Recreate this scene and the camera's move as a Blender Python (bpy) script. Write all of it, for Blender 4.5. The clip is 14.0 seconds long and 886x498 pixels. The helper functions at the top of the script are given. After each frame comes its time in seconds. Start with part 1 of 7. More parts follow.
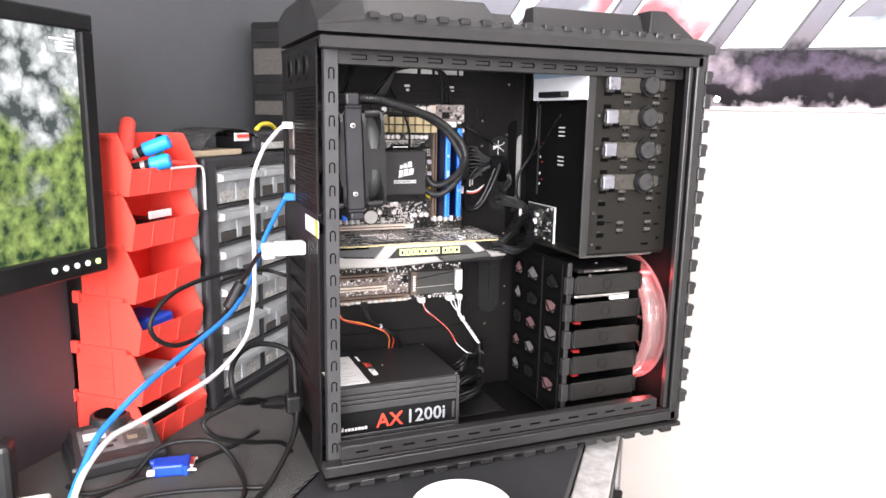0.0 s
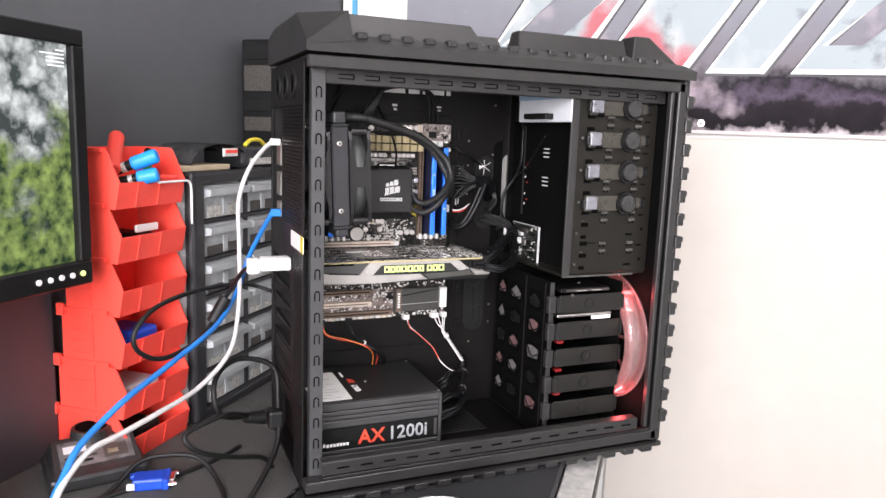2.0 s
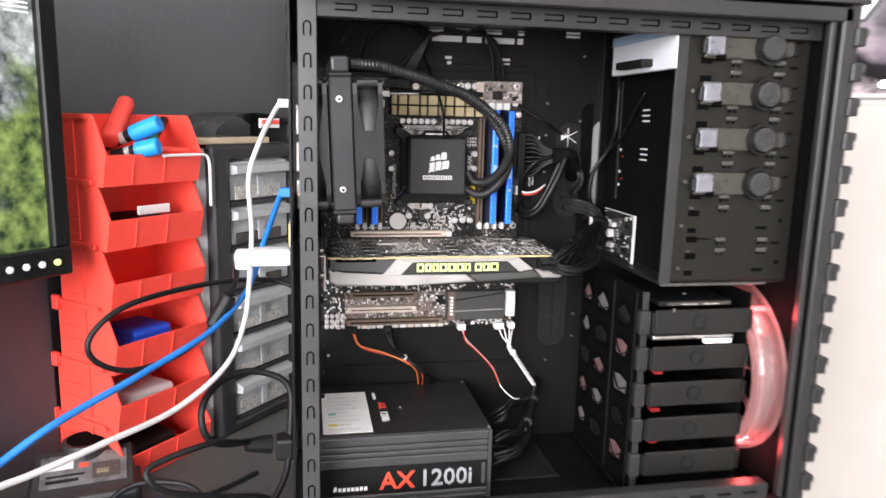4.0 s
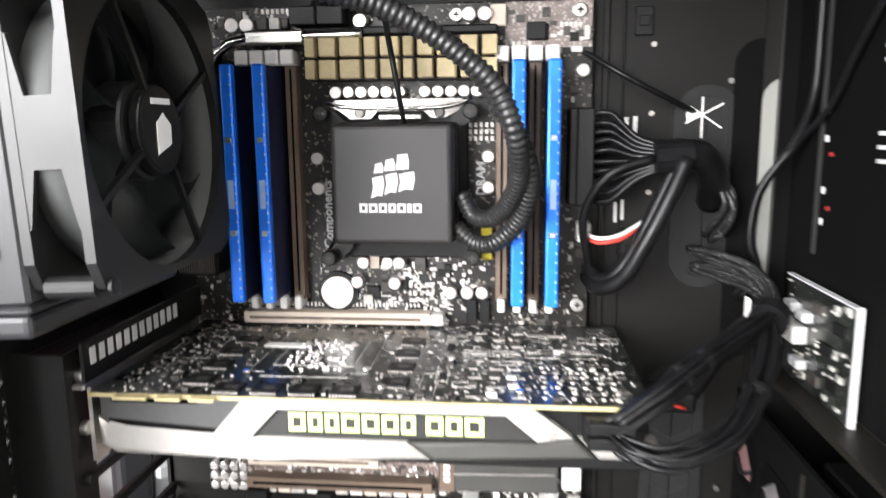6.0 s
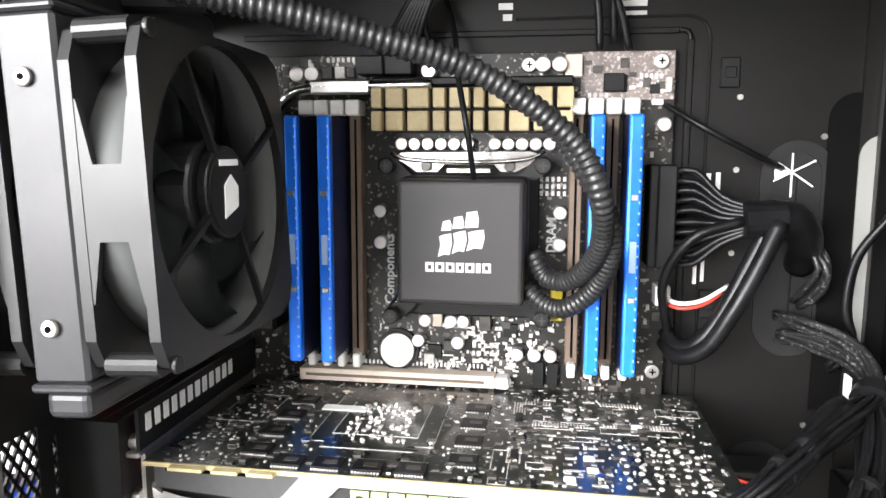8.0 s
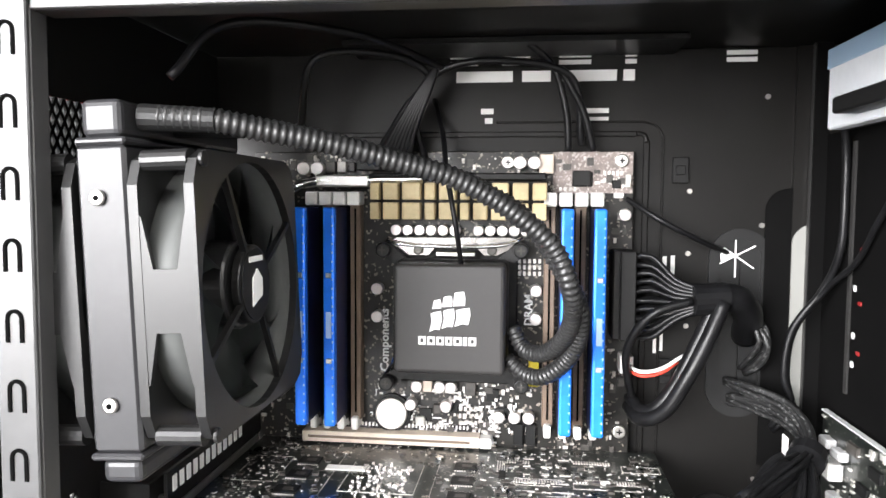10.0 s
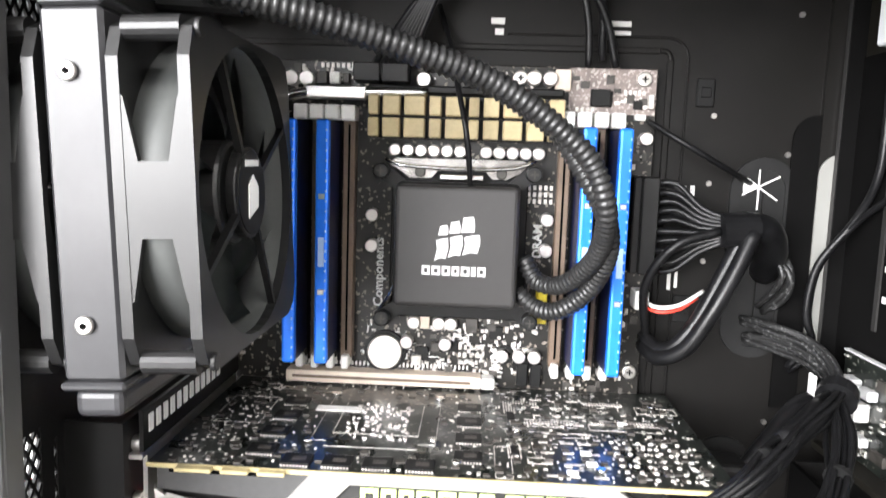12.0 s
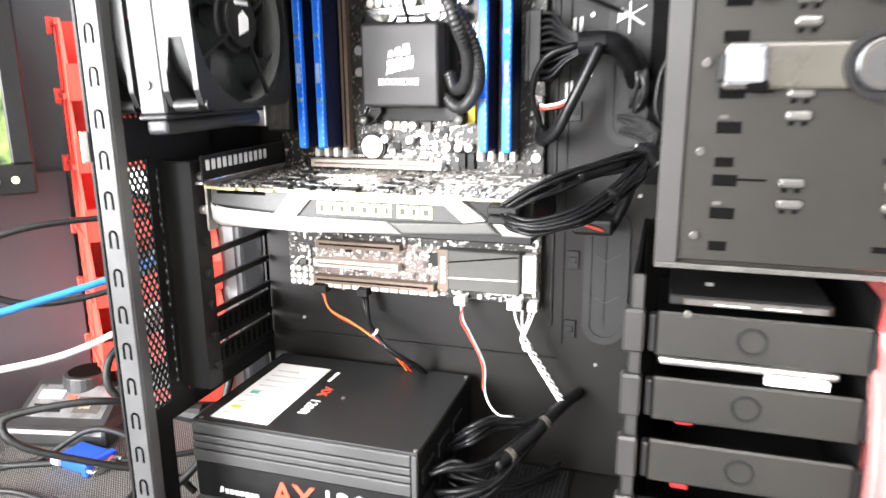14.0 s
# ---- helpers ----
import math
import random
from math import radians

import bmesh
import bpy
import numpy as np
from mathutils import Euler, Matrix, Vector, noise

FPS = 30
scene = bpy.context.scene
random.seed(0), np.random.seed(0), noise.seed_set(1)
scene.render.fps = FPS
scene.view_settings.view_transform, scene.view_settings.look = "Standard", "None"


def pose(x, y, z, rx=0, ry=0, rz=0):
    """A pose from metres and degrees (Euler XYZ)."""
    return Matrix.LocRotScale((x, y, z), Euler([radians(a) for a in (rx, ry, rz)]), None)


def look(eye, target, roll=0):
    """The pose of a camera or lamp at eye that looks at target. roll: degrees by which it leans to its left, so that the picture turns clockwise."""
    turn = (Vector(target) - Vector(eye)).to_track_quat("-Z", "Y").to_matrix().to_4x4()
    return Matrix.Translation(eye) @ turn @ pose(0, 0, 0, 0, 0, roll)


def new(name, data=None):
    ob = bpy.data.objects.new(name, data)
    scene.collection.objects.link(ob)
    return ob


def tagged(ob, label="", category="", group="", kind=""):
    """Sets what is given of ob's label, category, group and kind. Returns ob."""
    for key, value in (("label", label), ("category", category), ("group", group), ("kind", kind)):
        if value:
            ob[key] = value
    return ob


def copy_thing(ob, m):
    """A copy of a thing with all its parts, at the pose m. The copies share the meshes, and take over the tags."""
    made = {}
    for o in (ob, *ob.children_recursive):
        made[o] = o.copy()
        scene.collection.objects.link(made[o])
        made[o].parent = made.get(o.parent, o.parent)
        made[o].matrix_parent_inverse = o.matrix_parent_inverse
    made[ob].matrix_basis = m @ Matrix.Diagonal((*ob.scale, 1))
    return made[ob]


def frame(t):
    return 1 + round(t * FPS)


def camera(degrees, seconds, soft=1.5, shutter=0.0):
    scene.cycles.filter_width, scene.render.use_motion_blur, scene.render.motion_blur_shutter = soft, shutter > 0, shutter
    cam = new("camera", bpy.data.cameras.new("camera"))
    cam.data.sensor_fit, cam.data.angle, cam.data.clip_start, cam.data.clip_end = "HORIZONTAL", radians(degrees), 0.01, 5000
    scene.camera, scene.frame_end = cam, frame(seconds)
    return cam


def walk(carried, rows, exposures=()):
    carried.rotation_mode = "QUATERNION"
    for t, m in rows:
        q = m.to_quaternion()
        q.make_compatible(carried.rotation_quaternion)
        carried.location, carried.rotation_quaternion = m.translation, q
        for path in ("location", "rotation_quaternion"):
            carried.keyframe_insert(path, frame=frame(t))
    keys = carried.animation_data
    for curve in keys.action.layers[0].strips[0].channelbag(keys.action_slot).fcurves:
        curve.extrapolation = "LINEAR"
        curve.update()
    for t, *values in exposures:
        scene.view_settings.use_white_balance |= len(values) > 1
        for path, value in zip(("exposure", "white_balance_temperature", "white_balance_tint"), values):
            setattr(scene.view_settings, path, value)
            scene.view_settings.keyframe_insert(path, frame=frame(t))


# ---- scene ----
cam = camera(63.5, 14.0, shutter=0.5)
EXPOSURES = [(0, 0.5, 6500, 18), (0.6, 0.28, 6500, 18), (1.5, 0.0, 6500, 18), (3.2, -0.03, 6500, 18), (5.3, 0.6, 6500, 13), (7.0, 0.95, 6500, 12), (9.2, 1.05, 6500, 12), (11.3, 1.2, 6500, 12), (12.4, 1.1, 6500, 12), (13.0, 1.45, 6500, 13), (14.0, 1.65, 6500, 12)]
PATH = [
    (0, (-0.181, -0.811, 1.208), (0.565, 1.009, 0.844), 1.1),
    (0.5, (-0.181, -0.821, 1.208), (0.577, 1.0, 0.875), 0.6),
    (1, (-0.179, -0.815, 1.21), (0.589, 1.003, 0.89), 1.3),
    (1.5, (-0.183, -0.824, 1.213), (0.579, 0.998, 0.897), 1.7),
    (2, (-0.178, -0.823, 1.211), (0.596, 0.993, 0.895), 2.1),
    (2.5, (-0.159, -0.822, 1.211), (0.593, 1.006, 0.905), 2.1),
    (3, (-0.136, -0.811, 1.205), (0.564, 1.036, 0.889), 2.0),
    (3.2, (-0.127, -0.786, 1.196), (0.557, 1.065, 0.871), 2.0),
    (5.3, (0.244, -0.336, 1.164), (0.078, 1.613, 0.749), 0.0),
    (5.5, (0.241, -0.291, 1.152), (0.089, 1.656, 0.72), -0.2),
    (6, (0.231, -0.2, 1.156), (0.038, 1.762, 0.821), -0.5),
    (6.5, (0.213, -0.171, 1.158), (-0.028, 1.79, 0.847), -0.5),
    (7, (0.215, -0.175, 1.166), (-0.048, 1.789, 0.889), 0.0),
    (7.5, (0.216, -0.175, 1.167), (-0.052, 1.788, 0.894), -0.1),
    (8, (0.212, -0.179, 1.172), (-0.086, 1.78, 0.904), 0.2),
    (8.5, (0.205, -0.179, 1.175), (-0.043, 1.788, 0.915), 0.1),
    (9, (0.208, -0.185, 1.182), (-0.046, 1.786, 0.962), 0.0),
    (9.2, (0.211, -0.194, 1.187), (-0.05, 1.779, 0.992), 0.0),
    (11.3, (0.211, -0.258, 1.197), (0.036, 1.731, 1.085), 0.9),
    (11.5, (0.198, -0.237, 1.189), (0.03, 1.751, 1.046), 1.0),
    (12, (0.175, -0.194, 1.171), (0.089, 1.789, 0.927), 1.9),
    (12.5, (0.231, -0.196, 1.151), (-0.079, 1.758, 0.859), 0.4),
    (13, (0.326, -0.23, 1.116), (-0.257, 1.635, 0.685), 0.8),
    (13.5, (0.357, -0.26, 1.104), (-0.321, 1.545, 0.574), -0.5),
    (14, (0.376, -0.367, 1.12), (-0.212, 1.484, 0.64), -0.5),
]
walk(cam, [(t, look(eye, target, roll)) for t, eye, target, roll in PATH], EXPOSURES)

# ---- world, window light ----
world = bpy.data.worlds.new("world")
scene.world = world
world.use_nodes = True
wn = world.node_tree
sky = wn.nodes.new("ShaderNodeTexSky")
sky.sky_type, sky.sun_disc = "NISHITA", False
sky.sun_elevation, sky.sun_rotation = radians(35), radians(215)
wn.links.new(sky.outputs[0], wn.nodes["Background"].inputs[0])
wn.nodes["Background"].inputs[1].default_value = 0.1

# The room stands at an angle to the computer case: m runs along the dark wall, n into it.
ROOM = 50.0
E1 = Vector((math.cos(radians(ROOM)), math.sin(radians(ROOM)), 0))
E2 = Vector((-E1.y, E1.x, 0))


def at(m, n, z):
    return E1 * m + E2 * n + Vector((0, 0, z))


# what stands along the walls is drawn up at a smaller scale and enlarged about one point
FAR = Matrix.Translation((-0.186, -0.826, 1.212)) @ Matrix.Scale(1.1, 4) @ Matrix.Translation((0.186, 0.826, -1.212))


def area_lamp(name, place, target, w, h, watts, colour):
    data = bpy.data.lights.new(name, "AREA")
    data.shape, data.size, data.size_y, data.energy, data.color = "RECTANGLE", w, h, watts, colour
    ob = new(name, data)
    ob.matrix_world = look(place, target)
    return ob


area_lamp("window_light", at(-2.66, -0.6, 1.6), at(0, -0.6, 1.4), 1.9, 1.5, 175, (0.98, 0.99, 1.0))
# unseen fill lamp below the ceiling, added to lift the room's brightness
area_lamp("ceiling_light", at(-0.6, -1.0, 2.52), at(-0.6, -1.0, 0), 1.2, 0.3, 16, (1.0, 0.98, 0.95))

# ---- materials ----
def mat(name, colour, rough=0.5, metal=0.0, var=None, bump=None, coat=0.0, emit=None, alpha=None, spec=0.5, mix=None):
    """var: (scale, darker or lighter share); bump: (scale, strength); mix: (scale, threshold, colour) of specks."""
    m = bpy.data.materials.new(name)
    m.use_nodes = True
    nt = m.node_tree
    p = nt.nodes["Principled BSDF"]
    p.inputs["Base Color"].default_value = (*colour, 1)
    p.inputs["Roughness"].default_value = rough
    p.inputs["Metallic"].default_value = metal
    p.inputs["Coat Weight"].default_value = coat
    p.inputs["Specular IOR Level"].default_value = spec
    tc = nt.nodes.new("ShaderNodeTexCoord")
    col = None
    if var:
        n1 = nt.nodes.new("ShaderNodeTexNoise")
        n1.inputs["Scale"].default_value, n1.inputs["Detail"].default_value = var[0], 6
        n2 = nt.nodes.new("ShaderNodeTexNoise")
        n2.inputs["Scale"].default_value, n2.inputs["Detail"].default_value = var[0] * 9, 3
        for n in (n1, n2):
            nt.links.new(tc.outputs["Object"], n.inputs["Vector"])
        add = nt.nodes.new("ShaderNodeMath")
        add.operation = "MULTIPLY_ADD"
        add.inputs[1].default_value = 0.4
        nt.links.new(n2.outputs[0], add.inputs[0])
        nt.links.new(n1.outputs[0], add.inputs[2])
        r = nt.nodes.new("ShaderNodeMapRange")
        r.inputs[1].default_value, r.inputs[2].default_value = 0.45, 0.95
        r.inputs[3].default_value, r.inputs[4].default_value = 1 - var[1], 1 + var[1]
        nt.links.new(add.outputs[0], r.inputs[0])
        sc = nt.nodes.new("ShaderNodeVectorMath")
        sc.operation = "SCALE"
        sc.inputs[0].default_value = colour
        nt.links.new(r.outputs[0], sc.inputs["Scale"])
        col = sc.outputs[0]
        rr = nt.nodes.new("ShaderNodeMapRange")
        rr.inputs[3].default_value, rr.inputs[4].default_value = max(0.02, rough - 0.08), min(1, rough + 0.1)
        nt.links.new(n1.outputs[0], rr.inputs[0])
        nt.links.new(rr.outputs[0], p.inputs["Roughness"])
    if mix:
        v = nt.nodes.new("ShaderNodeTexVoronoi")
        v.inputs["Scale"].default_value = mix[0]
        nt.links.new(tc.outputs["Object"], v.inputs["Vector"])
        sp = nt.nodes.new("ShaderNodeSeparateColor")
        nt.links.new(v.outputs["Color"], sp.inputs[0])
        g = nt.nodes.new("ShaderNodeMath")
        g.operation = "GREATER_THAN"
        g.inputs[1].default_value = mix[1]
        nt.links.new(sp.outputs[0], g.inputs[0])
        mx = nt.nodes.new("ShaderNodeMix")
        mx.data_type = "RGBA"
        nt.links.new(g.outputs[0], mx.inputs[0])
        if col:
            nt.links.new(col, mx.inputs[6])
        else:
            mx.inputs[6].default_value = (*colour, 1)
        mx.inputs[7].default_value = (*mix[2], 1)
        col = mx.outputs[2]
    if col:
        nt.links.new(col, p.inputs["Base Color"])
    if bump:
        nb = nt.nodes.new("ShaderNodeTexNoise")
        nb.inputs["Scale"].default_value, nb.inputs["Detail"].default_value = bump[0], 4
        nt.links.new(tc.outputs["Object"], nb.inputs["Vector"])
        b = nt.nodes.new("ShaderNodeBump")
        b.inputs["Strength"].default_value, b.inputs["Distance"].default_value = bump[1], 0.12 / bump[0]
        nt.links.new(nb.outputs[0], b.inputs["Height"])
        nt.links.new(b.outputs[0], p.inputs["Normal"])
    if emit:
        p.inputs["Emission Color"].default_value = (*emit[0], 1)
        p.inputs["Emission Strength"].default_value = emit[1]
    if alpha is not None:
        p.inputs["Transmission Weight"].default_value = alpha
    return m


STEEL = mat("black_painted_steel", (0.007, 0.0068, 0.0066), 0.42, var=(9, 0.25), bump=(900, 0.15), spec=0.25)
# darker copy of the black paint: shade of inner faces put into the colour
LINER = mat("shaded_black_paint", (0.0035, 0.0034, 0.0034), 0.8, var=(9, 0.25), bump=(900, 0.1), spec=0.05)
# post grey lightened: part of its glancing window reflection is in the base colour
POST = mat("sheen_grey_post_paint", (0.05, 0.05, 0.051), 0.34, var=(14, 0.2), bump=(1200, 0.2), spec=0.65)
TRAY = mat("black_tray_paint", (0.0066, 0.0061, 0.0055), 0.45, var=(6, 0.3), bump=(700, 0.15), spec=0.24)
SHELL = mat("dark_grey_case_plastic", (0.023, 0.0222, 0.0215), 0.36, var=(8, 0.2), bump=(1200, 0.25))
RUBBER = mat("black_rubber", (0.009, 0.009, 0.009), 0.5, var=(20, 0.3), spec=0.35)
# near-black that stands for the shade in slots and holes left uncut
DARK = mat("painted_gap_shade", (0.002, 0.002, 0.002), 0.9, spec=0.05)
BLACKP = mat("black_plastic", (0.0065, 0.0065, 0.0065), 0.4, var=(25, 0.25), spec=0.3)
TRAYP = mat("drive_tray_plastic", (0.0086, 0.008, 0.0064), 0.45, var=(18, 0.2), bump=(900, 0.2))
BAYP = mat("bay_plate_paint", (0.0102, 0.0092, 0.007), 0.48, var=(8, 0.15), bump=(900, 0.15), spec=0.28)
SATIN = mat("satin_black_block", (0.024, 0.0225, 0.022), 0.5, var=(40, 0.12), bump=(2500, 0.15))
RADM = mat("radiator_paint", (0.026, 0.026, 0.028), 0.34, var=(30, 0.15), bump=(1500, 0.1), spec=0.35)
FANF = mat("fan_frame_plastic", (0.0105, 0.0105, 0.0106), 0.36, var=(30, 0.15), bump=(1800, 0.12), spec=0.42)
# lit copy of the fan plastic: window light on the duct is in its colour
FAND = mat("lit_duct_plastic", (0.055, 0.058, 0.056), 0.6, var=(30, 0.15), bump=(1800, 0.12))
FANB = mat("fan_blade_plastic", (0.026, 0.031, 0.03), 0.36, var=(30, 0.15))
CHROME = mat("bright_metal", (0.75, 0.74, 0.72), 0.22, 1.0, var=(60, 0.15))
ALU = mat("brushed_aluminium", (0.62, 0.6, 0.57), 0.35, 1.0, var=(50, 0.15))
SILVERP = mat("silver_shroud", (0.44, 0.425, 0.4), 0.42, 0.5, var=(30, 0.12), bump=(1500, 0.1))
WHITE = mat("white_plastic", (0.78, 0.77, 0.74), 0.45, var=(30, 0.06))
LABELW = mat("white_label_paper", (0.8, 0.79, 0.76), 0.6, var=(40, 0.06))
PRINTW = mat("white_print", (0.82, 0.82, 0.8), 0.6)
GREYPRINT = mat("grey_print", (0.35, 0.36, 0.37), 0.5)
REDPRINT = mat("red_print", (0.72, 0.07, 0.035), 0.55)
LIME = mat("lit_green_lettering", (0.6, 0.75, 0.2), 0.5, emit=((0.8, 1.0, 0.45), 0.5))
PCB = mat("black_circuit_board", (0.012, 0.011, 0.0095), 0.36, var=(60, 0.35), spec=0.4, mix=(700, 0.91, (0.24, 0.21, 0.18)), bump=(600, 0.3))
GPCB = mat("graphics_board", (0.011, 0.0135, 0.0115), 0.28, var=(60, 0.35), spec=0.6, mix=(620, 0.95, (0.14, 0.14, 0.12)), bump=(600, 0.3), coat=0.3)
GOLDE = mat("bare_board_edge", (0.5, 0.42, 0.22), 0.5, var=(80, 0.2))
CHIP = mat("chip_black", (0.008, 0.008, 0.008), 0.45, var=(80, 0.2), spec=0.25)
CAPM = mat("capacitor_can", (0.72, 0.68, 0.66), 0.3, 0.7, var=(90, 0.1))
SMD = mat("small_parts_light", (0.6, 0.57, 0.53), 0.4, 0.2, var=(200, 0.5))
SMDG = mat("small_parts_grey", (0.5, 0.49, 0.455), 0.4, 0.25, var=(200, 0.5))
SMDD = mat("small_parts_dark", (0.05, 0.045, 0.04), 0.45, var=(200, 0.5))
SLOTB = mat("brown_slot_plastic", (0.15, 0.105, 0.075), 0.42, var=(60, 0.2))
SLOTL = mat("tan_slot_plastic", (0.7, 0.6, 0.5), 0.5, var=(60, 0.15))
VRM = mat("ceramic_tan_heatsink", (0.5, 0.41, 0.23), 0.55, var=(50, 0.18), bump=(800, 0.2))
SBH = mat("chipset_heatsink_coating", (0.05, 0.05, 0.045), 0.5, var=(40, 0.15), bump=(1500, 0.3))
BLUE = mat("blue_anodised", (0.014, 0.2, 0.95), 0.3, 0.25, var=(50, 0.15))
SLEEVE = mat("black_cable", (0.006, 0.006, 0.0065), 0.36, var=(120, 0.4), spec=0.28)
HOSE = mat("corrugated_hose", (0.02, 0.02, 0.02), 0.35, var=(60, 0.2))
WIRER = mat("red_wire", (0.6, 0.05, 0.03), 0.45)
WIREO = mat("orange_wire", (0.75, 0.2, 0.04), 0.45)
WIREW = mat("white_wire", (0.68, 0.66, 0.65), 0.45, var=(60, 0.1))
WIREB = mat("blue_network_cable", (0.02, 0.2, 0.62), 0.4, var=(30, 0.15))
BINRED = mat("red_bin_plastic", (0.95, 0.08, 0.055), 0.42, var=(10, 0.08), bump=(300, 0.1))
DRAWER = mat("cloudy_clear_drawer", (0.4, 0.42, 0.425), 0.3, var=(30, 0.35), bump=(120, 0.3))
CABF = mat("cabinet_black_plastic", (0.02, 0.02, 0.022), 0.42, var=(18, 0.2))
GREYP = mat("light_grey_plastic", (0.55, 0.55, 0.55), 0.5, var=(14, 0.1))
WALLD = mat("charcoal_wall_paint", (0.08, 0.083, 0.088), 0.6, var=(3, 0.12), bump=(120, 0.35))
WALLW = mat("white_wall_paint", (0.8, 0.79, 0.77), 0.7, var=(2, 0.05), bump=(90, 0.2))
CREAM = mat("cream_board", (0.6, 0.555, 0.5), 0.6, var=(1.5, 0.06), bump=(60, 0.1))
FLOORM = mat("grey_carpet", (0.16, 0.155, 0.15), 0.9, var=(30, 0.3), bump=(350, 0.9))
BOARD = mat("dark_grey_desk_board", (0.03, 0.03, 0.032), 0.45, var=(4, 0.25), bump=(300, 0.15))
CEIL = mat("white_ceiling", (0.78, 0.78, 0.77), 0.8, var=(2, 0.05))
TUB = mat("white_tub", (0.82, 0.81, 0.8), 0.4, var=(20, 0.04))
CHARG = mat("charger_black", (0.02, 0.02, 0.02), 0.4, var=(30, 0.25))
VGAB = mat("blue_plug_plastic", (0.01, 0.07, 0.55), 0.4, var=(40, 0.15))
PENB = mat("cyan_cap", (0.01, 0.28, 0.8), 0.45)
YEL = mat("yellow_plastic", (0.75, 0.6, 0.04), 0.45)
REDGLOW = mat("led_lit_clear_plastic", (0.93, 0.66, 0.65), 0.1, alpha=0.85, emit=((1.0, 0.3, 0.28), 0.025))
REDLED = mat("red_led", (0.9, 0.1, 0.1), 0.3, emit=((1.0, 0.12, 0.12), 6.0))
CARDM = mat("tan_card", (0.55, 0.44, 0.3), 0.7, var=(30, 0.1))


def ribbed_mat():
    """Desk mat woven in fine ribs."""
    m = mat("ribbed_desk_mat", (0.085, 0.082, 0.077), 0.85, var=(12, 0.2))
    nt = m.node_tree
    p = nt.nodes["Principled BSDF"]
    tc = nt.nodes.new("ShaderNodeTexCoord")
    mp = nt.nodes.new("ShaderNodeMapping")
    mp.inputs["Rotation"].default_value = (0, 0, radians(-ROOM - 30))
    nt.links.new(tc.outputs["Object"], mp.inputs[0])
    heights = []
    for direction, scale in (("X", 95), ("Y", 150)):
        w = nt.nodes.new("ShaderNodeTexWave")
        w.bands_direction = direction
        w.inputs["Scale"].default_value, w.inputs["Distortion"].default_value = scale, 1.2
        nt.links.new(mp.outputs[0], w.inputs["Vector"])
        heights.append(w.outputs["Fac"])
    mul = nt.nodes.new("ShaderNodeMath")
    mul.operation = "MULTIPLY"
    for k in (0, 1):
        nt.links.new(heights[k], mul.inputs[k])
    ramp = nt.nodes.new("ShaderNodeMix")
    ramp.data_type = "RGBA"
    ramp.inputs[6].default_value, ramp.inputs[7].default_value = (0.012, 0.012, 0.012, 1), (0.3, 0.29, 0.27, 1)
    nt.links.new(mul.outputs[0], ramp.inputs[0])
    nt.links.new(ramp.outputs[2], p.inputs["Base Color"])
    b = nt.nodes.new("ShaderNodeBump")
    b.inputs["Strength"].default_value, b.inputs["Distance"].default_value = 0.8, 0.0015
    nt.links.new(mul.outputs[0], b.inputs["Height"])
    nt.links.new(b.outputs[0], p.inputs["Normal"])
    return m


MATW = ribbed_mat()

# ---- building helpers ----
ORIGIN = {}


def thing(name, place, label, category, group="", turn=0.0):
    ob = new(name)
    ob.empty_display_size = 0.02
    ob.matrix_world = pose(*place, 0, 0, turn)
    ORIGIN[ob] = ob.matrix_world.copy()
    return tagged(ob, label, category, group)


def part(name, bm, material, parent, label="", kind="", smooth=False):
    """Links a bmesh, given in world places, as one mesh under a thing or a part."""
    me = bpy.data.meshes.new(name)
    if parent is not None:
        bm.transform(ORIGIN[parent].inverted())
    bmesh.ops.recalc_face_normals(bm, faces=bm.faces)
    bm.to_mesh(me)
    bm.free()
    if smooth:
        me.polygons.foreach_set("use_smooth", [True] * len(me.polygons))
    me.materials.append(material)
    ob = new(name, me)
    if parent is not None:
        ob.parent = parent
        ORIGIN[ob] = ORIGIN[parent]
    if label or kind:
        tagged(ob, label, kind=kind)
    return ob


def structure(name, bm, material, label, category):
    ob = part(name, bm, material, None)
    ORIGIN[ob] = Matrix.Identity(4)
    return tagged(ob, label, category, kind="structure")


def B(*boxes, b=0.0, seg=1, m=None, bm=None):
    """A bmesh of boxes (x0, x1, y0, y1, z0, z1), with bevelled edges; m: a matrix for these boxes."""
    bm = bm or bmesh.new()
    for x0, x1, y0, y1, z0, z1 in boxes:
        mm = Matrix.Translation(((x0 + x1) / 2, (y0 + y1) / 2, (z0 + z1) / 2)) @ Matrix.Diagonal((abs(x1 - x0), abs(y1 - y0), abs(z1 - z0), 1))
        r = bmesh.ops.create_cube(bm, size=1, matrix=(m @ mm) if m else mm)
        if b:
            es = list({e for v in r["verts"] for e in v.link_edges})
            bmesh.ops.bevel(bm, geom=es, offset=b, segments=seg, affect="EDGES", profile=0.5)
    return bm


def C(p0, p1, r, seg=16, r1=None, bm=None, b=0.0):
    """A cylinder or cone from p0 to p1."""
    bm = bm or bmesh.new()
    p0, p1 = Vector(p0), Vector(p1)
    d = p1 - p0
    m = Matrix.Translation((p0 + p1) / 2) @ d.to_track_quat("Z", "Y").to_matrix().to_4x4()
    res = bmesh.ops.create_cone(bm, cap_ends=True, segments=seg, radius1=r, radius2=r if r1 is None else r1, depth=d.length, matrix=m)
    if b:
        es = [e for e in {e for v in res["verts"] for e in v.link_edges} if any(len(f.verts) > 4 for f in e.link_faces)]
        bmesh.ops.bevel(bm, geom=es, offset=b, segments=2, affect="EDGES", profile=0.5)
    return bm


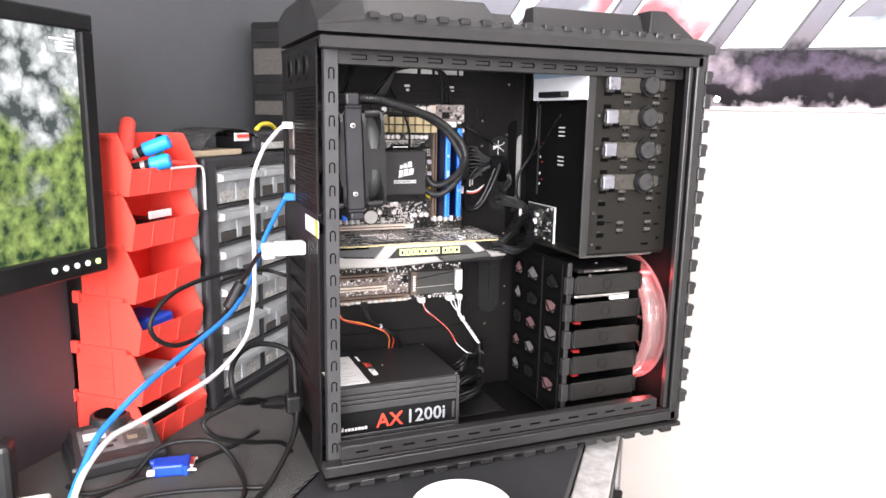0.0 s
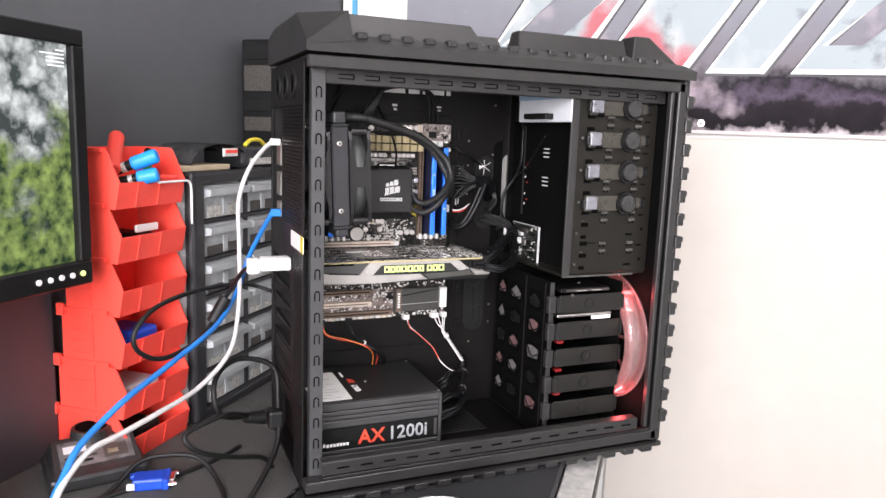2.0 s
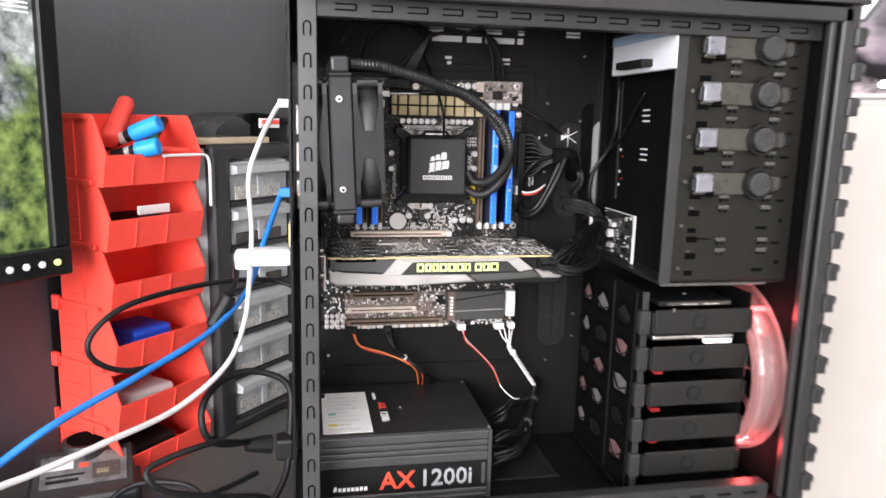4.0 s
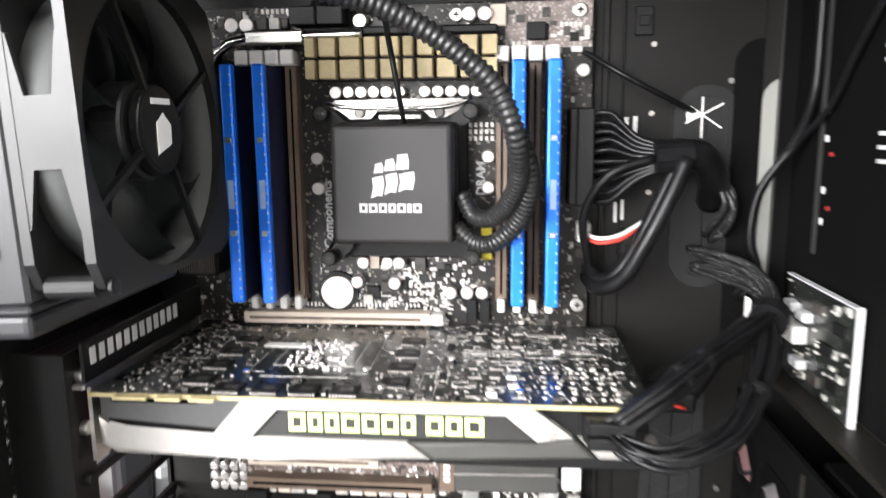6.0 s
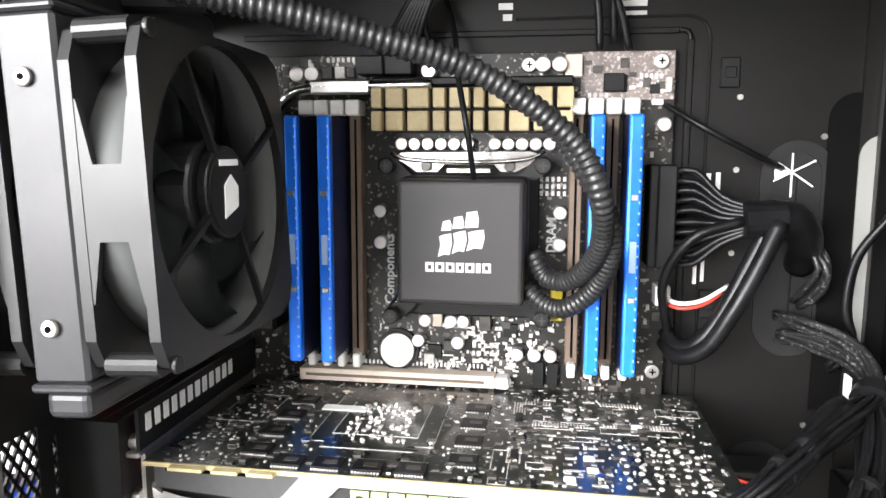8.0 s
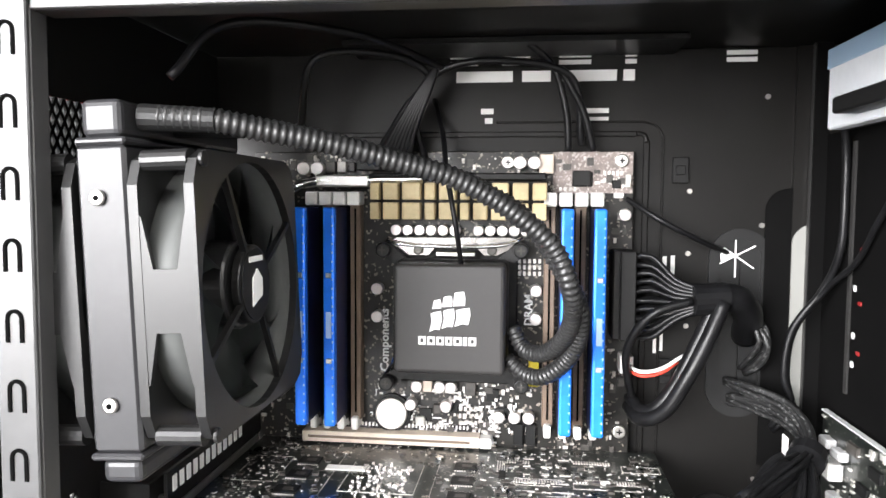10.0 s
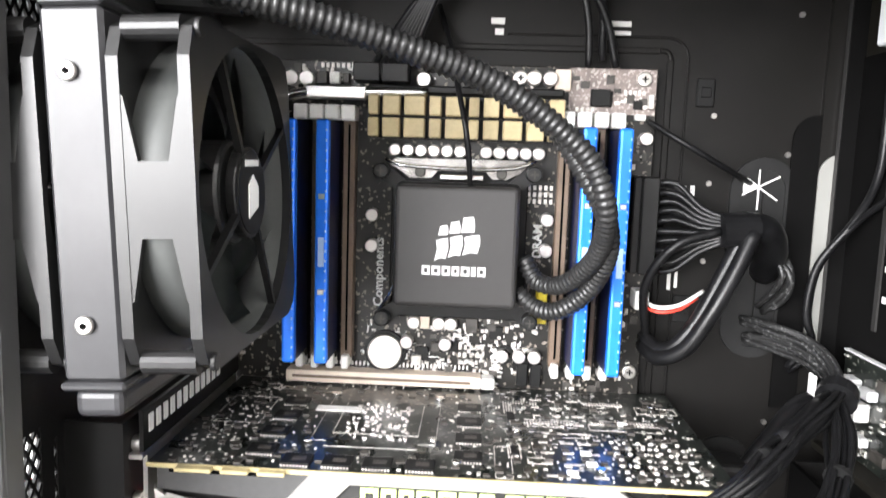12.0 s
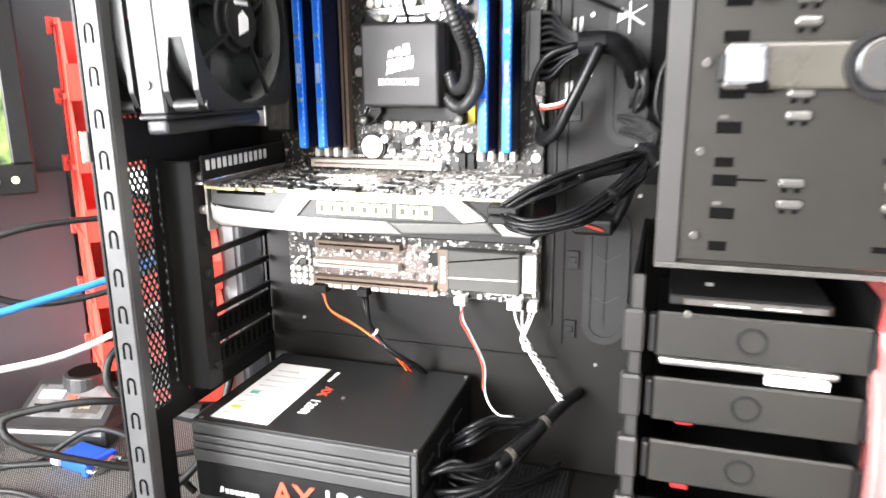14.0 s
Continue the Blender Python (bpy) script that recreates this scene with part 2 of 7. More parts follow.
def spline(points, step=0.004):
    """Points of a smooth line through the given ones."""
    ps = [Vector(p) for p in points]
    ps = [ps[0] * 2 - ps[1]] + ps + [ps[-1] * 2 - ps[-2]]
    out = []
    for i in range(1, len(ps) - 2):
        a, b_, c, d = ps[i - 1:i + 3]
        k = max(2, int((c - b_).length / step))
        for j in range(k):
            t = j / k
            out.append(0.5 * (2 * b_ + (c - a) * t + (2 * a - 5 * b_ + 4 * c - d) * t * t + (3 * b_ - a - 3 * c + d) * t ** 3))
    out.append(ps[-2])
    return out


def T(points, r, seg=8, step=0.004, ribs=0.0, pitch=0.0033, bm=None):
    """A tube along a smooth line; ribs: how far its rings stand out, for corrugated hose."""
    bm = bm or bmesh.new()
    line = spline(points, pitch / 4 if ribs else step)
    up = Vector((0.13, 0.21, 0.97))
    rings = []
    run = 0.0
    for i, p in enumerate(line):
        d = (line[min(i + 1, len(line) - 1)] - line[max(i - 1, 0)]).normalized()
        if i:
            run += (p - line[i - 1]).length
        side = d.cross(up).normalized()
        top = side.cross(d).normalized()
        up = top
        rr = r + ribs * math.cos(run / pitch * 2 * math.pi) if ribs else r
        rings.append([bm.verts.new(p + (side * math.cos(a) + top * math.sin(a)) * rr) for a in (2 * math.pi * k / seg for k in range(seg))])
    for a, b_ in zip(rings, rings[1:]):
        for k in range(seg):
            bm.faces.new((a[k], a[(k + 1) % seg], b_[(k + 1) % seg], b_[k]))
    bm.faces.new(rings[0])
    bm.faces.new(rings[-1])
    return bm


def poly(points, out, bm=None):
    """A flat outline given thickness along the vector out."""
    bm = bm or bmesh.new()
    lo = [bm.verts.new(Vector(p)) for p in points]
    hi = [bm.verts.new(Vector(p) + Vector(out)) for p in points]
    bm.faces.new(lo)
    bm.faces.new(hi[::-1])
    for k in range(len(lo)):
        j = (k + 1) % len(lo)
        bm.faces.new((lo[k], lo[j], hi[j], hi[k]))
    return bm


def letters(text, size, m, depth=0.0004, bold=0.0, bm=None):
    """Raised lettering of the built-in font as a bmesh, its baseline's middle at the pose m."""
    cu = bpy.data.curves.new("lettering", "FONT")
    cu.body, cu.size, cu.align_x, cu.extrude, cu.resolution_u, cu.offset = text, size, "CENTER", depth, 2, bold
    ob = new("lettering", cu)
    dg = bpy.context.evaluated_depsgraph_get()
    me = bpy.data.meshes.new_from_object(ob.evaluated_get(dg))
    bpy.data.objects.remove(ob)
    bm = bm or bmesh.new()
    me.transform(m)
    bm.from_mesh(me)
    bpy.data.meshes.remove(me)
    return bm


def facing(x, y, z):
    """Pose of lettering that faces the camera side (towards -y), upright."""
    return pose(x, y, z, 90, 0, 0)


def ring(cx, cy, cz, axis, r0, r1, t0, t1, seg=32, bm=None, sx=1.0):
    """A flat ring between radii r0 and r1, from t0 to t1 along the axis 'x' or 'y'; sx stretches it upwards."""
    bm = bm or bmesh.new()
    rows = []
    for r, t in ((r0, t0), (r1, t0), (r1, t1), (r0, t1)):
        row = []
        for k in range(seg):
            a = 2 * math.pi * k / seg
            u, v = r * math.cos(a), r * math.sin(a) + (sx if math.sin(a) > 0 else -sx if math.sin(a) < 0 else 0) * (sx != 1.0)
            row.append(bm.verts.new((t, cy + u, cz + v) if axis == "x" else (cx + u, t, cz + v)))
        rows.append(row)
    for i in range(4):
        for k in range(seg):
            bm.faces.new((rows[i][k], rows[i][(k + 1) % seg], rows[(i + 1) % 4][(k + 1) % seg], rows[(i + 1) % 4][k]))
    return bm

# ---- room ----
RT = pose(0, 0, 0, 0, 0, ROOM)
DESK = 0.724
RF = FAR @ RT
LOW = 0.7738
structure("floor", B((-2.8, 1.2, -3.4, 0.6, -0.05, 0.0), m=RT), FLOORM, "grey carpeted floor", "floor")
structure("ceiling", B((-2.8, 1.2, -3.4, 0.6, 2.6, 2.65), m=RT), CEIL, "white painted ceiling", "ceiling")
structure("wall_north", B((-2.8, 1.0235, 0.437, 0.54, 0, 2.6), m=RT), WALLD, "charcoal painted wall behind the desk", "wall")
structure("wall_east", B((1.0235, 1.13, -3.2, 0.54, 0, 2.6), m=RT), WALLW, "white painted wall with a banner", "wall")
structure("wall_south", B((-2.8, 1.0235, -3.2, -3.1, 0, 2.6), m=RT), WALLW, "white painted wall", "wall")
structure("wall_west", B((-2.8, -2.7, -3.1, -1.7, 0, 2.6), (-2.8, -2.7, 0.33, 0.437, 0, 2.6), (-2.8, -2.7, -1.7, 0.33, 0, 0.8),
                         (-2.8, -2.7, -1.7, 0.33, 2.4, 2.6), m=RT), WALLW, "white wall with a wide window opening", "wall")
structure("window_1", B((-2.77, -2.73, -1.7, -1.65, 0.8, 2.4), (-2.77, -2.73, 0.28, 0.33, 0.8, 2.4), (-2.77, -2.73, -0.71, -0.66, 0.8, 2.4),
                        (-2.77, -2.73, -1.65, 0.28, 0.8, 0.85), (-2.77, -2.73, -1.65, 0.28, 2.35, 2.4), m=RT), WHITE, "white window frame", "window")


def room_thing(name, m, n, z, label, category, group=""):
    return thing(name, at(m, n, z), label, category, group, ROOM)


def far_thing(name, m, n, z, label, category, group=""):
    return thing(name, RF @ Vector((m, n, z)), label, category, group, ROOM)


# desk: a ribbed mat on a table that runs along the dark wall, with a smooth board under the case
table = room_thing("table", -0.4, 0.0, 0.0, "long dark table along the charcoal wall", "table")
part("tabletop", B((-1.5, 0.6, -0.335, 0.432, DESK - 0.03, DESK), b=0.004, m=RT), BLACKP, table)
for lm, ln in ((-1.42, -0.27), (-1.42, 0.3), (0.52, -0.27), (0.52, 0.3)):
    part("leg", B((lm - 0.025, lm + 0.025, ln - 0.025, ln + 0.025, 0, DESK - 0.03), b=0.003, m=RT), STEEL, table)
dm = room_thing("desk_mat", -0.4, 0.2, DESK, "ribbed grey and black woven desk mat", "mat")
part("mat", B((-1.5, 0.595, 0.05, 0.43, DESK + 0.0005, DESK + 0.006), b=0.002, m=RT), MATW, dm)
# front strip of the mat: sunlight on it is put into a pale colour
dm = room_thing("mat_strip", 0.3, -0.31, DESK, "woven mat strip at the table's front edge, coloured pale as if sunlit", "mat")
part("strip", B((-1.5, 0.595, -0.333, -0.287, DESK + 0.0005, DESK + 0.006), b=0.002, m=RT), mat("sunlit_tone_weave", (0.42, 0.41, 0.39), 0.9, var=(60, 0.3), bump=(400, 1.0)), dm)
bd = room_thing("desk_board", 0.1, -0.1, DESK, "smooth dark grey board under the computer case", "board")
part("board", B((-1.3, 0.58, -0.285, 0.035, DESK + 0.0005, 0.743), b=0.003, m=RT), BOARD, bd)
TOP = 0.743

# banner on the white wall: pale letters in plain shapes over a dark, clouded lower band
def banner_mat():
    m = mat("printed_banner_vinyl", (0.7, 0.7, 0.72), 0.75, spec=0.15)
    nt = m.node_tree
    p = nt.nodes["Principled BSDF"]
    tc = nt.nodes.new("ShaderNodeTexCoord")
    sep = nt.nodes.new("ShaderNodeSeparateXYZ")
    nt.links.new(tc.outputs["Object"], sep.inputs[0])
    n = nt.nodes.new("ShaderNodeTexNoise")
    n.inputs["Scale"].default_value, n.inputs["Detail"].default_value, n.inputs["Roughness"].default_value = 11, 10, 0.62
    nt.links.new(tc.outputs["Object"], n.inputs["Vector"])
    wave = nt.nodes.new("ShaderNodeMath")
    wave.operation = "MULTIPLY_ADD"
    wave.inputs[1].default_value = 0.16
    nt.links.new(n.outputs[0], wave.inputs[0])
    nt.links.new(sep.outputs[2], wave.inputs[2])
    ramp = nt.nodes.new("ShaderNodeValToRGB")
    ramp.color_ramp.elements[0].position, ramp.color_ramp.elements[0].color = 0.0, (0.6, 0.45, 0.47, 1)
    ramp.color_ramp.elements[1].position, ramp.color_ramp.elements[1].color = 1.0, (0.27, 0.29, 0.31, 1)
    for pos, c in ((0.13, (0.62, 0.55, 0.57, 1)), (0.2, (0.01, 0.008, 0.01, 1)), (0.31, (0.02, 0.016, 0.02, 1)), (0.36, (0.09, 0.07, 0.1, 1)), (0.42, (0.02, 0.018, 0.022, 1)), (0.52, (0.2, 0.18, 0.2, 1)), (0.75, (0.24, 0.24, 0.27, 1))):
        e = ramp.color_ramp.elements.new(pos)
        e.color = c
    mr = nt.nodes.new("ShaderNodeMapRange")
    mr.inputs[1].default_value, mr.inputs[2].default_value = 0.02, 0.42
    nt.links.new(wave.outputs[0], mr.inputs[0])
    nt.links.new(mr.outputs[0], ramp.inputs[0])
    n2 = nt.nodes.new("ShaderNodeTexNoise")
    n2.inputs["Scale"].default_value, n2.inputs["Detail"].default_value = 8, 9
    nt.links.new(tc.outputs["Object"], n2.inputs["Vector"])
    r2 = nt.nodes.new("ShaderNodeMapRange")
    r2.inputs[1].default_value, r2.inputs[2].default_value = 0.58, 0.8
    nt.links.new(n2.outputs[0], r2.inputs[0])
    mx = nt.nodes.new("ShaderNodeMix")
    mx.data_type = "RGBA"
    mx.inputs[7].default_value = (0.6, 0.5, 0.55, 1)
    nt.links.new(r2.outputs[0], mx.inputs[0])
    nt.links.new(ramp.outputs[0], mx.inputs[6])
    nt.links.new(mx.outputs[2], p.inputs["Base Color"])
    return m


BANZ = 1.235
ban = far_thing("banner", 0.855, -0.6, BANZ, "printed vinyl banner with pale slanted shapes and dark clouds", "banner")
part("sheet", B((0.853, 0.857, -1.7, 0.2, BANZ, 2.1), m=RF), banner_mat(), ban)
part("hem", B((0.846, 0.853, -1.7, 0.2, BANZ - 0.004, BANZ + 0.004), b=0.002, m=RF), mat("pale_hem", (0.6, 0.55, 0.54), 0.5, var=(10, 0.1)), ban)
for k in range(4):
    bm = ring(0, -0.455 - 0.42 * k, BANZ + 0.018, "x", 0.003, 0.0062, 0.844, 0.8465, 20)
    bm.transform(RF)
    part("eyelet", bm, CHROME, ban)
def letter_mat():
    """Print in pale blue-grey with dark and rosy clouds."""
    m = mat("pale_clouded_print", (0.4, 0.45, 0.47), 0.7, spec=0.15)
    nt = m.node_tree
    p = nt.nodes["Principled BSDF"]
    tc = nt.nodes.new("ShaderNodeTexCoord")
    col = None
    for scale, lo, hi, c in ((5, 0.5, 0.62, (0.55, 0.58, 0.58)), (9, 0.56, 0.68, (0.1, 0.1, 0.12)), (4, 0.56, 0.64, (0.5, 0.16, 0.18))):
        n = nt.nodes.new("ShaderNodeTexNoise")
        n.inputs["Scale"].default_value, n.inputs["Detail"].default_value = scale, 8
        nt.links.new(tc.outputs["Object"], n.inputs["Vector"])
        r = nt.nodes.new("ShaderNodeMapRange")
        r.inputs[1].default_value, r.inputs[2].default_value = lo, hi
        nt.links.new(n.outputs[0], r.inputs[0])
        mx = nt.nodes.new("ShaderNodeMix")
        mx.data_type = "RGBA"
        mx.inputs[6].default_value, mx.inputs[7].default_value = (0.38, 0.43, 0.45, 1), (*c, 1)
        nt.links.new(r.outputs[0], mx.inputs[0])
        if col:
            nt.links.new(col, mx.inputs[6])
        col = mx.outputs[2]
    nt.links.new(col, p.inputs["Base Color"])
    return m


LETT = letter_mat()
GLY = mat("grey_outline_print", (0.05, 0.05, 0.055), 0.5)
# slanted letter-like blocks: outline, then face
for k, (n0, w) in enumerate(((0.02, 0.2), (-0.24, 0.17), (-0.46, 0.1), (-0.62, 0.16), (-0.85, 0.16), (-1.1, 0.2))):
    for grow, mm, off in ((0.011, GLY, 0.851), (0.006, WHITE, 0.8495), (-0.004, LETT, 0.848)):
        z0, z1 = BANZ + 0.125 - grow, BANZ + 0.36 + grow
        sh = 0.16
        pts = [RF @ Vector((off, n0 + grow, z0)), RF @ Vector((off, n0 - w - grow, z0)), RF @ Vector((off, n0 - w - sh - grow, z1)), RF @ Vector((off, n0 - sh + grow, z1))]
        if k in (0, 3):
            hole = 0.045
            i0 = [RF @ Vector((off, n0 - hole, z0 + hole)), RF @ Vector((off, n0 - w + hole, z0 + hole)), RF @ Vector((off, n0 - w - sh + hole, z1 - hole)), RF @ Vector((off, n0 - sh - hole, z1 - hole))]
            bm = bmesh.new()
            for j in range(4):
                jj = (j + 1) % 4
                poly([pts[j], pts[jj], i0[jj], i0[j]], E1 * 0.001, bm)
        else:
            bm = poly(pts, E1 * 0.001)
        part("printed_shape", bm, mm, ban)
cb = far_thing("backing_board", 0.85, -0.9, 0.12, "cream coloured board standing against the white wall", "board")
part("panel", B((0.846, 0.86, -1.9, -0.315, 0.12, BANZ - 0.012), b=0.003, m=RF), CREAM, cb)
br = far_thing("wall_bracket", 0.85, -0.297, 0.35, "small dark metal bracket on the white wall", "bracket")
part("bracket", B((0.83, 0.86, -0.306, -0.288, 0.35, 0.378), (0.80, 0.84, -0.325, -0.285, 0.358, 0.37), b=0.003, m=RF), STEEL, br)
# trims at the end of the dark wall
structure("trim_1", B((0.845, 0.861, 0.335, 0.3575, 0.2, 2.4), b=0.002, m=RF), WALLW, "white corner trim", "trim")
structure("trim_2", B((0.848, 0.861, 0.327, 0.335, 0.2, 2.4), m=RF), mat("blue_trim", (0.08, 0.35, 0.6), 0.5), "thin blue trim strip", "trim")

# ---- computer case ----
case = thing("computer_case", (0.27, 0.125, TOP), "open black steel tower case with ribbed dark plastic shell", "computer case")
Z0, Z1 = TOP + 0.022, 1.296
W, L = 0.25, 0.54


def n_slot(bm, x, z, w, h, t, up=True):
    """A narrow bent slot, laid on the steel as a dark n-shaped strip for its shade."""
    pts = []
    for k in range(9):
        a = math.pi * k / 8
        pts.append((x + w * math.cos(a), z + h * 0.5 + w * math.sin(a)))
    pts = [(x + w, z - h * 0.5)] + pts + [(x - w, z - h * 0.5)]
    for a, b_ in zip(pts, pts[1:]):
        d = Vector((b_[0] - a[0], b_[1] - a[1]))
        nn = Vector((-d.y, d.x)).normalized() * t
        q = [(a[0] + nn.x, 0.0, a[1] + nn.y), (a[0] - nn.x, 0.0, a[1] - nn.y), (b_[0] - nn.x, 0.0, b_[1] - nn.y), (b_[0] + nn.x, 0.0, b_[1] + nn.y)]
        poly([(px, -0.0006, pz) for px, _, pz in q], (0, 0.0008, 0), bm)
    return bm


# the steel frame stands a little behind the edge of the plastic shell
IN = Matrix.Translation((-0.17, -0.83, 1.21)) @ Matrix.Scale(1.024, 4) @ Matrix.Translation((0.17, 0.83, -1.21))


def inset(bm):
    bm.transform(IN)
    return bm


post = part("rear_post", inset(B((0.0045, 0.0205, 0, 0.0025, 0.776, 1.28), b=0.0006)), POST, case, "grey painted corner post")
for fl in ((0.0045, 0.006, 0.0025, 0.014, 0.776, 1.28), (0.019, 0.0205, 0.0025, 0.012, 0.776, 1.266)):
    part("post_flange", inset(B(fl, b=0.0004)), POST, post)
z = 1.252
while z > 0.79:
    part("slot", inset(n_slot(bmesh.new(), 0.0125, z, 0.0029, 0.009, 0.0007)), DARK, post)
    z -= 0.0265
rail = part("top_rail", inset(B((0.0205, 0.505, 0.002, 0.0045, 1.264, 1.281), (0.0205, 0.505, 0.0045, 0.016, 1.264, 1.266), b=0.0006)), SHELL, case)
for k in range(15):
    x = 0.036 + 0.031 * k
    bm = bmesh.new()
    for z in (-0.0024, 0.0024):
        B((x, x + 0.018, 0.0012, 0.0022, 1.2725 + z - 0.0006, 1.2725 + z + 0.0006), bm=bm)
    B((x + 0.017, x + 0.0185, 0.0012, 0.0022, 1.2701, 1.2749), bm=bm)
    part("slot", inset(bm), DARK, rail)
part("top_trim", B((0, 0.536, -0.001, 0.012, 1.281, Z1 - 0.001), b=0.0012), SHELL, case)
brail = part("bottom_rail", B((0.021, 0.503, 0.003, 0.0055, 0.783, 0.8), (0.021, 0.503, 0.0055, 0.02, 0.798, 0.8), b=0.0006), SHELL, case)
for k in range(15):
    x = 0.04 + 0.031 * k
    part("slot", B((x, x + 0.016, 0.0022, 0.0032, 0.7905, 0.7925)), DARK, brail)
part("bottom_lip", B((0.021, 0.528, 0.0, 0.004, 0.7785, 0.7825), b=0.0008), FANF, case, "grey bare metal lip")
part("bottom_trim", B((0.0, 0.536, -0.001, 0.02, 0.764, 0.778), b=0.0012), SHELL, case)
part("bottom_panel", B((0.0, L, 0.0, W, 0.757, 0.7605)), TRAY, case)
part("far_side_panel", B((0.0, L, 0.247, W, 0.762, Z1), b=0.001), STEEL, case)
part("top_panel", B((0.0, L, 0.012, W, 1.2905, 1.2945)), TRAY, case)
part("front_panel", B((0.535, 0.5395, 0.012, W, 0.762, 1.29)), TRAY, case)
part("front_post", B((0.526, 0.54, -0.001, 0.014, 0.762, Z1 - 0.001), b=0.0015), SHELL, case)
part("front_strip", B((0.516, 0.522, 0.003, 0.012, 0.783, 1.282), b=0.001), SHELL, case, "pale grey inner edge strip")
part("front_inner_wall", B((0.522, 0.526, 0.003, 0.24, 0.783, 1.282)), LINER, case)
# front bezel with teeth along its edge
part("front_bezel", B((0.54, 0.5515, 0.006, W - 0.004, 0.757, 1.312), b=0.004, seg=2), SHELL, case)
for k in range(15):
    z = 0.79 + 0.0335 * k
    part("bezel_tooth", B((0.541, 0.553, -0.002, 0.02, z, z + 0.018), (0.553, 0.556, -0.001, 0.018, z + 0.009, z + 0.017), b=0.0012), SHELL, case)
# ribbed skid under the case
for y0 in (0.002, 0.208):
    sk = part("skid", B((0.004, 0.552, y0, y0 + 0.04, 0.749, 0.7565), b=0.002), SHELL, case)
    for k in range(16):
        x = 0.012 + 0.0335 * k
        part("skid_rib", B((x, x + 0.02, y0 - 0.001, y0 + 0.041, TOP, 0.7535), b=0.002), SHELL, case)
# lid: a tapering shell with raised carrying rails
def lid_mesh():
    bm = bmesh.new()
    sec = []
    for x, top, inset in ((0.0, 1.3085, 0.0), (0.05, 1.321, 0.012), (0.48, 1.3235, 0.012), (0.535, 1.318, 0.004), (0.552, 1.312, 0.0)):
        sec.append([bm.verts.new(p) for p in ((x, -0.003, 1.2985), (x, -0.003, 1.3105 if x > 0.01 else top - 0.003), (x, inset, top), (x, W - inset, top), (x, W + 0.003, 1.3105 if x > 0.01 else top - 0.003), (x, W + 0.003, 1.2985))])
    for a, b_ in zip(sec, sec[1:]):
        for k in range(6):
            bm.faces.new((a[k], a[(k + 1) % 6], b_[(k + 1) % 6], b_[k]))
    bm.faces.new(sec[0])
    bm.faces.new(sec[-1])
    return bm


part("lid", lid_mesh(), SHELL, case)


def wedge(x0, x1, y0, y1, z0, z1, a=0.012, c=0.012, d=0.008):
    """A raised block with sloping ends and sides."""
    bm = bmesh.new()
    v = [bm.verts.new(p) for p in ((x0, y0, z0), (x1, y0, z0), (x1, y1, z0), (x0, y1, z0), (x0 + a, y0 + d, z1), (x1 - c, y0 + d, z1), (x1 - c, y1 - d, z1), (x0 + a, y1 - d, z1))]
    for f in ((0, 1, 2, 3), (4, 5, 6, 7), (0, 1, 5, 4), (1, 2, 6, 5), (2, 3, 7, 6), (3, 0, 4, 7)):
        bm.faces.new([v[k] for k in f])
    bmesh.ops.bevel(bm, geom=list(bm.edges), offset=0.0015, segments=1, affect="EDGES")
    return bm


for y0, y1 in ((0.02, 0.058), (0.192, 0.23)):
    part("carry_rail", wedge(0.05, 0.232, y0, y1, 1.319, 1.347, 0.003, 0.02), SHELL, case)
    part("carry_rail", wedge(0.278, 0.45, y0, y1, 1.319, 1.348, 0.003, 0.004), SHELL, case)
    part("end_wedge", wedge(0.452, 0.535, y0 - 0.006, y1 + 0.004, 1.317, 1.355, 0.008, 0.05), SHELL, case)
bm = bmesh.new()
ends = []
for x, prof in ((-0.003, ((-0.003, 1.299), (-0.003, 1.309), (0.05, 1.346), (0.2, 1.345), (0.253, 1.336), (0.253, 1.299))), (0.052, ((0.002, 1.299), (0.002, 1.318), (0.024, 1.35), (0.226, 1.35), (0.248, 1.33), (0.248, 1.299)))):
    ends.append([bm.verts.new((x, y, z)) for y, z in prof])
for k in range(6):
    bm.faces.new((ends[0][k], ends[0][(k + 1) % 6], ends[1][(k + 1) % 6], ends[1][k]))
bm.faces.new(ends[0])
bm.faces.new(ends[1])
bmesh.ops.triangulate(bm, faces=[f for f in bm.faces if len(f.verts) == 4])
part("rear_wedge", bm, SHELL, case)
part("handle_bridge", wedge(0.225, 0.285, 0.07, 0.18, 1.318, 1.343, 0.01, 0.01), SHELL, case)
for k in range(16):
    x = 0.058 + 0.0285 * k
    part("lid_hook", B((x, x + 0.012, 0.004, 0.0195, 1.316, 1.3245), b=0.0015), SHELL, case)

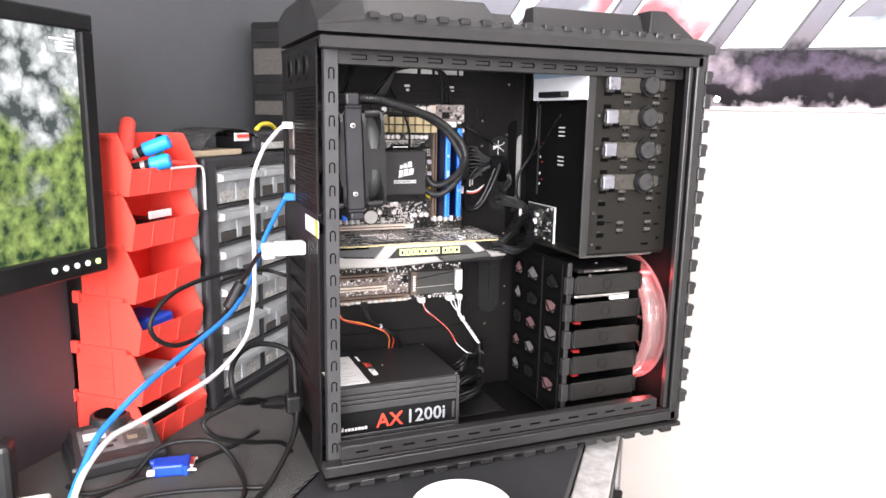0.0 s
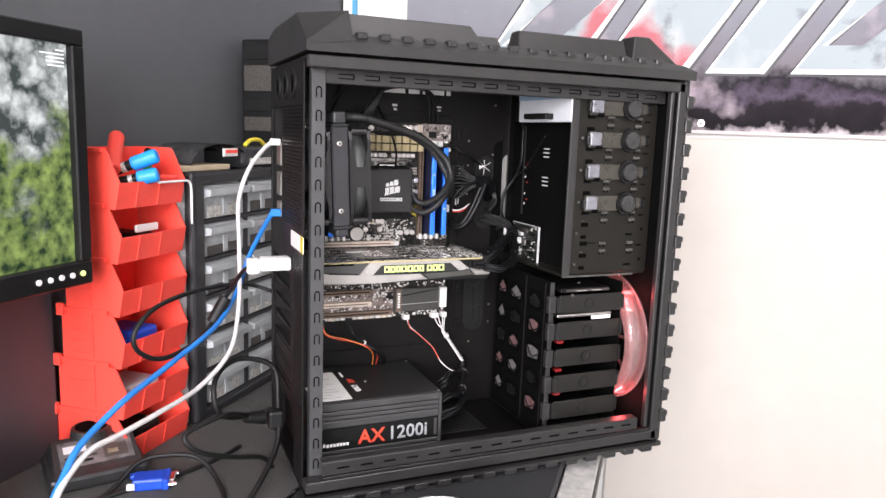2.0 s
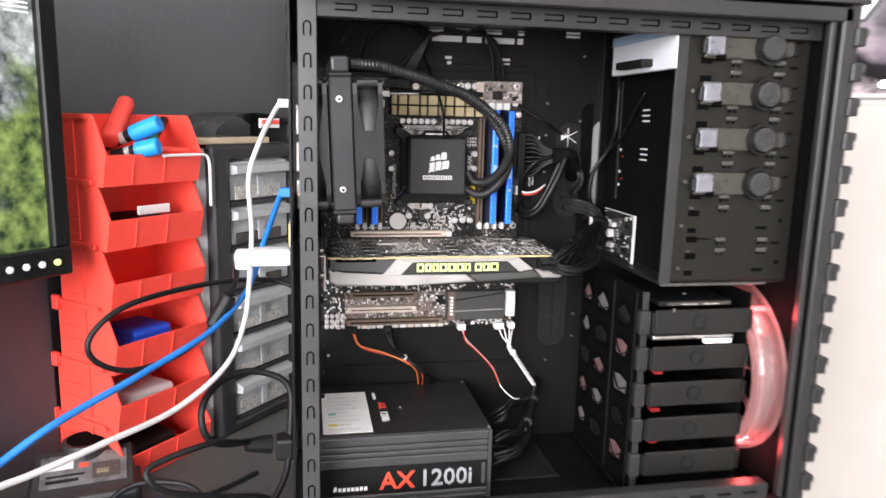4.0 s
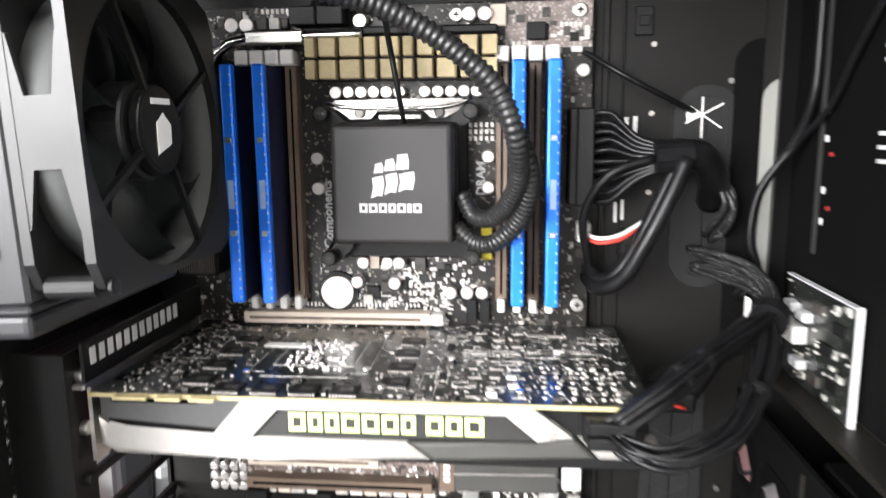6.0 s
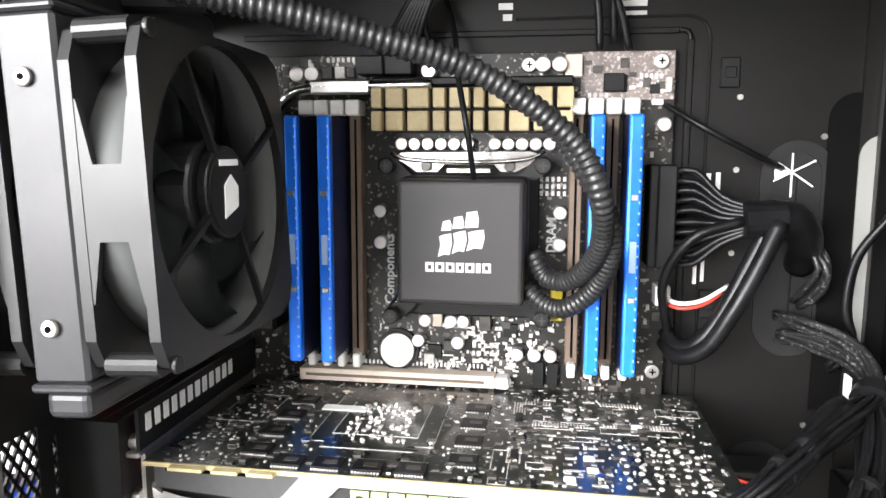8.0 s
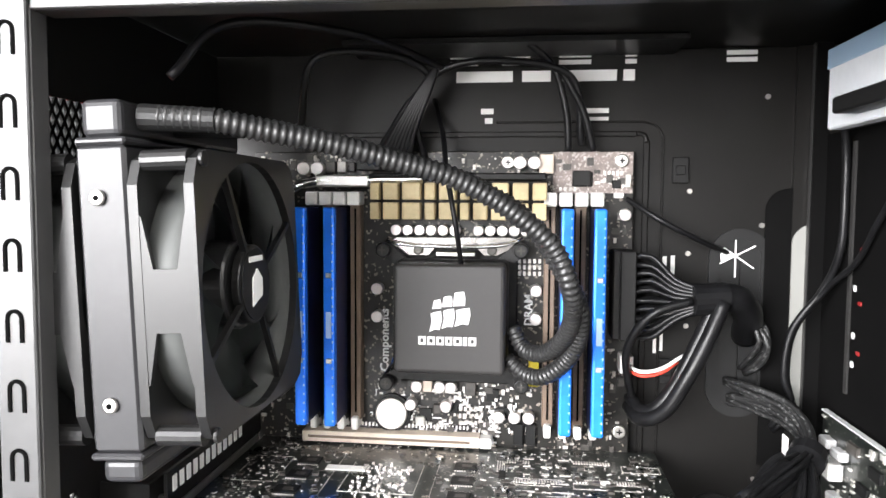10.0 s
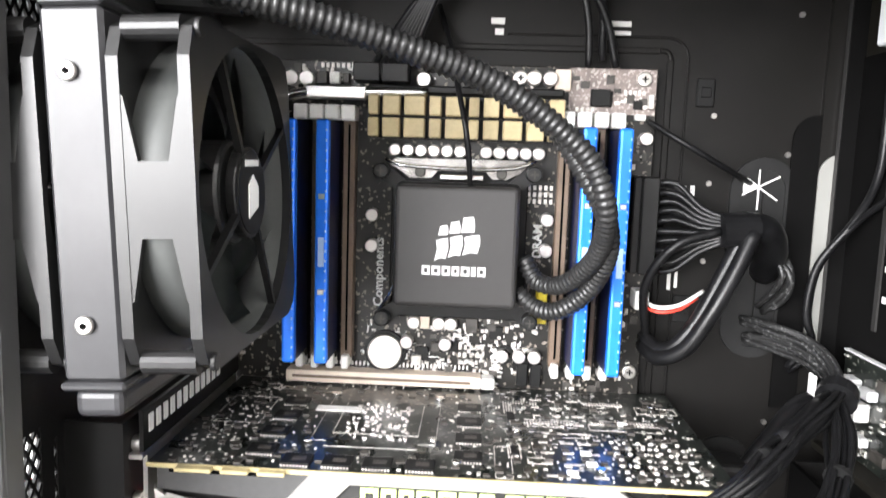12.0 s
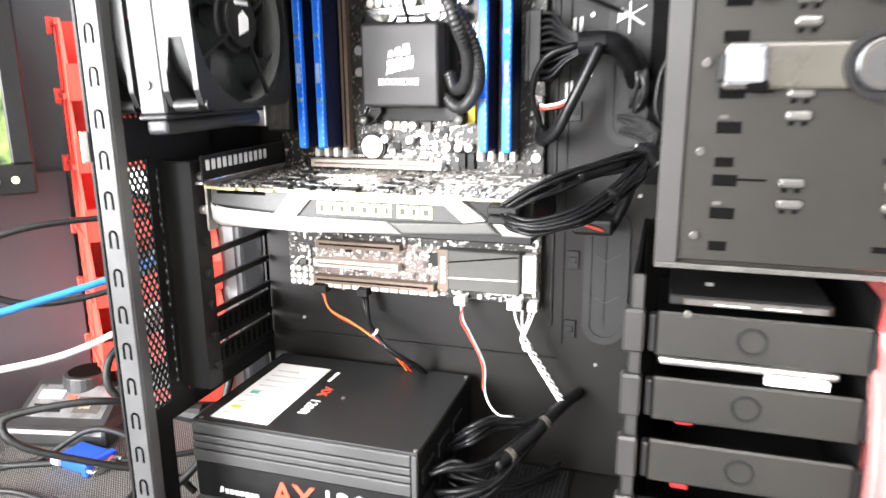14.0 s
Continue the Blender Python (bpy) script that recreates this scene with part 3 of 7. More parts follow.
# rear panel: strips round its openings
XR = (0.0, 0.002)
rear = part("rear_panel", B((*XR, 0.0255, 0.2465, 1.24, 1.29)), STEEL, case)
for strip in ((*XR, 0.158, 0.164, 1.06, 1.24), (*XR, 0.238, 0.2465, 1.06, 1.24), (*XR, 0.0255, 0.2465, 1.058, 1.09), (*XR, 0.078, 0.0865, 0.862, 1.058), (*XR, 0.089, 0.1, 0.862, 1.058), (*XR, 0.0865, 0.089, 0.862, 0.875), (*XR, 0.0865, 0.089, 0.93, 0.938), (*XR, 0.0865, 0.089, 0.993, 1.0), (*XR, 0.0865, 0.089, 1.05, 1.058), (*XR, 0.0255, 0.2465, 0.846, 0.862), (*XR, 0.232, 0.2465, 0.862, 1.058), (*XR, 0.1, 0.232, 1.0345, 1.058), (*XR, 0.0255, 0.031, 1.09, 1.24), (*XR, 0.0255, 0.031, 0.862, 1.058), (*XR, 0.0255, 0.076, 0.762, 0.846), (*XR, 0.229, 0.2465, 0.762, 0.846)):
    part("panel_strip", B(strip), STEEL, rear)
for y in (0.085, 0.136, 0.188):
    g = part("hose_grommet", ring(0, y, 1.266, "x", 0.012, 0.0185, -0.002, 0.0, 28), RUBBER, rear)
    part("plug", C((-0.001, y, 1.266), (0.0, y, 1.266), 0.012, 24), DARK, g)


def lattice(y0, y1, z0, z1, x, pitch, t):
    """Expanded steel mesh: crossing slanted wires clipped to a rectangle."""
    bm = bmesh.new()
    for s in (0.6, -0.6):
        c = y0 - (z1 - z0) * abs(s) * 1.0
        while c < y1 + (z1 - z0) * abs(s):
            lo, hi = 0.0, z1 - z0
            for lim, sign in ((y0, 1), (y1, -1)):
                k = (lim - c) / s
                if (s > 0) == (sign > 0):
                    lo = max(lo, k)
                else:
                    hi = min(hi, k)
            if hi - lo > 0.002:
                a, b_ = Vector((x, c + s * lo, z0 + lo)), Vector((x, c + s * hi, z0 + hi))
                d = (b_ - a).normalized()
                nn = Vector((0, -d.z, d.y)) * t
                poly([a + nn, a - nn, b_ - nn, b_ + nn], (0.0012, 0, 0), bm)
            c += pitch
    return bm


part("fan_grille", lattice(0.031, 0.158, 1.09, 1.24, 0.0004, 0.0056, 0.0009), STEEL, rear, "black steel mesh")
part("side_vent_mesh", lattice(0.031, 0.0965, 0.862, 1.058, 0.0004, 0.0056, 0.00075), STEEL, rear, "black steel mesh")
part("card_flange", B((0.002, 0.028, 0.094, 0.0965, 0.868, 1.055), (0.026, 0.028, 0.0965, 0.112, 0.868, 1.055)), STEEL, rear)
for k in range(8):
    z = 1.052 - 0.0262 * k
    part("slot_bar", B((0.002, 0.006, 0.1, 0.232, z - 0.0055, z), b=0.0005), STEEL, rear)
for k in range(7):
    z = 1.043 - 0.0262 * k
    part("card_screw", C((0.028, 0.1035, z), (0.032, 0.1035, z), 0.0035, 14, b=0.0006), STEEL if k > 1 else ALU, rear)
for k in (5, 6):
    z = 1.034 - 0.0262 * k
    bm = B((0.003, 0.0045, 0.1, 0.232, z - 0.009, z + 0.009))
    cover = part("slot_cover", bm, STEEL, rear)
    for j in range(14):
        part("vent_hole", B((0.0046, 0.0052, 0.106 + 0.009 * j, 0.11 + 0.009 * j, z - 0.006, z + 0.006)), DARK, cover)
st = part("sticker", B((-0.0008, 0.0, 0.02, 0.095, 1.063, 1.083)), LABELW, rear, "white paper sticker with a yellow end")
part("sticker_end", B((-0.0012, -0.0007, 0.02, 0.034, 1.063, 1.083)), YEL, st)

# motherboard tray with recess, cut-outs and rubber grommets
trayp = part("motherboard_tray", B((0.003, 0.372, 0.235, 0.238, 0.762, 1.29)), TRAY, case)
part("tray_front", B((0.372, 0.522, 0.232, 0.238, 0.762, 1.29)), TRAY, case)
part("tray_ridge", B((0.282, 0.286, 0.2335, 0.235, 0.9, 1.234), (0.03, 0.278, 0.2335, 0.235, 1.236, 1.2395), b=0.0006), TRAY, trayp)
part("tray_ridge", T([(0.278, 0.2345, 1.238), (0.2815, 0.2345, 1.2375), (0.2835, 0.2345, 1.2355), (0.284, 0.2345, 1.232)], 0.0016, 8, step=0.001), TRAY, trayp, smooth=True)
part("tray_ridge", B((0.2935, 0.295, 0.2338, 0.235, 0.885, 1.236), b=0.0004), TRAY, trayp)
part("tray_ridge", T([(0.19, 0.2348, 1.2455), (0.27, 0.2348, 1.2455), (0.286, 0.2348, 1.2445), (0.293, 0.2348, 1.239), (0.2942, 0.2348, 1.23)], 0.0008, 8, step=0.002), TRAY, trayp, smooth=True)
part("tray_fold", B((0.03, 0.291, 0.2335, 0.235, 0.8695, 0.8712), b=0.0006), BLACKP, trayp)
# pale colour for daylight seen through openings that are not cut
HOLEW = mat("painted_daylight", (0.75, 0.74, 0.72), 0.6)
for x, z, w, h in ((0.184, 1.2525, 0.008, 0.0035), (0.185, 1.2465, 0.005, 0.0035), (0.2535, 1.2525, 0.014, 0.003), (0.2535, 1.247, 0.014, 0.003), (0.297, 1.155, 0.0025, 0.012), (0.302, 1.1555, 0.0025, 0.012),
                   (0.292, 1.105, 0.002, 0.012), (0.296, 1.1065, 0.002, 0.012)):
    part("cut_out", B((x - w / 2, x + w / 2, 0.2344, 0.235, z - h / 2, z + h / 2)), HOLEW, trayp)
for x, z in ((0.305, 1.215), (0.3, 1.088), (0.3025, 0.9625), (0.3015, 0.9)):
    part("bridge_lug", B((x - 0.005, x + 0.005, 0.2325, 0.2348, z - 0.008, z + 0.008), (x - 0.003, x + 0.003, 0.2315, 0.2325, z - 0.003, z + 0.003), b=0.0005), BLACKP, trayp)
for x, z in ((0.311, 1.163), (0.355, 1.181), (0.311, 1.117), (0.355, 1.02), (0.356, 1.26), (0.311, 1.202), (0.325, 0.868), (0.04, 0.885), (0.36, 0.93), (0.36, 0.9)):
    part("rivet", C((x, 0.2335, z), (x, 0.235, z), 0.0016, 10), ALU, trayp)
for k, (x, z, half) in enumerate(((0.3425, 1.1195, 0.0405), (0.3305, 0.949, 0.042))):
    g = part("grommet", ring(x, 0, z, "y", 0.0125, 0.019, 0.2325, 0.235, 32, sx=half), RUBBER, trayp)
    part("membrane", ring(x, 0, z, "y", 0.0005, 0.0126, 0.2338, 0.2348, 32, sx=half), RUBBER, g)
# slits and gap drawn as pale strips for the light behind the rubber
for a in (90, 28, -35):
    d = Vector((math.cos(radians(a)), 0, math.sin(radians(a))))
    nn = Vector((-d.z, 0, d.x)) * 0.00042
    c0 = Vector((0.3395, 0.2334, 1.162))
    part("membrane_slit", poly([c0 - d * 0.0135 + nn, c0 - d * 0.0135 - nn, c0 + d * 0.0135 - nn, c0 + d * 0.0135 + nn], (0, -0.0006, 0)), HOLEW, trayp, "pale slit in the rubber")
part("membrane_gap", poly([(0.3395, 0.2332, 1.162), (0.33, 0.2332, 1.1655), (0.331, 0.2332, 1.158)], (0, -0.0005, 0)), HOLEW, trayp, "pale gap in the rubber")
for k, zc in enumerate((0.925, 0.962)):
    for sg in (-1, 1):
        part("membrane_crease", poly([(0.3305, 0.2337, zc), (0.3305 + sg * 0.0115, 0.2337, zc + 0.007), (0.3305 + sg * 0.0115, 0.2337, zc + 0.008), (0.3305, 0.2337, zc + 0.001)], (0, -0.0004, 0)), SHELL, trayp)
# opening not cut: the wall beyond and its dimness are this disc's colour
part("tray_oval", ring(0.384, 0, 1.125, "y", 0.0005, 0.012, 0.2308, 0.2318, 28, sx=0.045), mat("dim_wall_beyond", (0.22, 0.22, 0.205), 0.7), trayp, "oval opening drawn as a pale disc for the dim wall beyond")
# the recess is a thin plate with its shade as colour
part("tray_recess", poly([(0.3565, 0.2338, 1.03), (0.3795, 0.2338, 1.03), (0.3795, 0.2338, 1.204)] + [(0.3705 - 0.014 * math.sin(radians(a)), 0.2338, 1.19 + 0.014 * math.cos(radians(a))) for a in range(0, 91, 15)], (0, -0.0014, 0)), LINER, trayp, "recessed strip painted near black for its shade")
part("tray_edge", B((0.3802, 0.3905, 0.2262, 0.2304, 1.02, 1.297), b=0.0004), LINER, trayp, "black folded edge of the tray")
part("tray_edge_bead", B((0.3797, 0.3802, 0.2268, 0.2302, 1.02, 1.297)), SHELL, trayp)
# slots high on the tray and top vents
# each slot is a pale sheet coloured like the daylight behind it
for x0, x1 in ((0.16, 0.178), (0.193, 0.211), (0.229, 0.249), (0.27, 0.277), (0.331, 0.349)):
    part("top_slot", B((x0, x1, 0.2344, 0.235, 1.2815, 1.2842), (x0, x1, 0.2344, 0.235, 1.2858, 1.2885)), HOLEW, trayp)
for x0, x1 in ((0.164, 0.2), (0.206, 0.224), (0.229, 0.265), (0.269, 0.276)):
    part("top_slot", B((x0, x1, 0.2343, 0.235, 1.271, 1.2778)), HOLEW, trayp)
part("top_channel", B((0.1, 0.3, 0.19, 0.234, 1.2865, 1.29), b=0.0006), BLACKP, case)
for k in range(3):
    part("roof_slot", B((0.03 + 0.036 * k, 0.052 + 0.036 * k, 0.02, 0.026, 1.2888, 1.2902)), HOLEW, case)

# upper drive cage
CX, CS = 0.3695, 0.3875
TABM = mat("stamped_tab_paint", (0.085, 0.082, 0.075), 0.22, 0.35, var=(40, 0.3))
CLIPM = mat("clip_plastic", (0.042, 0.038, 0.03), 0.28, var=(40, 0.2))
LEVM = mat("clip_lever_grey", (0.2, 0.2, 0.22), 0.28, 0.3, var=(60, 0.35))
KNOBM = mat("knob_grey", (0.045, 0.045, 0.045), 0.28, 0.4, var=(60, 0.2))
cage = part("bay_cage", B((CX, 0.515, 0.024, 0.0265, 1.016, 1.281), b=0.0005), BAYP, case, "olive grey painted steel drive cage")
part("cage_side", B((CS, CS + 0.002, 0.0266, 0.2305, 1.016, 1.281), b=0.0005), BAYP, cage)
part("cage_floor", B((CX, 0.515, 0.0266, 0.2, 1.012, 1.0158), b=0.0005), BAYP, cage)
part("cage_lip", B((CX - 0.0005, CX + 0.0115, 0.0215, 0.0238, 1.012, 1.281), b=0.0006), SHELL, cage)
part("cage_base_lip", B((CX, 0.49, 0.02, 0.0236, 1.0115, 1.0145), b=0.0005), TABM, cage)
for k in range(6):
    z = 1.2525 - 0.0448 * k
    # punched holes along the folded edge
    for dx, dz, w, h in ((0.396, -0.034, 0.012, 0.006), (0.3965, -0.0065, 0.009, 0.005), (0.396, -0.0165, 0.012, 0.006), (0.408, -0.0135, 0.014, 0.0012), (0.474, -0.003, 0.012, 0.003), (0.494, -0.019, 0.009, 0.0025), (0.5, 0.004, 0.004, 0.004)):
        if z + dz > 1.017:
            part("cage_slot", B((dx, dx + w, 0.0234, 0.0242, z + dz, z + dz + h)), DARK, cage)
    for dx in (0.4275, 0.4755):
        for dz in (-0.0135, -0.0245):
            if z + dz > 1.02:
                lug = part("cage_lug", B((dx, dx + 0.0125, 0.0208, 0.0236, z + dz - 0.0026, z + dz + 0.0026), b=0.0018, seg=2), TABM, cage, "rounded stamped lug")
                part("lug_gap", B((dx + 0.002, dx + 0.0045, 0.0232, 0.0238, z + dz - 0.0052, z + dz - 0.003), (dx + 0.008, dx + 0.0105, 0.0232, 0.0238, z + dz - 0.0052, z + dz - 0.003)), DARK, lug)
    # small pale bars painted as highlights on the plate
    if k > 2:
        part("cage_hole", B((0.397, 0.401, 0.0236, 0.0242, z - 0.0266, z - 0.0247)), TABM, cage)
    part("cage_screw", C((0.389, 0.022, z - 0.0435), (0.389, 0.024, z - 0.0435), 0.0024, 12, b=0.0005), TABM, cage)
for k in range(4):
    z = 1.2525 - 0.0448 * k
    cl = part("drive_clip", B((0.397, 0.455, 0.019, 0.0236, z - 0.012, z + 0.011), (0.455, 0.494, 0.02, 0.0235, z - 0.0085, z + 0.008), b=0.002, seg=2), CLIPM, cage, "smooth dark plastic drive lock")
    part("clip_lever", B((0.397, 0.4165, 0.0145, 0.0192, z - 0.0095, z + 0.01), b=0.002), LEVM, cl)
    part("lever_edge", B((0.3935, 0.398, 0.0155, 0.0225, z - 0.008, z + 0.006), b=0.001), FANF, cl)
    part("clip_catch", B((0.408, 0.418, 0.0155, 0.0186, z - 0.0135, z - 0.0075), b=0.001), DARK, cl)
    kn = part("knob", C((0.4665, 0.0105, z), (0.4665, 0.019, z), 0.0125, 28, b=0.0015), KNOBM, cl, smooth=False)
    part("knob_face", ring(0.4665, 0, z, "y", 0.0088, 0.0098, 0.0101, 0.0106, 28), CLIPM, kn)
    part("knob_ring", ring(0.4665, 0, z, "y", 0.0132, 0.0165, 0.016, 0.0192, 28), BLACKP, cl)
    part("clip_tail", B((0.4935, 0.502, 0.0205, 0.0236, z - 0.0065, z + 0.006), b=0.001), BLACKP, cl)
# pale sheets for light through the two top slots
for x in (0.398, 0.49):
    part("cage_slot", B((x - 0.01, x + 0.01, 0.0228, 0.0236, 1.27, 1.274)), HOLEW, cage)
odd = thing("optical_drive", (0.43, 0.11, 1.234), "bare metal back of an optical drive in the top bay", "drive")
part("drive_body", B((0.369, 0.378, 0.03, 0.178, 1.234, 1.276), b=0.001), mat("pale_drive_casing", (0.72, 0.74, 0.77), 0.5, 0.0, var=(30, 0.06)), odd)
part("drive_edge", B((0.3682, 0.369, 0.03, 0.178, 1.266, 1.276)), mat("pale_blue_metal", (0.33, 0.46, 0.6), 0.45), odd)
part("data_plug", B((0.356, 0.369, 0.075, 0.14, 1.238, 1.246), b=0.001), BLACKP, odd)

# hub card on the side of the cage
REDPLUG = mat("red_plug", (0.26, 0.015, 0.015), 0.4, var=(60, 0.2))
rng2 = random.Random(11)
hub = thing("fan_hub_card", (0.368, 0.13, 1.02), "small black circuit card with white edge and sockets", "circuit card")
HX = (0.375, 0.377)
part("card", B((*HX, 0.102, 0.182, 1.022, 1.087)), GPCB, hub)
part("card_edge", B((0.374, 0.3772, 0.1, 0.101, 1.02, 1.089), (0.374, 0.3772, 0.101, 0.182, 1.0875, 1.0885), (0.374, 0.3772, 0.101, 0.182, 1.02, 1.021)), GREYP, hub)
part("socket", B((0.367, 0.375, 0.152, 0.174, 1.051, 1.062), b=0.001), WHITE, hub)
for y, z in ((0.146, 1.066), (0.162, 1.068), (0.15, 1.036)):
    part("socket", B((0.3695, 0.375, y, y + 0.012, z, z + 0.006), b=0.0008), GREYP, hub)
bm = bmesh.new()
for k in range(46):
    y, z = 0.104 + 0.074 * rng2.random(), 1.024 + 0.06 * rng2.random()
    w = 0.0015 + 0.003 * rng2.random() ** 2
    B((0.3738, 0.375, y, y + w, z, z + 0.0009 + 0.3 * w * (k % 3)), bm=bm)
part("solder_specks", bm, SMDG, hub, "pale soldered components", "stuff")
for y, z in ((0.115, 1.072), (0.118, 1.04), (0.14, 1.035), (0.14, 1.077), (0.162, 1.035), (0.128, 1.057)):
    part("chip", B((0.373, 0.375, y - 0.006, y + 0.006, z - 0.0032, z + 0.0032)), CHIP if y < 0.135 else SMDD, hub)
# slots left uncut: grey bars carry the brightness beyond the cage
for k in range(3):
    for zc in (1.178, 1.135):
        part("cage_side_slot", B((CS - 0.0012, CS - 0.0009, 0.105, 0.122, zc + 0.006 * k, zc + 0.0018 + 0.006 * k)), GREYP, cage)
hub.location += Vector((0.0085, 0.022, -0.004))
hub.scale = (1, 1, 0.87)
part("cage_side_edge", B((CS - 0.002, CS - 0.0009, 0.178, 0.1815, 1.085, 1.225)), SHELL, cage)
for z in (1.157, 1.143, 1.117, 1.101):
    part("cage_side_pin", B((CS - 0.0015, CS - 0.0009, 0.172, 0.1755, z, z + 0.0035), b=0.0005), GREYP, cage)
for z in (1.165, 1.136, 1.109):
    part("drive_plug_end", B((CS - 0.0015, CS - 0.0009, 0.165, 0.1695, z, z + 0.0022), b=0.0004), REDPLUG, cage, "dull red plug")
# added dark sheet that keeps the cage side in shade
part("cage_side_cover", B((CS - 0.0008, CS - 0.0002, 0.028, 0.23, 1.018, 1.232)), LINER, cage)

# lower drive cage with five trays
# light on the drives inside the cage, put into two patch colours
ROSE = mat("lit_drive_rose", (0.22, 0.12, 0.12), 0.4, 0.3, var=(90, 0.4))
DRIVEG = mat("lit_drive_grey", (0.16, 0.15, 0.15), 0.45, 0.2, var=(90, 0.4))
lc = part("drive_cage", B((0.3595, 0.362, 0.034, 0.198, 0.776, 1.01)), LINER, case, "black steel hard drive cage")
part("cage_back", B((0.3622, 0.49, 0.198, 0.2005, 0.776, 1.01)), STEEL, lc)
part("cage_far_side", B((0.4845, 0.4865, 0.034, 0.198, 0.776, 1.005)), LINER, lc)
part("cage_floor", B((0.3595, 0.49, 0.034, 0.2, 0.773, 0.776)), STEEL, lc)
part("cage_corner", B((0.3595, 0.3665, 0.031, 0.036, 0.776, 1.01), b=0.001), SHELL, lc)
for k in range(5):
    z = 0.9765 - 0.0402 * k
    part("corner_latch", B((0.3555, 0.3675, 0.026, 0.036, z - 0.012, z + 0.014), b=0.0015), SHELL, lc)
    for y0, y1 in ((0.05, 0.094), (0.108, 0.152), (0.158, 0.192)):
        za, zb, c = z - 0.016, z + 0.014, 0.008
        hexa = [(y0, za + c), (y0 + c, za), (y1 - c, za), (y1, za + c), (y1, zb - c), (y1 - c, zb), (y0 + c, zb), (y0, zb - c)]
        # the window is not cut: a dark sheet stands for the shade inside
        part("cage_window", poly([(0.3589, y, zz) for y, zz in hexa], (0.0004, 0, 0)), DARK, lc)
        # patches coloured like lit drive corners, and wire ends, in front of the dark sheet
        a, b_, e = rng2.uniform(0.3, 0.6), rng2.uniform(0.4, 0.8), rng2.uniform(0.1, 0.4)
        yy = lambda f_: y0 + 0.003 + (y1 - y0 - 0.006) * f_
        zf = lambda f_: za + 0.003 + (zb - za - 0.006) * f_
        part("drive_corner", poly([(0.3586, yy(e), zf(a * 0.4)), (0.3586, yy(0.85), zf(e * 0.6)), (0.3586, yy(0.95), zf(b_)), (0.3586, yy(0.55), zf(0.92)), (0.3586, yy(e * 0.6), zf(b_))], (0.0002, 0, 0)), (ROSE, DRIVEG, CHIP)[(k + int(y0 * 100)) % 3], lc)
        part("wire_end", T([(0.358, yy(0.1), zf(a)), (0.357, yy(0.5), zf(a * 0.5)), (0.358, yy(0.9), zf(b_))], 0.0011, 6), SLEEVE, lc, smooth=True)
part("cage_seam", B((0.3583, 0.3595, 0.1, 0.1022, 0.78, 1.006)), BAYP, lc)
part("cage_seam", B((0.3583, 0.3595, 0.044, 0.0455, 0.78, 1.006)), BAYP, lc)
for k in range(5):
    z = 0.9765 - 0.0402 * k
    tr = thing("drive_tray", (0.425, 0.1, z - 0.0135), "dark plastic hard drive tray in the lower cage", "drive tray", "drive trays in the lower cage")
    part("tray_front", B((0.374, 0.4835, 0.029, 0.033, z - 0.0135, z + 0.0135), b=0.0012), TRAYP, tr)
    part("tray_rail", B((0.374, 0.478, 0.033, 0.19, z - 0.0135, z - 0.0115)), BLACKP, tr)
    part("grip", ring(0.425, 0, z, "y", 0.0065, 0.0082, 0.0284, 0.0292, 24), BLACKP, tr)
    for x in (0.37, 0.4835):
        part("tray_hook", B((x, x + 0.004, 0.028, 0.036, z - 0.011, z + 0.0115), b=0.001), BLACKP, tr)
ssd = thing("hard_drive", (0.425, 0.1, 0.9525), "slim silver drive with a white label in a tray", "hard drive")
part("drive_shell", B((0.376, 0.472, 0.036, 0.13, 0.9545, 0.9605), b=0.0025, seg=3), ALU, ssd)
part("drive_label", B((0.434, 0.466, 0.0315, 0.0355, 0.9512, 0.9562)), LABELW, ssd)
ssd = thing("hard_drive", (0.425, 0.1, 0.992), "dark slim drive on top of the drive cage", "hard drive")
part("drive_shell", B((0.38, 0.465, 0.036, 0.13, 0.9925, 0.9985), b=0.001), CHIP, ssd)
part("drive_front", B((0.388, 0.462, 0.0335, 0.036, 0.9935, 0.9975), b=0.0006), SMDD, ssd)
for x in (0.404, 0.43):
    part("drive_mark", B((x, x + 0.018, 0.0328, 0.0335, 0.9948, 0.9956)), SMDG, ssd)
for z in (0.916, 0.872, 0.835):
    ssd = thing("drive_connector", (0.39, 0.06, z - 0.006), "red data plug on a short cable behind a tray", "plug", "red plugs behind the trays")
    part("plug", B((0.388, 0.399, 0.05, 0.06, z - 0.005, z), b=0.001), REDPLUG, ssd)

# both cages and what they hold sit a little behind the side rails
SET = Vector((0.001, 0.009, -0.003))
cage.location += Vector((0.002, 0.008, 0.004))
lc.location += SET
for ob in list(bpy.data.objects):
    if ob.parent is None and ob.name.split(".")[0] in ("drive_tray", "hard_drive", "drive_connector"):
        ob.location += SET

# front fan, lit red
ff = thing("led_case_fan", (0.508, 0.125, 0.797), "large clear case fan glowing red in the front", "fan")
FC = (0.5, 0.118, 0.9)
part("fan_frame", ring(0, FC[1], FC[2], "x", 0.092, 0.1, 0.483, 0.514, 48), REDGLOW, ff, smooth=True)
part("fan_rim", ring(0, FC[1], FC[2], "x", 0.0925, 0.104, 0.481, 0.4835, 48), REDGLOW, ff)
part("fan_rim", ring(0, FC[1], FC[2], "x", 0.0925, 0.104, 0.5135, 0.516, 48), REDGLOW, ff)
part("hub", C((0.497, *FC[1:]), (0.516, *FC[1:]), 0.03, 28), REDGLOW, ff)
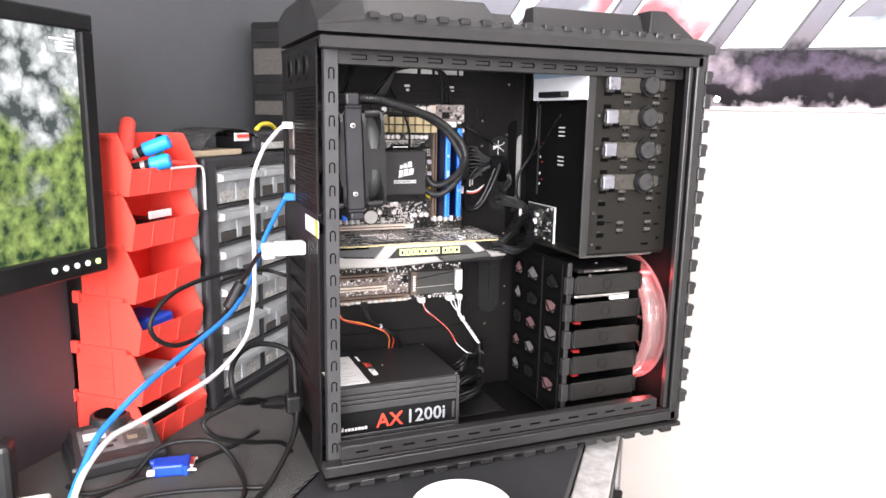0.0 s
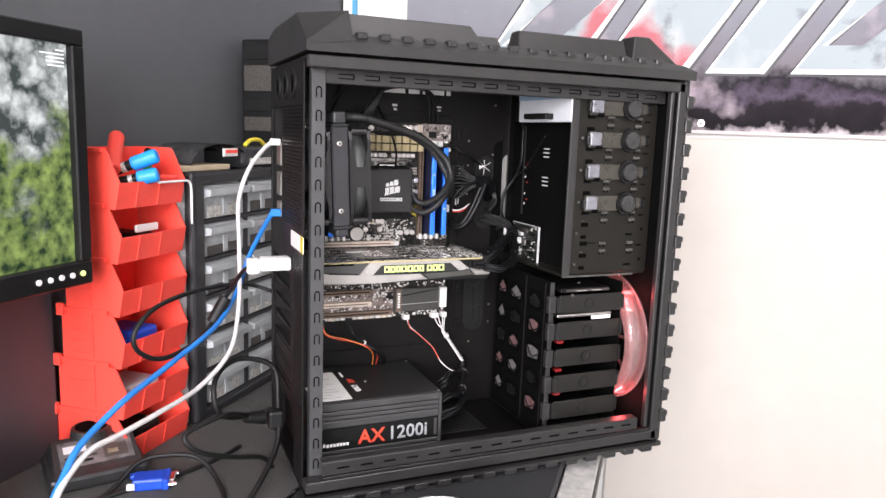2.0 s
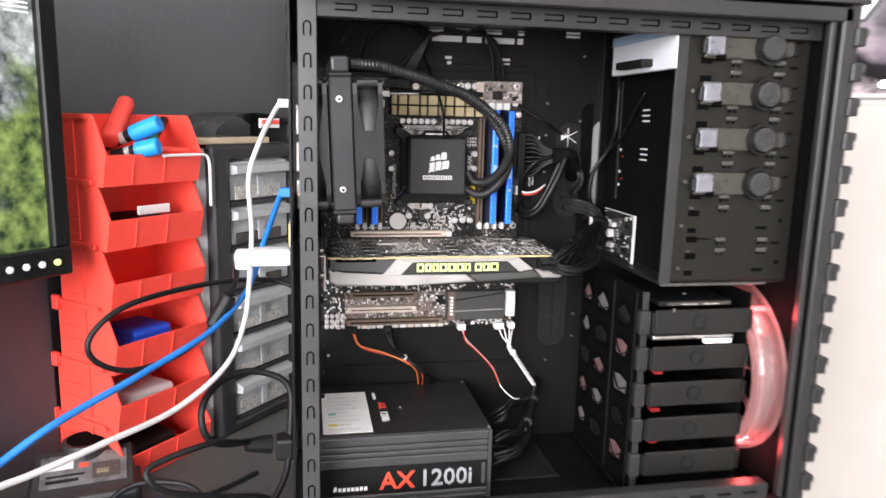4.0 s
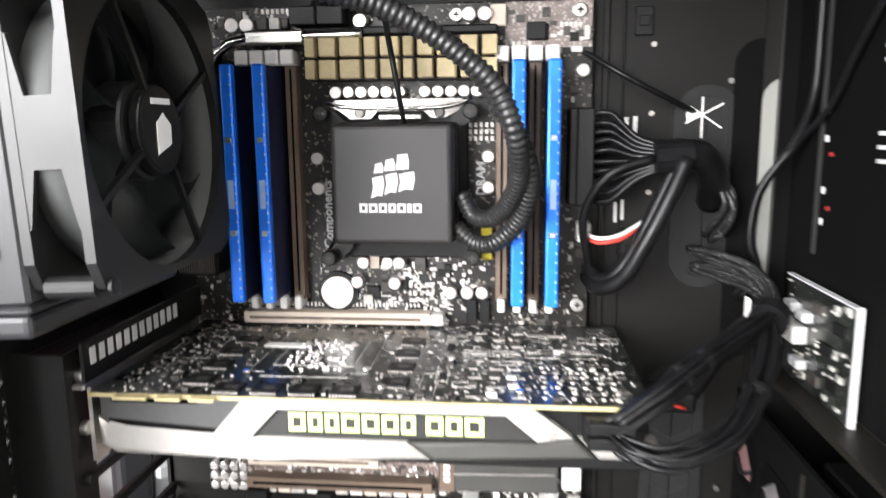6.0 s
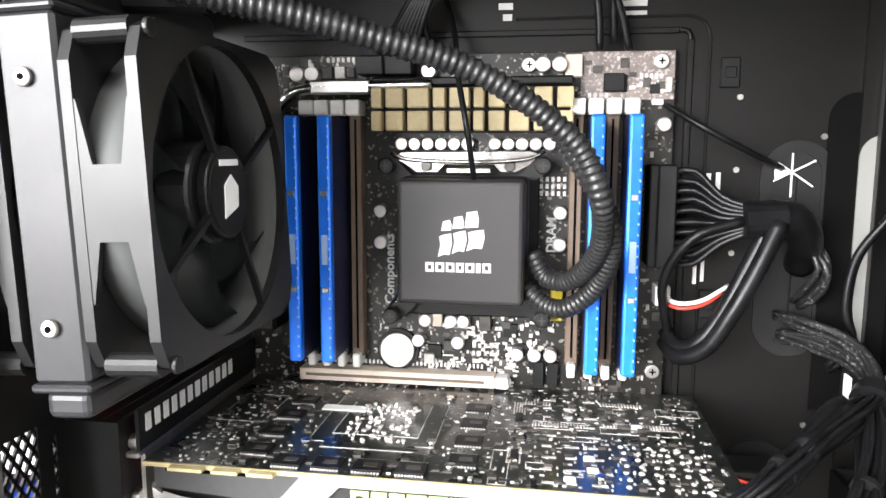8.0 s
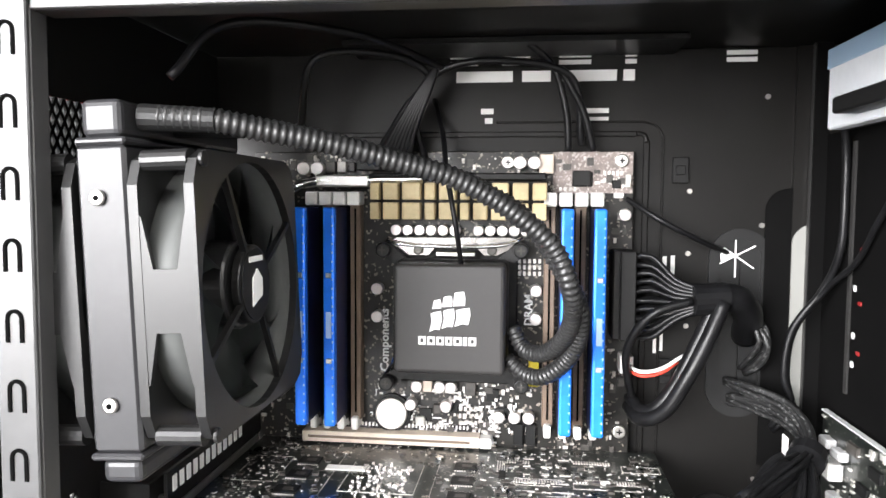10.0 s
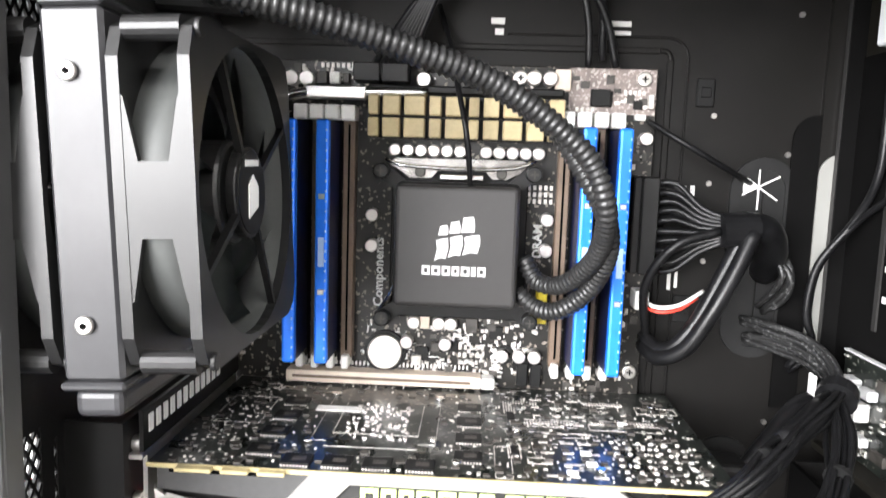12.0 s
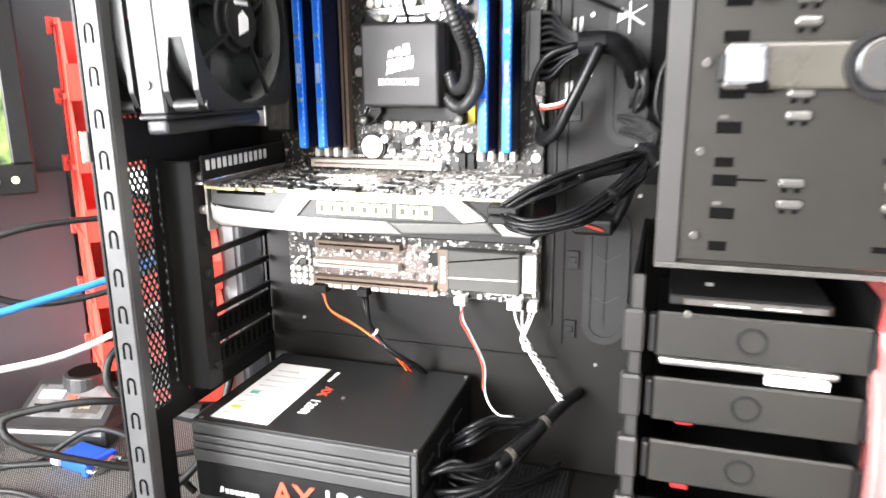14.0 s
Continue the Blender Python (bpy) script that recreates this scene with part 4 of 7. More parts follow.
for k in range(9):
    a = 2 * math.pi * k / 9
    bm = bmesh.new()
    rows = []
    for r in (0.03, 0.06, 0.09):
        rows.append([bm.verts.new((0.498 + 0.016 * j, FC[1] + r * math.cos(a + 0.2 * j + r * 2), FC[2] + r * math.sin(a + 0.2 * j + r * 2))) for j in (0, 1)])
    for p, q in zip(rows, rows[1:]):
        bm.faces.new((p[0], p[1], q[1], q[0]))
    bmesh.ops.solidify(bm, geom=list(bm.faces), thickness=0.0015)
    part("blade", bm, REDGLOW, ff)
for a in (60, 125, 235, 300):
    y, zz = FC[1] + 0.094 * math.cos(radians(a)), FC[2] + 0.094 * math.sin(radians(a))
    part("led", C((0.5, y, zz), (0.513, y, zz), 0.003, 10), REDLED, ff, "red light-emitting diode")
ff.location.x += 0.005
for y, zz in ((0.043, 0.978), (0.043, 0.822)):
    data = bpy.data.lights.new("fan_led", "POINT")
    data.energy, data.color, data.shadow_soft_size = 0.13, (1.0, 0.1, 0.1), 0.006
    new("fan_led", data).location = (0.5, y, zz)

# ---- motherboard ----
mb = thing("motherboard", (0.154, 0.228, 0.921), "black full-size motherboard crowded with pale components", "motherboard")
YB = 0.2265
part("circuit_board", B((0.032, 0.276, YB, 0.2285, 0.921, 1.2265), b=0.0005), PCB, mb)
rng = random.Random(5)


def scatter(x0, x1, z0, z1, count, sizes, skip, deep=0.002):
    """Many tiny components on the motherboard as one bmesh."""
    bm = bmesh.new()
    done = 0
    while done < count:
        x, z = rng.uniform(x0, x1), rng.uniform(z0, z1)
        if any(a <= x <= b_ and c <= z <= d for a, b_, c, d in skip):
            continue
        w, h = rng.choice(sizes)
        if rng.random() < 0.5:
            w, h = h, w
        poly([(x - w, YB - 0.0002, z - h), (x + w, YB - 0.0002, z - h), (x + w, YB - 0.0002, z + h), (x - w, YB - 0.0002, z + h)], (0, -rng.uniform(0.3, 1) * deep, 0), bm)
        done += 1
    return bm


SKIP = [(0.066, 0.112, 1.05, 1.205), (0.213, 0.262, 1.05, 1.205), (0.112, 0.222, 1.083, 1.206)]
part("component_speckle", scatter(0.036, 0.272, 0.924, 1.223, 760, [(0.0006, 0.0012), (0.0009, 0.0016), (0.0005, 0.0005)], SKIP), SMD, mb, "pale soldered components", "stuff")
part("component_speckle", scatter(0.036, 0.272, 0.924, 1.223, 260, [(0.0012, 0.002), (0.002, 0.0025)], SKIP), SMDD, mb, "dark soldered components", "stuff")
part("silk_print", scatter(0.11, 0.215, 1.04, 1.085, 120, [(0.0004, 0.0016), (0.0003, 0.0008)], [], 0.0003), PRINTW, mb, "white board print", "stuff")
part("component_speckle", scatter(0.15, 0.215, 1.045, 1.085, 90, [(0.0007, 0.0014), (0.001, 0.001)], []), CAPM, mb, "bright soldered components", "stuff")
# rosy reflection on the board's corner, painted as a thin speckled plate
part("top_right_block", B((0.226, 0.275, YB - 0.0006, YB - 0.0001, 1.2005, 1.226)), mat("rosy_board_reflection", (0.22, 0.18, 0.165), 0.5, var=(120, 0.4), mix=(900, 0.8, (0.45, 0.4, 0.37))), mb)
# warmer, lighter speckled patch along the lower board
part("lower_board_coating", B((0.06, 0.19, YB - 0.0006, YB - 0.0001, 0.9225, 0.968)), mat("warm_board_patch", (0.16, 0.12, 0.105), 0.45, var=(120, 0.4), mix=(900, 0.8, (0.4, 0.35, 0.32))), mb)
for x, z, w in ((0.246, 1.209, 0.0045), (0.18, 0.956, 0.006), (0.095, 0.96, 0.003), (0.265, 1.206, 0.0025), (0.146, 1.056, 0.004), (0.164, 1.061, 0.0035), (0.206, 1.053, 0.005), (0.19, 1.07, 0.004)):
    part("chip", B((x - w, x + w, YB - 0.002, YB, z - w, z + w), b=0.0003), CHIP, mb)
for x, z in ((0.268, 1.2205), (0.198, 1.2195), (0.27, 1.05), (0.2, 0.929)):
    s = part("board_screw", C((x, YB - 0.003, z), (x, YB, z), 0.0042, 18, b=0.0008), ALU, mb)
    part("screw_cross", B((x - 0.0018, x + 0.0018, YB - 0.0034, YB - 0.0028, z - 0.0004, z + 0.0004), (x - 0.0004, x + 0.0004, YB - 0.0035, YB - 0.0028, z - 0.0018, z + 0.0018)), DARK, s)


def capacitor(x, z, r=0.0036, h=0.008):
    c = part("capacitor", C((x, YB - h, z), (x, YB, z), r, 16, b=0.0007), CAPM, mb, smooth=False)
    return c


for k in range(12):
    if k != 6:
        capacitor(0.1275 + 0.0075 * k, 1.1765)
for x, z in ((0.067, 1.2155), (0.076, 1.2155), (0.143, 1.2165), (0.2055, 1.219), (0.2145, 1.219), (0.27, 1.187), (0.115, 1.1385), (0.115, 1.1205), (0.2165, 1.139), (0.2165, 1.121),
             (0.141, 1.0755), (0.156, 1.0755), (0.163, 1.0755), (0.137, 1.0635), (0.16, 1.063), (0.204, 1.0575), (0.213, 1.0575), (0.194, 1.0575)):
    capacitor(x, z, 0.0042 if z > 1.21 else 0.0038)
for j in range(3):
    for k in range(4):
        capacitor(0.038 + 0.0065 * k, 0.926 + 0.0065 * j, 0.0028, 0.006)
for x, z, w, h, mm in ((0.084, 1.2165, 0.0032, 0.0035, SMDD), (0.0915, 1.2165, 0.003, 0.0035, SMDG), (0.098, 1.2165, 0.002, 0.003, SMDD), (0.222, 1.2185, 0.0045, 0.006, SLOTL), (0.1475, 1.0755, 0.003, 0.004, SLOTL), (0.1755, 1.0745, 0.0035, 0.0045, SMDD),
                       (0.2065, 1.046, 0.0032, 0.007, CHIP), (0.2145, 1.046, 0.0032, 0.007, CHIP), (0.1545, 1.0605, 0.003, 0.003, SMDD), (0.143, 1.052, 0.003, 0.003, SMDG), (0.2665, 1.199, 0.003, 0.0016, WHITE), (0.272, 1.208, 0.0016, 0.004, SMD), (0.2435, 1.2095, 0.0055, 0.0048, CHIP)):
    part("power_stage", B((x - w, x + w, YB - 0.0045, YB, z - h, z + h), b=0.0005), mm, mb)
bm = bmesh.new()
for x, z, n_, step in ((0.205, 1.148, 5, 0.0032), (0.205, 1.152, 5, 0.0032), (0.205, 1.156, 5, 0.0032), (0.257, 1.207, 5, 0.0026), (0.257, 1.2115, 5, 0.0026), (0.168, 1.05, 5, 0.0034), (0.168, 1.0545, 5, 0.0034), (0.168, 1.059, 5, 0.0034), (0.083, 1.2225, 9, 0.003), (0.23, 1.2015, 4, 0.003), (0.2, 1.2105, 7, 0.003)):
    for k in range(n_):
        B((x + step * k, x + step * k + 0.0017, YB - 0.0012, YB - 0.0001, z, z + 0.0026), bm=bm)
part("solder_grid", bm, SMD, mb, "rows of pale soldered parts", "stuff")
part("choke_ring", ring(0.196, 0, 1.0575, "y", 0.0035, 0.0056, YB - 0.003, YB, 24), CHIP, mb)
part("plug_pins", B((0.1145, 0.1325, YB - 0.014, YB, 1.2165, 1.2245), b=0.0008), CHIP, mb)
for k in range(12):
    x = 0.075 + 0.0095 * k
    part("header_block", B((x - 0.004, x + 0.004, YB - 0.006, YB, 0.9225, 0.928), b=0.0005), WHITE if k % 3 == 0 else SLOTL if k % 3 == 1 else SMD, mb)
for x, w in ((0.068, 0.014), (0.112, 0.01), (0.206, 0.01), (0.255, 0.012), (0.271, 0.008)):
    part("header_plug", B((x - w / 2, x + w / 2, YB - 0.012, YB, 0.918, 0.926), b=0.0006), CHIP if x < 0.15 else WHITE, mb)
bt = part("battery", C((0.124, YB - 0.0055, 1.0565), (0.124, YB - 0.0022, 1.0565), 0.0105, 32, b=0.0008), ALU, mb, "round silver coin battery")
part("battery_holder", C((0.124, YB - 0.003, 1.0565), (0.124, YB, 1.0565), 0.0125, 28), CHIP, bt)
# expansion slots
for x0, x1, z, m_ in ((0.066, 0.182, 1.0415, SLOTL), (0.063, 0.148, 0.9475, SLOTL), (0.062, 0.182, 0.9315, SLOTB), (0.066, 0.15, 0.966, SLOTB)):
    s = part("expansion_slot", B((x0, x1, YB - 0.011, YB, z - 0.0036, z + 0.0036), b=0.0005), m_, mb)
    part("slot_groove", B((x0 + 0.004, x1 - 0.006, YB - 0.0114, YB - 0.0108, z - 0.0008, z + 0.0008)), SLOTB if m_ is SLOTL else DARK, s)
part("slot_latch", B((0.182, 0.19, YB - 0.012, YB, 1.038, 1.0445), b=0.001), WHITE, mb)
bm = bmesh.new()
for k in range(44):
    x = 0.07 + 0.0024 * k
    B((x, x + 0.0011, YB - 0.0016, YB, 1.0468, 1.049), bm=bm)
part("component_speckle", scatter(0.036, 0.274, 0.922, 0.985, 260, [(0.0006, 0.0012), (0.0009, 0.002), (0.0012, 0.0012)], [(0.185, 0.262, 0.93, 0.97)], 0.003), WHITE, mb, "white soldered components", "stuff")
part("solder_pin_row", bm, WHITE, mb, "row of bright solder pins", "stuff")
# tan heatsink in two rows of fins above the socket
for j in range(2):
    x = 0.1135
    for k, w in enumerate((0.008, 0.012, 0.014, 0.009, 0.013, 0.008, 0.011, 0.013, 0.012, 0.011)):
        z0 = 1.1835 + 0.0122 * j
        part("heatsink_fin", B((x, x + w - 0.0024, 0.206, YB, z0, z0 + 0.0105), b=0.0006), VRM, mb)
        x += w
    part("heatsink_base", B((0.113, 0.2225, 0.2135, YB - 0.0004, 1.183 + 0.0122 * j, 1.1948 + 0.0122 * j)), CHIP, mb)
part("heatsink_cover", B((0.112, 0.222, 0.212, YB, 1.2078, 1.2125), b=0.001), CHIP, mb)
hp = part("heat_pipe", T([(0.05, 0.214, 1.18), (0.055, 0.214, 1.193), (0.064, 0.213, 1.2025), (0.076, 0.212, 1.2065), (0.1, 0.212, 1.2075), (0.146, 0.212, 1.2085)], 0.003, 10), CHROME, mb, smooth=True)
part("heat_pipe_clamp", B((0.078, 0.112, 0.209, 0.215, 1.2035, 1.211), b=0.001), ALU, mb)
part("output_heatsink", B((0.034, 0.058, 0.2, YB, 1.07, 1.2), b=0.002), CHIP, mb)
bm = bmesh.new()
for k in range(16):
    B((0.0345 + 0.0014 * k, 0.0352 + 0.0014 * k, 0.1985, 0.2, 1.072, 1.198), bm=bm)
part("heatsink_ribs", bm, SMDD, mb, "fine dark cooling ribs", "stuff")
for k in range(3):
    part("rear_port", B((0.004, 0.034, 0.196, YB, 1.075 + 0.042 * k, 1.108 + 0.042 * k), b=0.001), ALU, mb)
sb = part("chipset_heatsink", B((0.186, 0.26, 0.214, YB, 0.932, 0.969), b=0.001), SBH, mb, "dark coated chipset heatsink with slanted grooves")
for k, (za, zb) in enumerate(((0.943, 0.9365 + 0.004), (0.957, 0.9615))):
    part("groove", poly([(0.196, 0.2138, za), (0.258, 0.2138, zb + 0.004), (0.258, 0.2138, zb + 0.0052), (0.196, 0.2138, za + 0.0012)], (0, -0.0004, 0)), ALU if k == 0 else DARK, sb)
part("heatsink_badge", B((0.187, 0.196, 0.2133, 0.2139, 0.932, 0.969)), SLOTB, sb)
for k in range(6):
    part("badge_mark", B((0.1895, 0.1935, 0.2128, 0.2133, 0.9385 + 0.0042 * k, 0.9415 + 0.0042 * k)), PRINTW, sb)
part("side_socket", B((0.2625, 0.274, 0.214, YB, 0.935, 0.968), b=0.0008), WHITE, mb)
# printed words on the board
part("board_lettering", letters("Components", 0.0079, pose(0.1213, YB - 0.0003, 1.104, 90, -90, 0), 0.0003, 0.0002), PRINTW, mb)
part("board_lettering", letters("DRAM", 0.0072, pose(0.2143, YB - 0.0003, 1.126, 90, -90, 0), 0.0003, 0.0002), PRINTW, mb)
part("board_lettering", letters("DIGI+ VRM", 0.0085, pose(0.1932, YB - 0.0003, 1.04, 90, -90, 0), 0.0003, 0.0002), PRINTW, mb)
part("board_lettering", letters("USB 3.0 Boost", 0.0058, facing(0.244, YB - 0.0003, 0.9275)), PRINTW, mb)
part("yellow_socket", B((0.2125, 0.219, YB - 0.007, YB, 1.078, 1.1), b=0.0006), YEL, mb, "yellow board socket")
part("power_socket", B((0.262, 0.274, YB - 0.02, YB, 1.112, 1.166), b=0.0008), CHIP, mb)
part("front_usb_socket", B((0.268, 0.276, YB - 0.014, YB, 1.09, 1.101), b=0.0006), WHITE, mb)
for x in (0.104, 0.12):
    part("processor_power_plug", B((x, x + 0.015, YB - 0.016, YB, 1.214, 1.224), b=0.0006), CHIP, mb)

# memory slots and modules
for k, x in enumerate((0.0745, 0.0835, 0.0925, 0.1015, 0.2245, 0.2338, 0.2432, 0.2525)):
    sl = part("memory_slot", B((x - 0.0034, x + 0.0034, YB - 0.009, YB, 1.053, 1.196), b=0.0005), SLOTB if k in (1, 3, 4, 6) else CHIP, mb)
    part("slot_contact", B((x - 0.0006, x + 0.0006, YB - 0.0094, YB - 0.0088, 1.058, 1.19)), DARK, sl)
    part("upper_latch", B((x - 0.0039, x + 0.0039, YB - 0.016, YB, 1.192, 1.2005), b=0.0008), WHITE, sl)
    part("lower_latch", B((x - 0.0022, x + 0.0022, YB - 0.014, YB, 1.0475, 1.0555), b=0.0008), WHITE, sl)
ram = thing("memory_module", (0.0745, 0.2, 1.057), "memory module with a glossy blue heat spreader", "memory module", "blue memory modules")
part("heat_spreader", B((0.0709, 0.0781, 0.1865, 0.1925, 1.0575, 1.191), b=0.0014, seg=2), BLUE, ram, "bright blue ridge")
# shaded copy of the spreader's blue, for sides turned from the light
SHADED_BLUE = mat("blue_side_painted_shade", (0.002, 0.008, 0.05), 0.35, 0.2, var=(50, 0.3))
for x in (0.0711, 0.0761):
    part("spreader_side", B((x, x + 0.0018, 0.1925, 0.2175, 1.058, 1.1905)), SHADED_BLUE, ram)
part("board", B((0.0738, 0.0752, 0.188, 0.2205, 1.0575, 1.1908)), CHIP, ram)
for z in (1.098, 1.15):
    part("spreader_clip", B((0.0728, 0.0762, 0.1855, 0.1868, z - 0.0015, z + 0.0015), b=0.0003), ALU, ram)
part("module_badge", B((0.0729, 0.0761, 0.1857, 0.1866, 1.112, 1.128)), mat("pale_blue_badge", (0.35, 0.5, 0.8), 0.4), ram)
for k in range(9):
    part("spreader_dimple", C((0.0777, 0.199, 1.068 + 0.0135 * k), (0.0772, 0.199, 1.068 + 0.0135 * k), 0.0014, 8), CHIP, ram)
bm = bmesh.new()
for k in range(24):
    B((0.0764, 0.0772, 0.1859, 0.1866, 1.0605 + 0.0054 * k, 1.0617 + 0.0054 * k), bm=bm)
part("ridge_print", bm, bpy.data.materials["pale_blue_badge"], ram, "fine pale marks along the ridge", "stuff")
for x in (0.0925, 0.2338, 0.2525):
    copy_thing(ram, pose(x, 0.2, 1.057))

# ---- processor cooler ----
cool = thing("liquid_cooler", (0.165, 0.2, 1.0925), "closed-loop processor cooler with a square satin black pump", "cooler")
pump = part("pump_block", B((0.132, 0.1985, 0.1845, 0.214, 1.0925, 1.158), b=0.0028, seg=3), SATIN, cool, "satin black square pump", smooth=False)
part("pump_base", B((0.136, 0.1945, 0.214, 0.224, 1.0965, 1.154), b=0.002), CHROME, cool)
part("pump_rim", B((0.1308, 0.1997, 0.2, 0.2145, 1.0913, 1.1592), b=0.003, seg=2), BLACKP, cool)
# plain ship-like emblem and a row of blocks for the maker's name
EMX, EMZ = 0.1655, 1.1265
for k, (dx, dz, w, h) in enumerate(((-0.0115, -0.0085, 0.0065, 0.0125), (-0.0042, -0.0066, 0.0068, 0.0122), (0.0034, -0.005, 0.0084, 0.0112))):
    x, z = EMX + dx, EMZ + dz
    part("emblem_sail", poly([(x, 0.1843, z), (x + w * 0.55, 0.1843, z + 0.0016), (x + w - 0.0004, 0.1843, z + 0.0012), (x + w + 0.001, 0.1843, z + h * 0.6), (x + w + 0.0004, 0.1843, z + h), (x + w * 0.5, 0.1843, z + h - 0.0006), (x + 0.0008, 0.1843, z + h - 0.0016), (x + 0.0014, 0.1843, z + h * 0.5)], (0, -0.0004, 0)), PRINTW, pump, "plain white shape")
for k, (dx, dz, w, h) in enumerate(((-0.0098, 0.0052, 0.0052, 0.0058), (-0.004, 0.0064, 0.0058, 0.0068), (0.0024, 0.007, 0.007, 0.0088))):
    x, z = EMX + dx, EMZ + dz
    part("emblem_sail", poly([(x, 0.1843, z), (x + w, 0.1843, z + 0.0004), (x + w + 0.0003, 0.1843, z + h * 0.55), (x + w - 0.0006, 0.1843, z + h), (x + 0.001, 0.1843, z + h - 0.0008), (x + 0.0006, 0.1843, z + h * 0.45)], (0, -0.0004, 0)), PRINTW, pump, "plain white shape")
def block_row(name, x, ya, yb, z0, z1, widths, gap, line, material, parent):
    """A row of plain outlined blocks, as wide as the words they stand for; a width of 0 leaves a space."""
    for w in widths:
        if w:
            part(name, B((x, x + line, ya, yb, z0, z1), (x + w - line, x + w, ya, yb, z0, z1), (x + line, x + w - line, ya, yb, z1 - line, z1), (x + line, x + w - line, ya, yb, z0, z0 + line)), material, parent)
        x += (w or 1.6 * gap) + gap


block_row("name_block", EMX - 0.018, 0.1838, 0.1843, 1.1103, 1.1153, (0.0044, 0.0046, 0.0044, 0.004, 0.0046, 0.0024, 0.0044), 0.0009, 0.0013, PRINTW, pump)
for x, z in ((0.1215, 1.1645), (0.207, 1.165), (0.1235, 1.0805), (0.208, 1.0815)):
    dx, dz = (1 if x < 0.165 else -1), (1 if z < 1.12 else -1)
    part("mount_arm", poly([(x - dx * 0.004, 0.2125, z - dz * 0.004), (x + dx * 0.003, 0.2125, z - dz * 0.005), (x + dx * 0.014, 0.2125, z + dz * 0.006), (x + dx * 0.012, 0.2125, z + dz * 0.013), (x + dx * 0.006, 0.2125, z + dz * 0.009), (x - dx * 0.005, 0.2125, z + dz * 0.002)], (0, 0.003, 0)), BLACKP, cool)
    ms = part("mount_screw", C((x, 0.2045, z), (x, 0.2125, z), 0.0045, 20, b=0.0008), BLACKP, cool)
    part("screw_cross", B((x - 0.0024, x + 0.0024, 0.2042, 0.2046, z - 0.0005, z + 0.0005), (x - 0.0005, x + 0.0005, 0.2041, 0.2047, z - 0.0024, z + 0.0024), m=None), TABM, ms)
part("bracket_plate", poly([(0.1235, 0.2135, 1.1695), (0.129, 0.2135, 1.1718), (0.2, 0.2135, 1.1725), (0.2055, 0.2135, 1.171), (0.2045, 0.2135, 1.1685), (0.2, 0.2135, 1.1655), (0.192, 0.2135, 1.1615), (0.184, 0.2135, 1.1615), (0.18, 0.2135, 1.1655), (0.153, 0.2135, 1.1655), (0.149, 0.2135, 1.1612), (0.137, 0.2135, 1.1612), (0.131, 0.2135, 1.1655)], (0, 0.0025, 0)), mat("dull_chrome", (0.3, 0.29, 0.28), 0.25, 1.0, var=(60, 0.4)), cool, "polished socket bracket")
part("bracket_bar", T([(0.1235, 0.211, 1.171), (0.13, 0.209, 1.1685), (0.145, 0.209, 1.1672), (0.166, 0.209, 1.1668), (0.187, 0.209, 1.1672), (0.2, 0.209, 1.169), (0.2075, 0.211, 1.1725)], 0.0011, 8), CHROME, cool, smooth=True)
part("bracket_bar", B((0.154, 0.179, 0.211, 0.2133, 1.1605, 1.1635), b=0.0006), CHROME, cool)
for x in (0.143, 0.189):
    s = part("bracket_screw", C((x, 0.211, 1.1645), (x, 0.2135, 1.1645), 0.003, 16, b=0.0006), TABM, cool)
part("load_plate", B((0.126, 0.205, 0.2205, 0.2225, 1.079, 1.168), b=0.0008), CHIP, cool)
part("socket_lever", T([(0.12, 0.217, 1.082), (0.127, 0.212, 1.093), (0.13, 0.212, 1.1)], 0.0012, 6), CHROME, cool)
HOSE1 = [(0.063, 0.046, 1.228), (0.083, 0.050, 1.227), (0.100, 0.060, 1.224), (0.117, 0.070, 1.221), (0.135, 0.080, 1.217), (0.154, 0.090, 1.212), (0.175, 0.100, 1.206), (0.193, 0.107, 1.197),
         (0.209, 0.112, 1.186), (0.224, 0.116, 1.172), (0.232, 0.120, 1.152), (0.234, 0.140, 1.134), (0.230, 0.158, 1.120), (0.221, 0.176, 1.109), (0.210, 0.190, 1.108), (0.203, 0.197, 1.119)]
AWAY = Vector((0.19, -0.19, 1.19))
HOSE2 = [AWAY + (Vector(p) - AWAY) * 1.085 for p in HOSE1[1:9]] + [(0.227, 0.135, 1.162), (0.237, 0.140, 1.143), (0.239, 0.152, 1.126), (0.234, 0.168, 1.108), (0.222, 0.180, 1.095), (0.211, 0.190, 1.093), (0.2, 0.197, 1.1)]
part("hose", T(HOSE1, 0.0046, 10, ribs=0.0006), HOSE, cool, "corrugated black hose", smooth=True)
part("hose", T(HOSE2, 0.0046, 10, ribs=0.0006), HOSE, cool, "corrugated black hose", smooth=True)
for y in (0.046, 0.075):
    part("hose_barb", C((0.055, y, 1.228), (0.085, y + 0.004, 1.227), 0.0056, 14, r1=0.0048), RUBBER, cool)
rad = part("radiator", B((0.0365, 0.0572, 0.0315, 0.149, 1.094, 1.216), b=0.0015), RADM, cool, "black painted radiator")
part("end_tank", B((0.0385, 0.0555, 0.033, 0.148, 1.219, 1.234), b=0.003, seg=3), RADM, rad)
part("tank_rim", B((0.0365, 0.0578, 0.031, 0.15, 1.216, 1.219), b=0.001), RADM, rad)
part("end_tank", B((0.0385, 0.0555, 0.033, 0.148, 1.081, 1.091), b=0.003, seg=3), RADM, rad)
part("tank_rim", B((0.0355, 0.0578, 0.0305, 0.15, 1.091, 1.094), b=0.001), RADM, rad)
